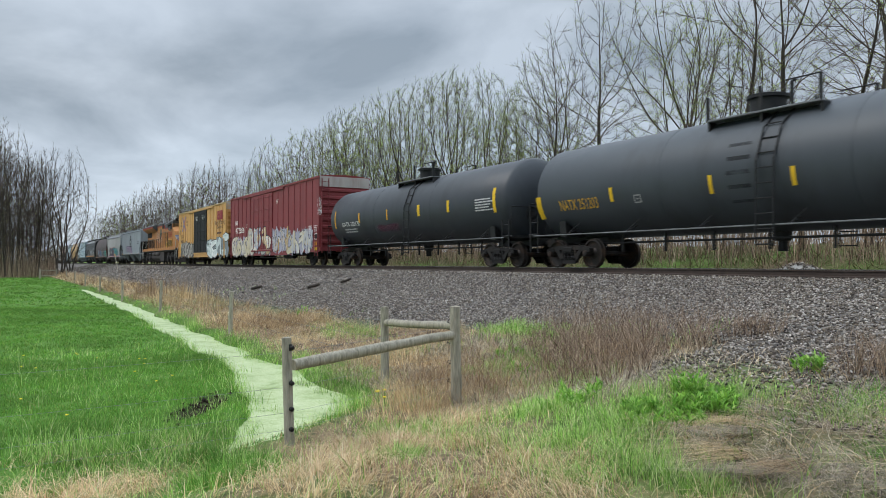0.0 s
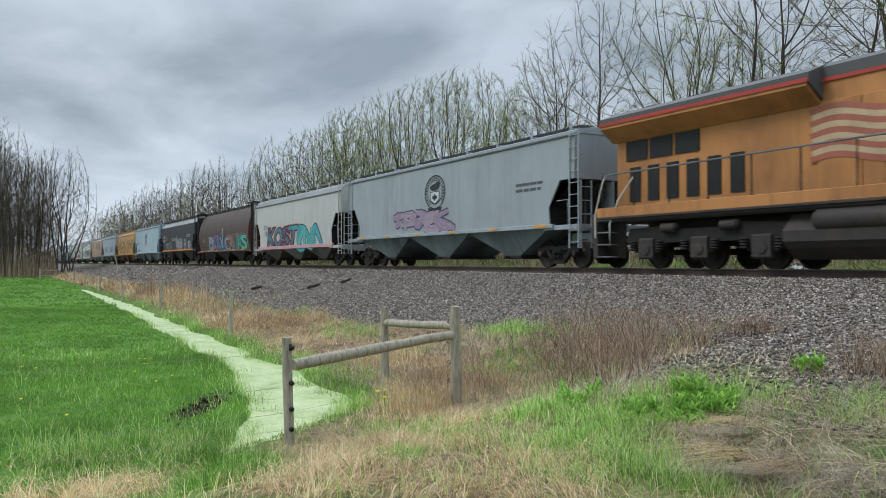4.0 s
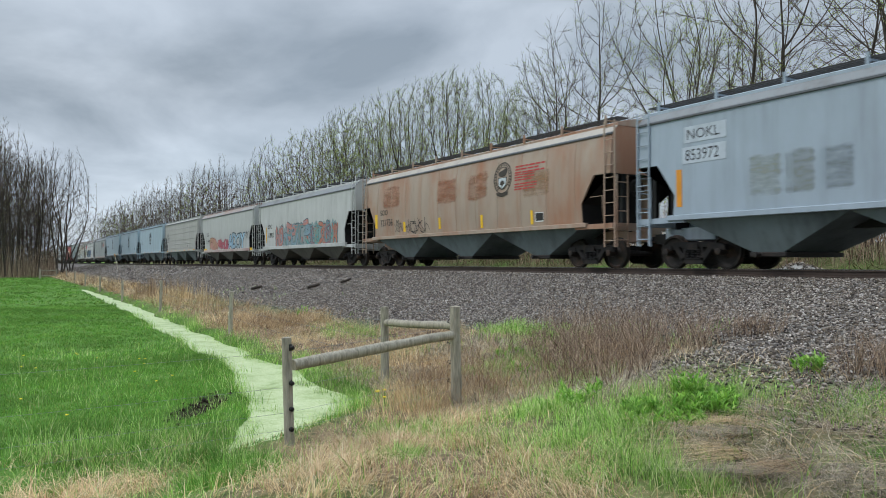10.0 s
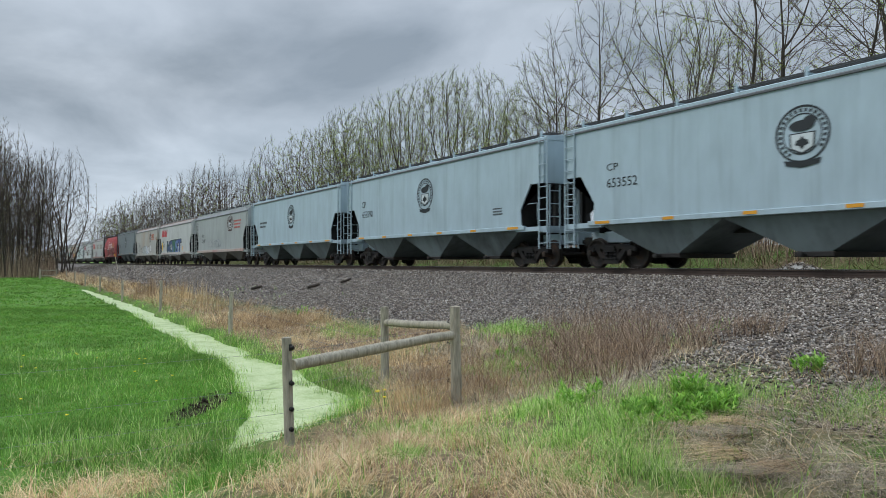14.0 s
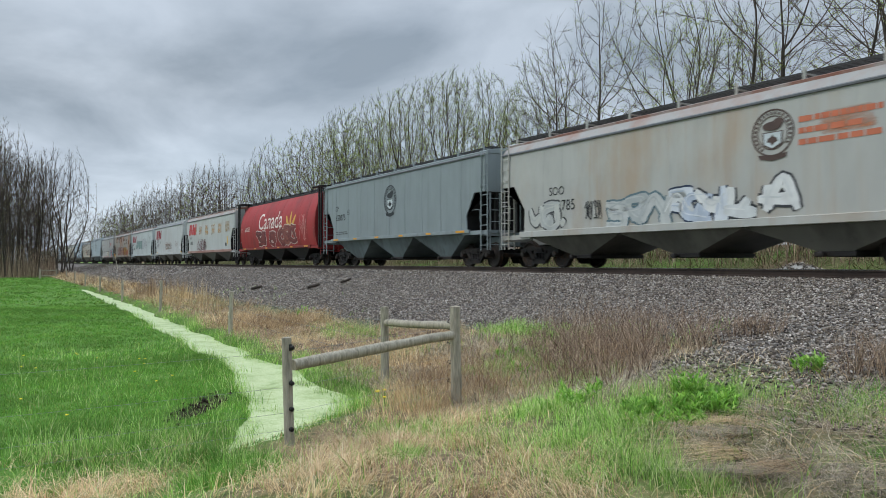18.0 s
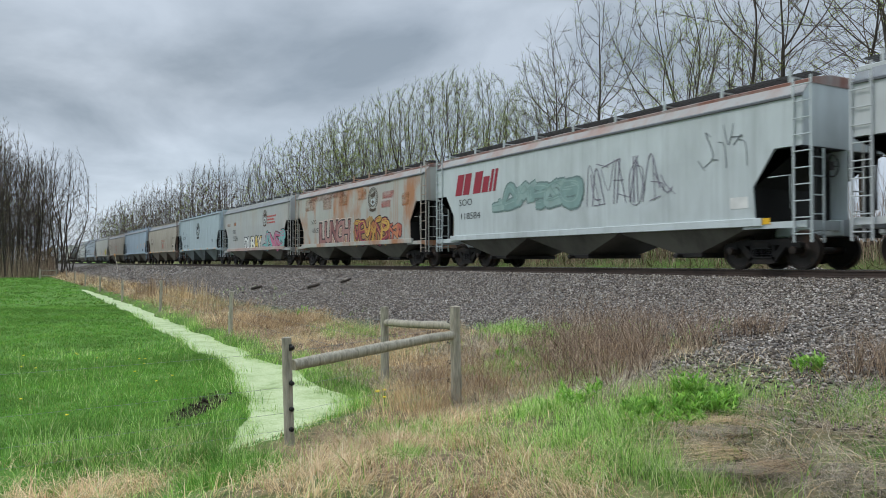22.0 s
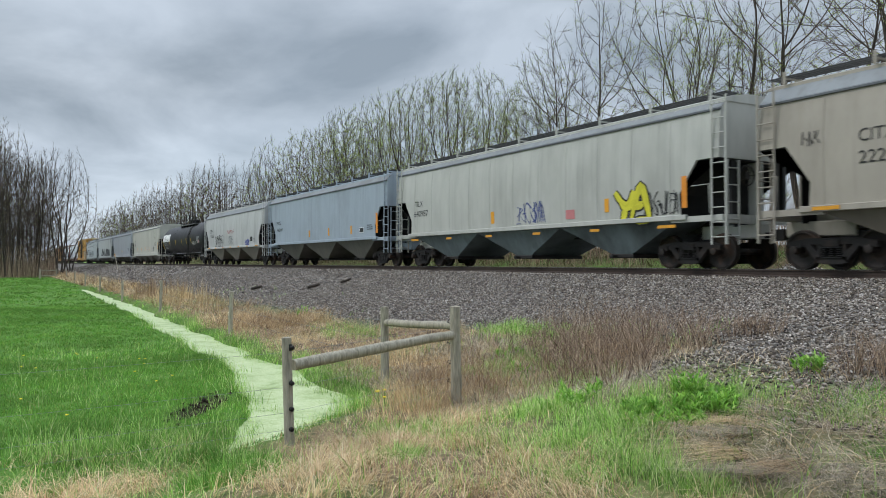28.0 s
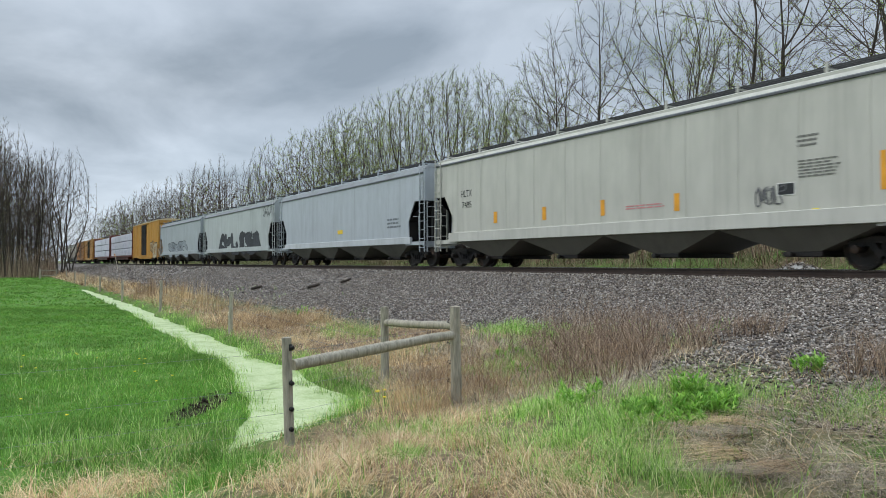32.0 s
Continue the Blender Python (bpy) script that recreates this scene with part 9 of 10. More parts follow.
def sow():
    rng = np.random.RandomState(8)
    # pasture
    for nm, n, x0, x1, y0, y1, h0, h1, w in (("pasture_grass", 110000, -17, -7.0, -0.8, 4.9, 0.035, 0.095, 0.0075), ("pasture_grass", 70000, -38, -17, -0.8, 5.2, 0.04, 0.10, 0.014), ("pasture_grass", 36000, -125, -38, -1.5, 6.0, 0.06, 0.14, 0.035)):
        x, y = scatter(n, x0, x1, y0, y1, rng, 12, 0.05 if x0 > -20 else 0.09)
        mid, half = ditch(x)
        keep = ((np.abs(y - mid) > half - 0.02) | (half < 0.02)) & (y < mid + half + 0.3) & (mud(x, y) < 0.15 + 0.3 * rng.rand(n))
        clump = 0.7 + 0.75 * np.clip(fbm(x * 1.1, y * 1.1, 31), -0.6, 1)
        x, y, clump = x[keep], y[keep], clump[keep]
        blades(nm, x, y, rng.uniform(h0, h1, len(x)) * clump * 1.15, rng.uniform(0.7, 1.2, len(x)) * w, rng.uniform(0.2, 0.9, len(x)), M_GRASS, rng, 2 if x0 > -20 else 1, label="short lush green pasture grass")
    # taller tufts by the water and round the posts
    n = 42000
    x, y = scatter(n, -30, -6.5, 0.0, 6.5, rng, 14, 0.07)
    mid, half = ditch(x)
    d = np.abs(y - mid) - half
    edge = np.exp(-((d - 0.04) / 0.2) ** 2) * np.clip(0.55 + fbm(x * 0.9, y * 0.9, 41), 0, 1)
    front = smooth01(-9.6, -8.6, x) * (1 - smooth01(-7.9, -7.4, x)) * (1 - smooth01(2.2, 2.6, y)) * np.clip(0.3 + 1.2 * fbm(x, y, 43), 0, 0.6)
    keep = rng.rand(n) < np.maximum(edge, front)
    x, y = x[keep], y[keep]
    blades("tall_grass", x, y, rng.uniform(0.12, 0.36, len(x)), rng.uniform(0.005, 0.011, len(x)), rng.uniform(0.15, 0.8, len(x)), M_TALL, rng, 3, label="taller green grass along the ditch", lift=-0.02)
    # tufts that stand in the shallow water
    q = 60
    cx = rng.uniform(-17, -8.6, q)
    mid, half = ditch(cx)
    side = np.where(rng.rand(q) < 0.5, -1, 1)
    cy = mid + side * half * rng.uniform(0.55, 1.05, q)
    n = q * 26
    m = rng.randint(0, q, n)
    x, y = cx[m] + rng.normal(0, 0.09, n), cy[m] + rng.normal(0, 0.06, n)
    blades("water_tufts", x, y, rng.uniform(0.10, 0.26, n), rng.uniform(0.004, 0.008, n), rng.uniform(0.2, 1.2, n), M_TALL, rng, 3, label="tufts of green grass standing in the ditch", z=np.full(n, WATER - 0.02))
    # green grass of the near bank
    n = 230000
    x, y = scatter(n, -19, -2.2, 0.2, 9.8, rng, 30, 0.08)
    keep = rng.rand(n) < fresh(x, y)
    mid, half = ditch(x)
    keep &= (np.abs(y - mid) > half - 0.05) | (half < 0.02)
    x, y = x[keep], y[keep]
    k = len(x)
    blades("bank_grass", x, y, rng.uniform(0.07, 0.24, k) * (0.8 + 0.7 * np.clip(fbm(x, y, 44) + 0.3, 0, 1)), rng.uniform(0.004, 0.010, k), rng.uniform(0.15, 1.1, k), M_TALL, rng, 3, label="fresh green grass on the near bank")
    # tan straw, lying in tufts
    n = 165000
    x, y = scatter(n, -12.5, -2.0, 0.0, 8.0, rng, 46, 0.12)
    keep = (rng.rand(n) < tan_at(x, y) * (1 - 0.75 * thatch_at(x, y)) * (1 - 0.85 * np.clip(fresh(x, y), 0, 1)))
    mid, half = ditch(x)
    keep &= ((np.abs(y - mid) > half + 0.1) | (half < 0.02)) & ((x > -8.6) | (y > mid))
    x, y = x[keep], y[keep]
    k = len(x)
    tuft_az = 6.3 * fbm(x * 1.6, y * 1.6, 62) + rng.normal(0, 1.0, k)
    blades("dry_grass", x, y, rng.uniform(0.08, 0.34, k), rng.uniform(0.003, 0.008, k), rng.uniform(0.7, 2.0, k), M_STRAW, rng, 3, label="dry tan straw lying on the bank", droop=0.95, az=tuft_az)
    # grey-brown thatch of dead stems below the gravel
    n = 64000
    x, y = scatter(n, -10.5, -2.0, 4.0, 8.4, rng, 16, 0.12)
    keep = rng.rand(n) < thatch_at(x, y) * np.clip(0.55 + 0.9 * fbm(x * 1.2, y * 1.2, 63), 0.12, 1)
    k = keep.sum()
    blades("dead_thatch", x[keep], y[keep], rng.uniform(0.05, 0.15, k), rng.uniform(0.003, 0.007, k), rng.uniform(1.2, 4.0, k), M_THATCH, rng, 3, label="grey-brown matted dead stems below the gravel", droop=0.42)
    n = 5000
    x, y = scatter(n, -4.9, -2.6, 5.6, 7.4, rng, 12, 0.07)
    keep = rng.rand(n) < np.clip(0.2 + 1.6 * fbm(x * 1.5, y * 1.5, 64), 0, 0.8) * smooth01(-4.9, -4.2, x)
    k = keep.sum()
    blades("olive_sprigs", x[keep], y[keep], rng.uniform(0.05, 0.18, k), rng.uniform(0.006, 0.012, k), rng.uniform(0.3, 1.2, k), M_GRASS, rng, 2, label="dull olive sprigs among the dead stems")
    # bundles of long fallen straw
    n, q = 1500, 90
    m = rng.randint(0, q, n)
    x = rng.uniform(-4.9, -2.8, q)[m] + rng.normal(0, 0.08, n)
    y = rng.uniform(4.9, 7.0, q)[m] + rng.normal(0, 0.08, n)
    way = rng.normal(-1.9, 0.75, q)[m] + rng.normal(0, 0.3, n)
    for lo, hi, mat in ((0, 380, M_STRAW), (380, n, M_THATCH)):
        c = hi - lo
        blades("fallen_straw", x[lo:hi], y[lo:hi], rng.uniform(0.08, 0.15, c), rng.uniform(0.004, 0.010, c), rng.uniform(2.0, 6.0, c), mat, rng, 4, label="bundles of long fallen straw on the bank", az=way[lo:hi], droop=0.3, lift=0.04)
    # dry grass bank between ditch and gravel
    for n, x0, x1, w, h0, h1, mat in ((17000, -13, -8, 0.005, 0.12, 0.40, M_RUSSET), (9000, -13, -8, 0.005, 0.1, 0.35, M_STRAW), (30000, -23, -11.5, 0.006, 0.08, 0.32, M_STRAW), (5000, -23, -12, 0.006, 0.12, 0.4, M_RUSSET), (22000, -46, -20, 0.010, 0.2, 0.6, M_STRAW), (14000, -46, -20, 0.010, 0.2, 0.75, M_RUSSET),
                                      (16000, -135, -46, 0.026, 0.35, 0.9, M_STRAW), (13000, -135, -46, 0.026, 0.35, 1.1, M_RUSSET)):
        x, y = scatter(n, x0, x1, 4.6, 9.5, rng, 24, 0.11 if x0 > -25 else 0.22)
        mid, half = ditch(x)
        _, dry, grav = zones(x, y)
        keep = (y > mid + half + 0.25) & (rng.rand(n) < dry * (1 - grav) * np.clip(0.6 + 0.9 * fbm(x * 0.6, y * 1.0, 66 if mat is M_STRAW else 67), 0.08, 1)) & (y < 8.9)
        x, y = x[keep], y[keep]
        az = 6.3 * fbm(x * 0.9, y * 0.9, 68) + rng.normal(0, 1.1, len(x))
        blades("bank_straw", x, y, rng.uniform(h0, h1, len(x)) * (0.7 + 0.6 * np.clip(fbm(x * 0.5, y * 0.5, 71) + 0.3, 0, 1)), rng.uniform(0.7, 1.3, len(x)) * w, rng.uniform(0.4, 1.9, len(x)), mat, rng, 2, label="dry tan grass on the bank beside the ditch", droop=0.92, az=az)
    n = 16000
    x, y = scatter(n, -46, -8.2, 1.5, 7.0, rng, 18, 0.10)
    mid, half = ditch(x)
    d = y - mid - half
    far = np.exp(-((d - 0.3) / 0.35) ** 2) * np.clip(0.5 + fbm(x * 0.6, y * 0.6, 82), 0, 1)
    wet = np.exp(-((np.abs(y - mid) - half + 0.1) / 0.14) ** 2) * np.clip(fbm(x * 1.3, y * 1.3, 83) * 2, 0, 0.7)
    keep = (half > 0.05) & (rng.rand(n) < np.maximum(far, wet))
    k = keep.sum()
    blades("ditch_grass", x[keep], y[keep], rng.uniform(0.10, 0.32, k), rng.uniform(0.008, 0.016, k), rng.uniform(0.2, 0.9, k), M_TALL, rng, 2, label="green grass growing along and in the ditch", z=np.maximum(height(x[keep], y[keep]), WATER - 0.02))
    n = 15000
    x, y = scatter(n, -13.5, -7.4, 4.9, 8.6, rng, 14, 0.12)
    keep = rng.rand(n) < np.clip(0.35 + 1.3 * fbm(x * 0.8, y * 0.8, 86), 0, 0.9)
    k = keep.sum()
    blades("bank_thatch", x[keep], y[keep], rng.uniform(0.10, 0.36, k), rng.uniform(0.005, 0.010, k), rng.uniform(0.7, 1.9, k), M_THATCH, rng, 2, label="matted brown dead stems on the bank", droop=0.9)
    n = 7000
    x, y = scatter(n, -13.5, -8.0, 6.2, 9.6, rng, 30, 0.14)
    keep = rng.rand(n) < np.clip(2.4 * fbm(x * 0.9, y * 0.9, 87) - 0.1, 0, 1)
    k = keep.sum()
    blades("bank_sprigs", x[keep], y[keep], rng.uniform(0.08, 0.24, k), rng.uniform(0.010, 0.02, k), rng.uniform(0.3, 1.0, k), M_TALL, rng, 2, label="patches of green shoots on the bank")
    # green sprigs on the bank and the ballast foot
    n = 9000
    x, y = scatter(n, -40, -8, 5.2, 10.5, rng)
    keep = rng.rand(n) < np.clip(fbm(x * 0.55, y * 0.8, 81) * 1.8 - 0.35, 0, 1)
    blades("green_sprigs", x[keep], y[keep], rng.uniform(0.06, 0.22, keep.sum()), rng.uniform(0.008, 0.016, keep.sum()), rng.uniform(0.3, 1.0, keep.sum()), M_TALL, rng, 2, label="green sprigs among dry grass")


sow()


def bush(name, cx, cy, rx, ry, n, h0, h1, w, mat, label, seed, lean=(0.1, 0.85), branch=True, segs=3):
    """A thicket of thin stems with side twigs."""
    rng = np.random.RandomState(seed)
    m = max(3, n // 14)
    r, a = np.sqrt(rng.rand(m)), rng.uniform(0, 2 * np.pi, m)
    k = rng.randint(0, m, n)
    ox, oy = rng.normal(0, 0.07, n), rng.normal(0, 0.07, n)
    x, y = cx + rx * r[k] * np.cos(a[k]) + ox, cy + ry * r[k] * np.sin(a[k]) + oy
    tall = rng.uniform(0.65, 1.15, m)
    h = rng.uniform(h0, h1, n) * (1.05 - 0.4 * r[k] ** 2) * tall[k]
    az = np.arctan2(oy, ox) + rng.normal(0, 0.5, n)
    ln = rng.uniform(*lean, n)
    th = new(name)
    tagged(th, label, "shrub" if "brush" in name else "plant")
    blades("thicket_growth", x, y, h, rng.uniform(0.7, 1.3, n) * w, ln, mat, rng, segs, az=az, parent=th)
    if branch:
        k = 5
        t = rng.uniform(0.35, 0.9, (k, n))
        xs = (x + np.cos(az) * h * ln * t ** 1.6).ravel()
        ys = (y + np.sin(az) * h * ln * t ** 1.6).ravel()
        zs = (height(x, y) + h * (t - 0.25 * ln * t * t)).ravel()
        blades("twig_growth", xs, ys, np.tile(h, k) * rng.uniform(0.12, 0.3, k * n), np.full(k * n, w * 0.6), rng.uniform(0.3, 1.0, k * n), mat, rng, 1, z=zs, parent=th)
    return th


def leafy(cx, cy, r, h, n, seed, size=0.07, label="leafy green weed clump on the bank"):
    """A low weed: stems set with many pointed leaves."""
    rng = np.random.RandomState(seed)
    th = tagged(new("weed_clump"), label, "plant", "green weeds on the bank")
    m = max(5, n // 14)
    a, q = rng.uniform(0, 2 * np.pi, m), np.sqrt(rng.rand(m))
    sx, sy = cx + r * 0.8 * q * np.cos(a), cy + r * 0.8 * q * np.sin(a)
    sh = h * rng.uniform(0.6, 1.05, m) * (1.05 - 0.4 * q)
    blades("stalk_growth", sx, sy, sh, np.full(m, 0.008), np.full(m, 0.2), M_LEAF, rng, 2, az=a, parent=th)
    k = rng.randint(0, m, n)
    t = rng.uniform(0.2, 1.0, n)
    x = sx[k] + np.cos(a[k]) * sh[k] * 0.2 * t ** 1.6
    y = sy[k] + np.sin(a[k]) * sh[k] * 0.2 * t ** 1.6
    z = height(sx[k], sy[k]) + sh[k] * t * 0.97
    blades("leafage", x, y, size * rng.uniform(0.6, 1.3, n), size * rng.uniform(0.2, 0.34, n), rng.uniform(0.5, 1.5, n), M_LEAF, rng, 2, leaf=True, z=z, parent=th)
    return th


for k, (bx, by, rx, ry, n, h0, h1) in enumerate(((-10.5, 8.7, 1.5, 1.0, 380, 0.6, 1.1), (-8.7, 7.6, 1.2, 0.9, 360, 0.6, 1.15), (-9.8, 9.3, 1.1, 0.7, 210, 0.5, 0.95), (-7.5, 6.5, 0.75, 0.7, 260, 0.4, 0.9), (-7.6, 8.3, 0.7, 0.6, 190, 0.4, 0.85), (-8.7, 8.8, 0.9, 0.7, 250, 0.55, 1.0), (-9.3, 8.0, 1.2, 0.8, 270, 0.55, 1.1))):
    bush("brush_thicket", bx, by, rx, ry, n, h0, h1, 0.007, M_BRUSH, "tangled thicket of bare brown stems on the bank", 1 + k, (0.2, 1.35))
bush("brush_thicket", -8.3, 7.0, 1.3, 1.0, 360, 0.3, 0.75, 0.005, M_RUSSET, "thicket of russet dry stems on the bank", 33, (0.3, 1.5))
bush("brush_tuft", -7.35, 9.3, 0.4, 0.35, 240, 0.3, 0.5, 0.006, M_BRUSH, "small tuft of bare brown stems on gravel", 4, (0.3, 1.2))
bush("brush_tuft", -4.75, 7.85, 0.34, 0.34, 280, 0.35, 0.6, 0.006, M_BRUSH, "small tuft of bare brown stems on gravel", 5, (0.2, 1.0))
bush("brush_tuft", -9.3, 5.6, 1.0, 0.7, 620, 0.3, 0.75, 0.005, M_RUSSET, "tall dry grass round the fence posts", 6)
bush("brush_tuft", -12.5, 6.2, 1.2, 0.8, 500, 0.3, 0.6, 0.007, M_STRAW, "tall dry grass beside the fence", 7)
bush("brush_tuft", -8.9, 4.5, 0.6, 0.4, 260, 0.3, 0.6, 0.006, M_STRAW, "tall dry grass at the water's edge", 17)
for k, (gx, gy, gr) in enumerate(((-6.6, 1.75, 0.34), (-6.95, 1.95, 0.26), (-6.3, 1.5, 0.28), (-7.5, 1.75, 0.25))):
    bush("grass_tuft", gx, gy, gr, gr * 0.8, 420, 0.12, 0.3, 0.008, M_GRASS, "tall fresh grass tuft near the ditch", 60 + k, (0.2, 0.9), False)
for k, (gx, gy, gr) in enumerate(((-5.7, 4.95, 0.36), (-5.15, 4.9, 0.34), (-4.95, 4.35, 0.3), (-4.4, 4.35, 0.26), (-3.9, 4.36, 0.22), (-4.55, 3.75, 0.28), (-5.4, 4.4, 0.3), (-4.05, 6.45, 0.3), (-5.9, 2.95, 0.16))):
    bush("grass_tuft", gx, gy, gr, gr * 0.8, 480, 0.07, 0.19, 0.007, M_TALL, "fresh green grass tuft on the bank", 80 + k, (0.3, 1.1), False)
# sheaves of long straw fallen over towards the ditch
for k, (sx, sy, az, n, m) in enumerate(((-4.68, 5.85, -1.66, 120, M_STRAW), (-4.5, 5.6, -1.75, 150, M_THATCH), (-4.1, 5.05, -1.55, 110, M_STRAW), (-4.25, 5.1, -1.8, 90, M_STRAW), (-3.75, 5.2, -1.4, 140, M_RUSSET), (-3.7, 4.85, -2.2, 130, M_THATCH))):
    srng = np.random.RandomState(120 + k)
    sheaf = tagged(new("straw_sheaf"), "long dry straw fallen flat on the bank", "plant")
    blades("straw_growth", sx + srng.normal(0, 0.09, n), sy + srng.normal(0, 0.07, n), srng.uniform(0.06, 0.13, n), srng.uniform(0.004, 0.008, n), srng.uniform(4, 9, n), m, srng, 4, az=az + srng.normal(0, 0.16, n), droop=0.16, lift=0.03, parent=sheaf)
bush("reed_bed", -33.0, 6.9, 5.0, 0.9, 420, 0.6, 1.5, 0.016, M_STRAW, "tall dry reeds beside the ditch", 8, (0.05, 0.25), False)
bush("reed_bed", -42.0, 7.3, 6.0, 0.9, 480, 0.6, 1.4, 0.016, M_RUSSET, "tall dry reeds beside the ditch", 9, (0.05, 0.25), False)
for args in ((-5.5, 5.95, 0.2, 0.3, 480, 1), (-5.2, 6.05, 0.2, 0.24, 420, 2), (-5.15, 5.65, 0.24, 0.2, 520, 3), (-4.95, 5.85, 0.16, 0.22, 300, 14), (-5.45, 5.3, 0.24, 0.15, 380, 16), (-4.95, 5.4, 0.2, 0.14, 260, 18), (-6.3, 5.1, 0.34, 0.18, 380, 13), (-5.33, 7.63, 0.2, 0.22, 300, 4), (-12.6, 8.9, 0.35, 0.22, 170, 5), (-10.9, 7.6, 0.3, 0.2, 140, 6),
             (-9.9, 7.0, 0.25, 0.2, 120, 7), (-22.4, 8.0, 0.5, 0.3, 150, 8), (-11.9, 9.2, 0.5, 0.24, 260, 9), (-11.3, 8.7, 0.3, 0.2, 150, 15), (-6.6, 5.5, 0.35, 0.25, 220, 10), (-5.2, 5.1, 0.3, 0.2, 180, 11)):
    leafy(*args)


def far_brush():
    """Scrub and dry grass beyond the track, along the foot of the trees."""
    rng = np.random.RandomState(15)
    n = 30000
    x, y = rng.uniform(-150, 6, n), rng.uniform(24.5, 33, n)
    blades("far_scrub", x, y, rng.uniform(0.25, 0.6, n) * (1 + 0.9 * smooth01(27, 31, y)) * (0.7 + 0.6 * np.clip(fbm(x * 0.3, y * 0.3, 5) + 0.4, 0, 1.2)), rng.uniform(0.02, 0.05, n), rng.uniform(0.8, 2.2, n),
           islands("far_scrub_mix", ("5c5a38", "6a6742", "787150", "566036", "655b42")), rng, 1, label="tangled scrub at the foot of the trees")
    n = 20000
    x, y = rng.uniform(-330, 4, n), rng.uniform(31, 44, n)
    near = rng.rand(n) < 0.5
    x, y = np.where(near, rng.uniform(-95, 6, n), x), np.where(near, rng.uniform(29.5, 37, n), y)
    blades("understorey", x, y, rng.uniform(1.0, 4.2, n) * np.where(near, 1.1, 1.0), rng.uniform(0.014, 0.035, n), rng.uniform(0.1, 0.7, n), M_BRUSH, rng, 2, label="bare saplings under the trees")
    n = 7000
    x, y = rng.uniform(-155, -108, n), rng.uniform(-9, 8, n)
    keep = y < 0.058 * -x
    blades("grove_understorey", x[keep], y[keep], rng.uniform(1.0, 5.0, keep.sum()), rng.uniform(0.02, 0.045, keep.sum()), rng.uniform(0.1, 0.4, keep.sum()), M_BRUSH, rng, 2, label="bare saplings under the grove")


far_brush()


def stones(name, n, x0, x1, y0, y1, s0, s1, seed, pick, label, hz=None, mat=None, kind_of="gravel"):
    """Loose stones, each an uneven eight-sided lump."""
    rng = np.random.RandomState(seed)
    x, y = scatter(n, x0, x1, y0, y1, rng)
    k = pick(x, y, rng)
    x, y = x[k], y[k]
    n = len(x)
    z = (height(x, y) if hz is None else hz(x, y))
    s = rng.uniform(s0, s1, n) * rng.uniform(0.6, 1.15, n)
    o = np.array([(1, 0, 0), (-1, 0, 0), (0, 1, 0), (0, -1, 0), (0, 0, 1), (0, 0, -1)], float)
    P = o[None] * rng.uniform(0.55, 1.25, (n, 6, 1)) + rng.normal(0, 0.22, (n, 6, 3))
    P[:, :, 2] *= 0.7
    a = rng.uniform(0, 2 * np.pi, n)
    c, q = np.cos(a)[:, None], np.sin(a)[:, None]
    R = np.stack([P[:, :, 0] * c - P[:, :, 1] * q, P[:, :, 0] * q + P[:, :, 1] * c, P[:, :, 2]], -1) * s[:, None, None]
    V = R + np.stack([x, y, z + s * 0.22], -1)[:, None, :]
    f = np.array([(0, 2, 4), (2, 1, 4), (1, 3, 4), (3, 0, 4), (2, 0, 5), (1, 2, 5), (3, 1, 5), (0, 3, 5)])
    F = (np.arange(n)[:, None, None] * 6 + f[None]).reshape(-1, 3)
    tagged(part(name, raw_mesh(name, V.reshape(-1, 3), F), mat or M_STONE), label, kind_of, kind="stuff")


def on_gravel(x, y, rng):
    return rng.rand(len(x)) < zones(x, y)[2] ** 1.5


stones("ballast", 84000, -15, -2.5, 6.6, 15.3, 0.011, 0.032, 1, on_gravel, "grey crushed-stone ballast of the embankment")
stones("ballast", 56000, -30, -15, 7.5, 15.3, 0.014, 0.034, 2, on_gravel, "grey crushed-stone ballast of the embankment")
stones("ballast", 15000, -150, -60, 7.8, 15.2, 0.045, 0.085, 6, on_gravel, "grey crushed-stone ballast of the embankment")
stones("ballast", 38000, -62, -30, 7.6, 15.2, 0.022, 0.045, 3, on_gravel, "grey crushed-stone ballast of the embankment")
stones("ballast", 5000, -7.5, -2.5, 6.0, 8.0, 0.014, 0.035, 5, lambda x, y, r: r.rand(len(x)) < smooth01(5.9, 7.2, y + 0.15 * (x + 5)), "stray gravel on the bank")
stones("ballast", 4000, -40, 2, 15.2, 16.3, 0.03, 0.05, 4, lambda x, y, r: r.rand(len(x)) < 1, "grey crushed-stone ballast of the embankment")


stones("soil_clods", 2600, -12.6, -9.2, 1.0, 3.9, 0.015, 0.055, 12, lambda x, y, r: r.rand(len(x)) < mud(x, y) ** 1.2, "dark trodden clods of wet soil at the ditch's edge",
       mat=islands("wet_soil", ("1e1812", "2e241a", "3c3024", "281f17"), rough=0.9), kind_of="soil")


def heap(x, y):
    return 0.45 + 1.15 * np.maximum(0, 1 - np.hypot((x + 18.5) / 2.6, (y - 26) / 2.0) ** 1.3)


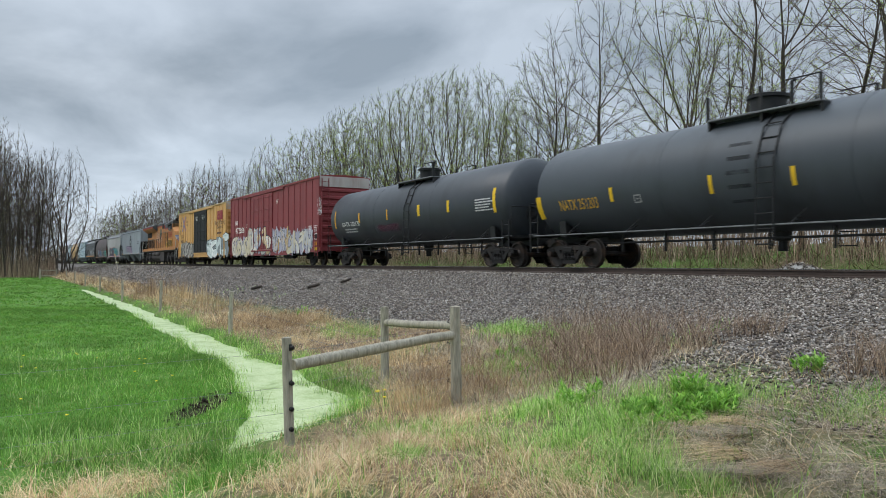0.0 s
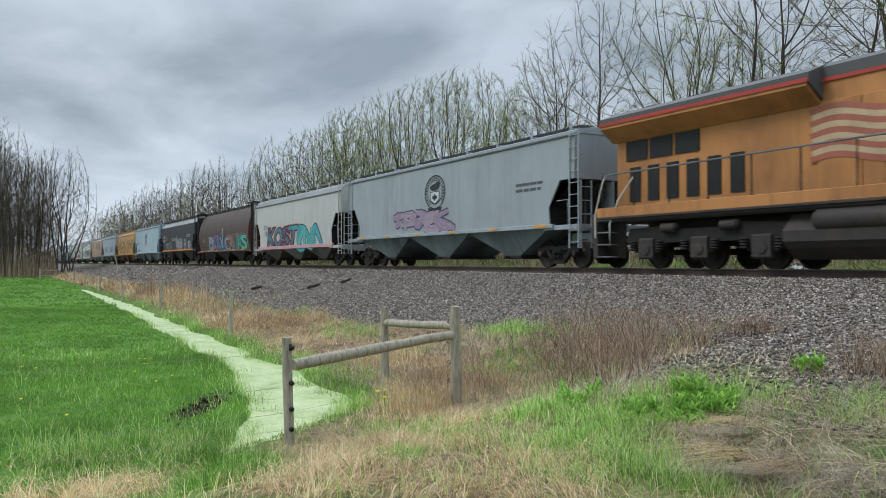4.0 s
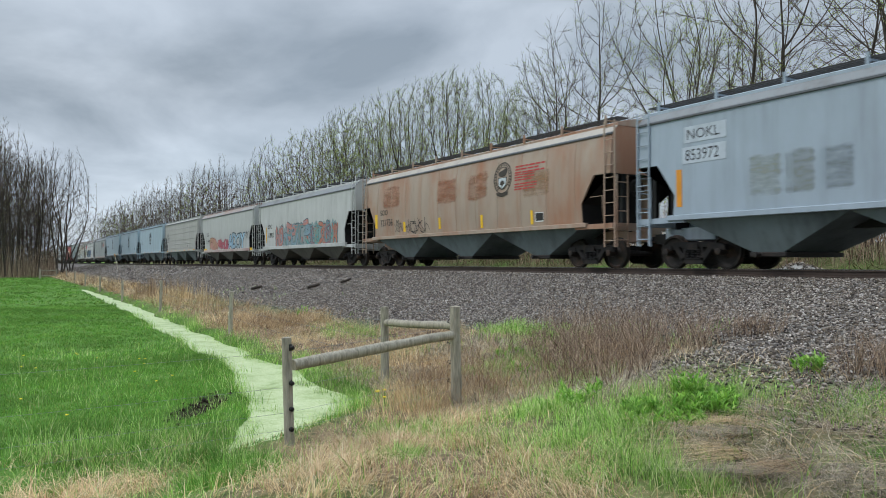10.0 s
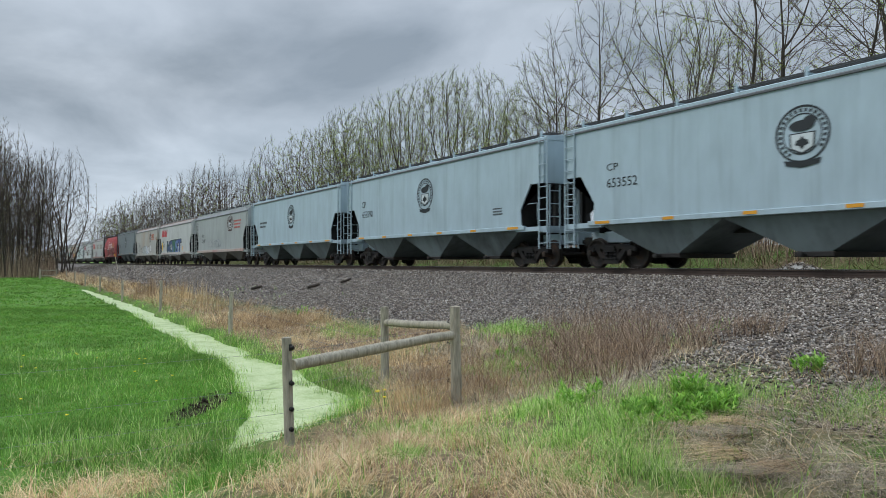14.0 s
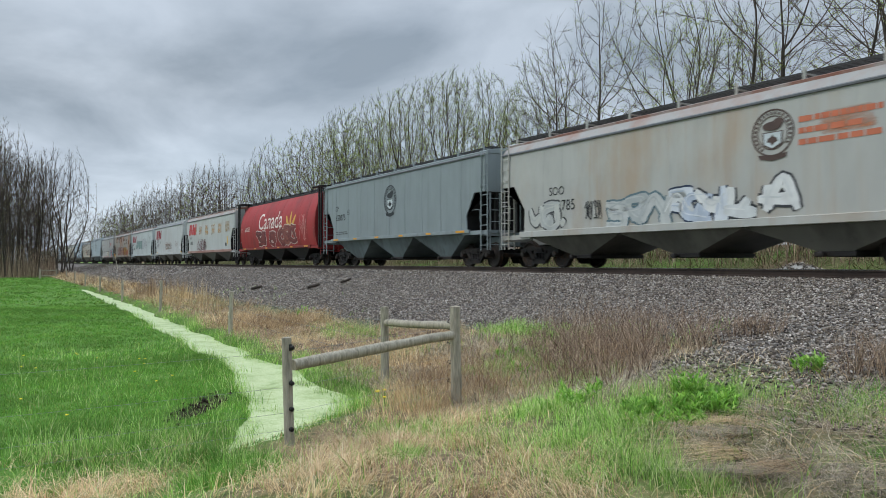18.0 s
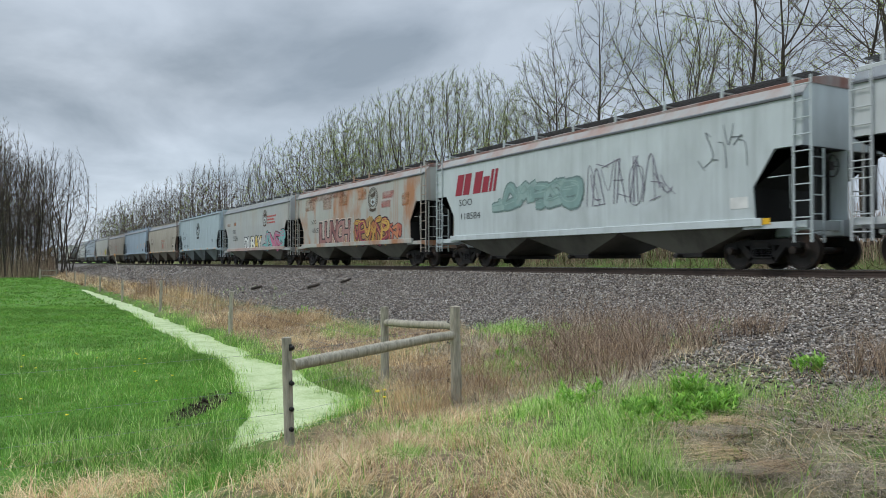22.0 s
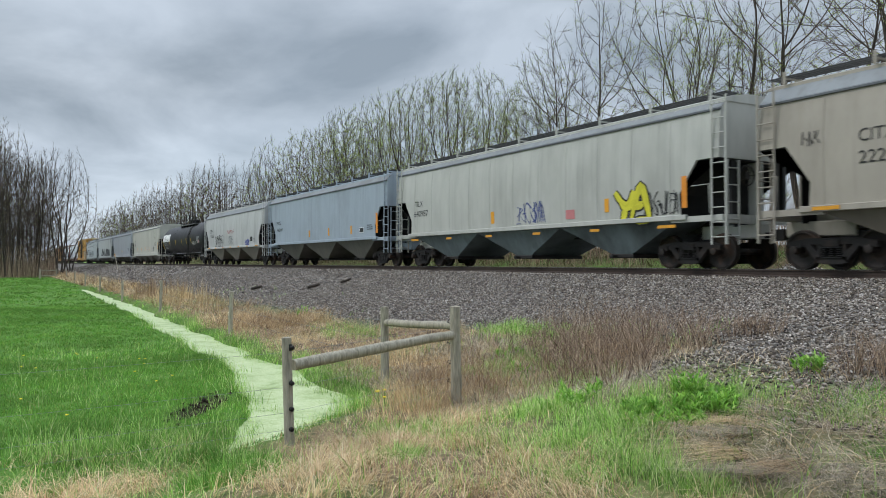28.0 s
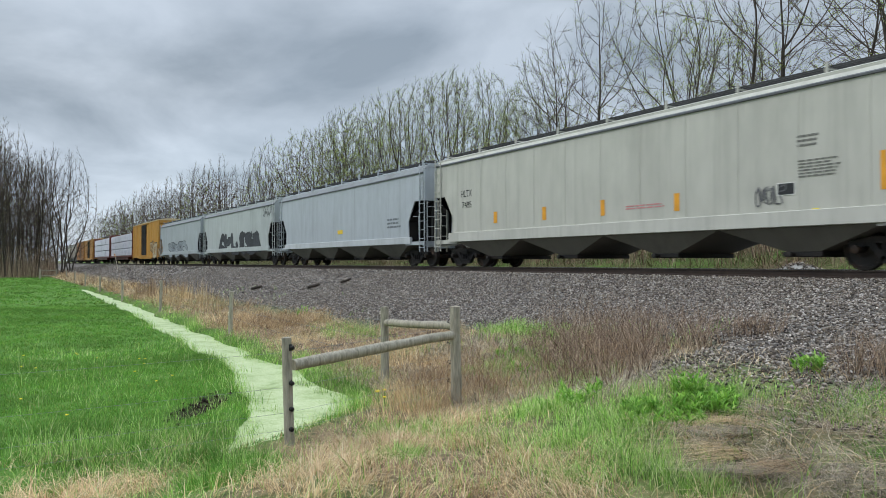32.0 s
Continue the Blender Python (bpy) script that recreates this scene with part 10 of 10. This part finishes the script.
def gravel_heap():
    m = Shape()
    n, k = 24, 7
    v = [(-18.5, 26, 1.56)]
    for i in range(1, k + 1):
        for j in range(n):
            a, r = 2 * math.pi * j / n, i / k
            x, y = -18.5 + 2.6 * r * math.cos(a), 26 + 2.0 * r * math.sin(a)
            v.append((x, y, float(heap(x, y)) - 0.03 - (0.3 if i == k else 0)))
    f = [(0, 1 + j, 1 + (j + 1) % n) for j in range(n)]
    f += [(1 + (i - 1) * n + j, 1 + i * n + j, 1 + i * n + (j + 1) % n, 1 + (i - 1) * n + (j + 1) % n) for i in range(1, k) for j in range(n)]
    tagged(part("gravel_heap", m.add(v, f), surface("heap_gravel", srgb("8f8d88"), rough=0.95, grain=0.35, grain_scale=14, bump=0.8, bump_scale=16)), "heap of grey gravel beyond the track", "gravel heap")
    stones("heap_stones", 2600, -21.1, -15.9, 24, 28, 0.03, 0.07, 9, lambda x, y, r: heap(x, y) > 0.5, "loose stones on the gravel heap", heap)


gravel_heap()

# ---- fence, stakes and small things ----
def post_shape(h, r, seed):
    """A round weathered post, a little bent and uneven, with a sawn top."""
    rng = random.Random(seed)
    s = Shape()
    n = 14
    rings = []
    for k in range(8):
        t = k / 7
        cx, cy = 0.02 * math.sin(t * 3 + seed), 0.015 * math.cos(t * 2.3 + seed)
        rings.append([(cx + (r * (1.04 - 0.1 * t) * (1 + rng.uniform(-0.05, 0.05))) * math.cos(2 * math.pi * j / n), cy + (r * (1.04 - 0.1 * t) * (1 + rng.uniform(-0.05, 0.05))) * math.sin(2 * math.pi * j / n), -0.5 + (h + 0.5) * t) for j in range(n)])
    v = [p for q in rings for p in q] + [(0, 0, h + 0.012)]
    f = [(k * n + j, k * n + (j + 1) % n, (k + 1) * n + (j + 1) % n, (k + 1) * n + j) for k in range(7) for j in range(n)]
    f += [(7 * n + j, 7 * n + (j + 1) % n, 8 * n) for j in range(n)]
    return s.add(v, f)


def log_between(p, q, r, seed):
    rng = random.Random(seed)
    p, q = Vector(p), Vector(q)
    pts = [p.lerp(q, k / 6) + Vector((0, 0, rng.uniform(-0.008, 0.008))) for k in range(7)]
    return Shape().tube(pts, [r * rng.uniform(0.92, 1.08) for _ in pts], 12)


POST_A, POST_B, POST_C = (-7.9, 2.66), (-8.62, 5.15), (-10.95, 5.25)


def fence_post(x, y, h, r, seed, label):
    t = tagged(new("fence_post"), label, "fence post", "wooden posts of the pasture fence")
    z = max(-0.47, float(height(x, y)) - (0.1 if seed < 2 else 0.0))
    t.matrix_basis = pose(x, y, z, 0, 0, seed * 40)
    part("post", post_shape(h, r, seed).mesh("post", 50), M_WOOD, t)
    return t, z


def insulator(parent, z, ang, r):
    s = Shape()
    s.turned([(0.0, 0.015), (0.010, 0.025), (0.022, 0.025), (0.026, 0.015), (0.036, 0.015), (0.04, 0.025), (0.052, 0.022), (0.056, 0.01)], (0, 0, 0), "x", 12)
    s.box(-0.02, 0.005, -0.018, 0.018, -0.034, 0.034)
    part("insulator", s, M_PLASTIC, parent, "black plastic insulator", at=Matrix.Rotation(radians(ang), 4, "Z") @ pose(r, 0, z))


def wire(pts, r, name="fence_wire"):
    s = Shape()
    out = []
    for a, b in zip(pts, pts[1:]):
        a, b = Vector(a), Vector(b)
        sag = 0.002 * (b - a).length ** 1.5
        for k in range(8):
            t = k / 8
            out.append(a.lerp(b, t) - Vector((0, 0, sag * 4 * t * (1 - t))))
    out.append(Vector(pts[-1]))
    tagged(part(name, s.tube(out, r, 4), M_WIRE), "thin galvanised wire of the pasture fence", "fence wire", "wires of the pasture fence")


def build_fence():
    a, za = fence_post(*POST_A, 1.22, 0.054, 1, "weathered round post with four black insulators")
    b, zb = fence_post(*POST_B, 1.32, 0.07, 2, "weathered round corner post of the brace")
    c, zc = fence_post(*POST_C, 1.2, 0.066, 3, "weathered round post of the brace")
    for z in (1.12, 0.75, 0.48, 0.27):
        insulator(a, z, -32, 0.048)
    for z in (1.12, 0.86, 0.6, 0.36):
        part("staple", Shape().tube([(0.05, 0, 0.02), (0.075, 0, 0.03), (0.1, 0.01, 0.0), (0.05, 0, -0.02)], 0.006, 5), M_STEEL, b, at=Matrix.Rotation(radians(-80 - 110), 4, "Z") @ pose(0.02, 0, z))
    tagged(part("brace_rail", log_between((POST_A[0] - 0.05, POST_A[1] + 0.07, za + 0.92), (POST_B[0] + 0.02, POST_B[1] - 0.08, zb + 0.96), 0.06, 5).mesh("brace_rail", 50), M_WOOD), "weathered round rail bracing two posts", "fence rail", "rails of the fence brace")
    tagged(part("brace_rail", log_between((POST_B[0] - 0.06, POST_B[1], zb + 1.06), (POST_C[0] + 0.05, POST_C[1], zc + 0.96), 0.054, 6).mesh("brace_rail", 50), M_WOOD), "weathered round rail bracing two posts", "fence rail", "rails of the fence brace")
    xs = [-20.6, -31.6, -43.5, -55.0, -66.5, -78, -90]
    line = [(POST_C[0], POST_C[1], zc)]
    for i, x in enumerate(xs):
        y = 5.35 + 0.012 * (-x - 20)
        p, z = fence_post(x, y, 1.12 + 0.05 * math.sin(i * 2.1), 0.06, 10 + i, "weathered round post of the pasture fence")
        line.append((x, y, z))
        if i < 3:
            for h in (1.0, 0.72, 0.45, 0.2):
                insulator(p, h, 200 - (10 + i) * 40, 0.055)
    for h in (1.0, 0.72, 0.45):
        wire([(x, y - 0.06, z + h) for x, y, z in line], 0.0025)
    zl = float(height(-7.3, -6.0))
    for h in (1.06, 0.69, 0.42, 0.24):
        wire([(POST_B[0], POST_B[1] - 0.07, zb + h), (POST_A[0] - 0.06, POST_A[1], za + h), (-7.3, -6.0, zl + h)], 0.0018)


build_fence()


def small_things():
    # sleepers' ends and scrap lying on the ballast
    for x, y, l, r, seed in ((-29.5, 10.9, 0.75, 0.06, 1), (-28.6, 11.9, 0.55, 0.05, 2), (-34.0, 9.9, 0.9, 0.06, 3)):
        z = float(height(x, y)) + 0.08
        tagged(part("log", log_between((x - l / 2, y, z), (x + l / 2, y + 0.15, z + 0.12), r, seed), surface("dark_log", srgb("3c342d"), rough=0.95, grain=0.3, bump=0.4)), "dark weathered piece of timber on the ballast", "timber")
    # a leaning marker stake with a yellow tip
    st = tagged(new("marker_stake"), "leaning marker stake with a yellow tip", "stake")
    z = float(height(-98, 12.2))
    st.matrix_basis = pose(-98, 12.2, z, 8, -22, 0)
    part("shaft", Shape().tube([(0, 0, -0.2), (0, 0, 1.6)], 0.04, 8), M_WOOD, st)
    part("tip", Shape().tube([(0, 0, 1.6), (0, 0, 2.0)], 0.05, 8), M_YELLOW, st, "yellow tip")
    # the gate brace at the end of the pasture
    g = tagged(new("fence_brace"), "low wooden fence brace at the end of the pasture", "fence")
    g.matrix_basis = pose(-104, 5.2, float(height(-104, 5.2)), 0, 0, 25)
    for x in (-1.0, 1.0):
        part("post", post_shape(1.15, 0.09, 31), M_WOOD, g, at=pose(0, x, 0))
    for z in (0.35, 0.95):
        part("rail", Shape().tube([(0, -1.0, z), (0, 1.0, z)], 0.06, 8), M_WOOD, g)
    # wild flowers by the water
    rng = random.Random(3)
    yel = surface("flower_yellow", srgb("e6d02a"), rough=0.6)
    stem = surface("flower_stem", srgb("5c8a35"), rough=0.8)
    for k in range(4):
        x, y = -9.0 + rng.uniform(-0.25, 0.25), 4.25 + rng.uniform(-0.12, 0.12)
        f = tagged(new("wildflower"), "small yellow wildflower at the water's edge", "flower", "yellow flowers by the ditch")
        f.matrix_basis = pose(x, y, float(height(x, y)))
        h = rng.uniform(0.18, 0.32)
        part("stem", Shape().tube([(0, 0, 0), (0.01, 0, h)], 0.004, 4), stem, f)
        part("bloom", Shape().turned([(h, 0.006), (h + 0.01, 0.028), (h + 0.02, 0.024), (h + 0.025, 0.005)], (0, 0, 0), "z", 8), yel, f)
    for k in range(14):
        x, y = -9.0 - rng.random() * 9, rng.uniform(0.2, 2.6)
        f = tagged(new("dandelion"), "small pale yellow dandelion in the pasture", "flower", "dandelions in the pasture")
        f.matrix_basis = pose(x, y, float(height(x, y)))
        part("stem", Shape().tube([(0, 0, 0), (0.005, 0, 0.13)], 0.003, 4), stem, f)
        part("bloom", Shape().turned([(0.125, 0.006), (0.13, 0.02), (0.138, 0.018), (0.14, 0.004)], (0, 0, 0), "z", 8), yel, f)


small_things()

def motions():
    times = [0, 2, 4, 6, 8, 10, 12, 14, 16, 18, 20, 22, 24, 26, 28, 30, 32]
    for car, x in CARS:
        walk(car, [(t, pose(x + travel(t), LINE, RAIL)) for t in times])
    # all wheelsets roll alike
    rows, t = [], 0.0
    while t < 32.05:
        rows.append((t, Euler((0, travel(t) / WHEEL_R, 0)).to_matrix().to_4x4()))
        t += 1 / FPS
    lead = WHEELSETS[0]
    walk(lead, rows)
    keys = lead.animation_data
    for ob in WHEELSETS[1:]:
        ob.rotation_mode = "QUATERNION"
        ob.animation_data_create()
        ob.animation_data.action = keys.action
        ob.animation_data.action_slot = keys.action_slot


motions()
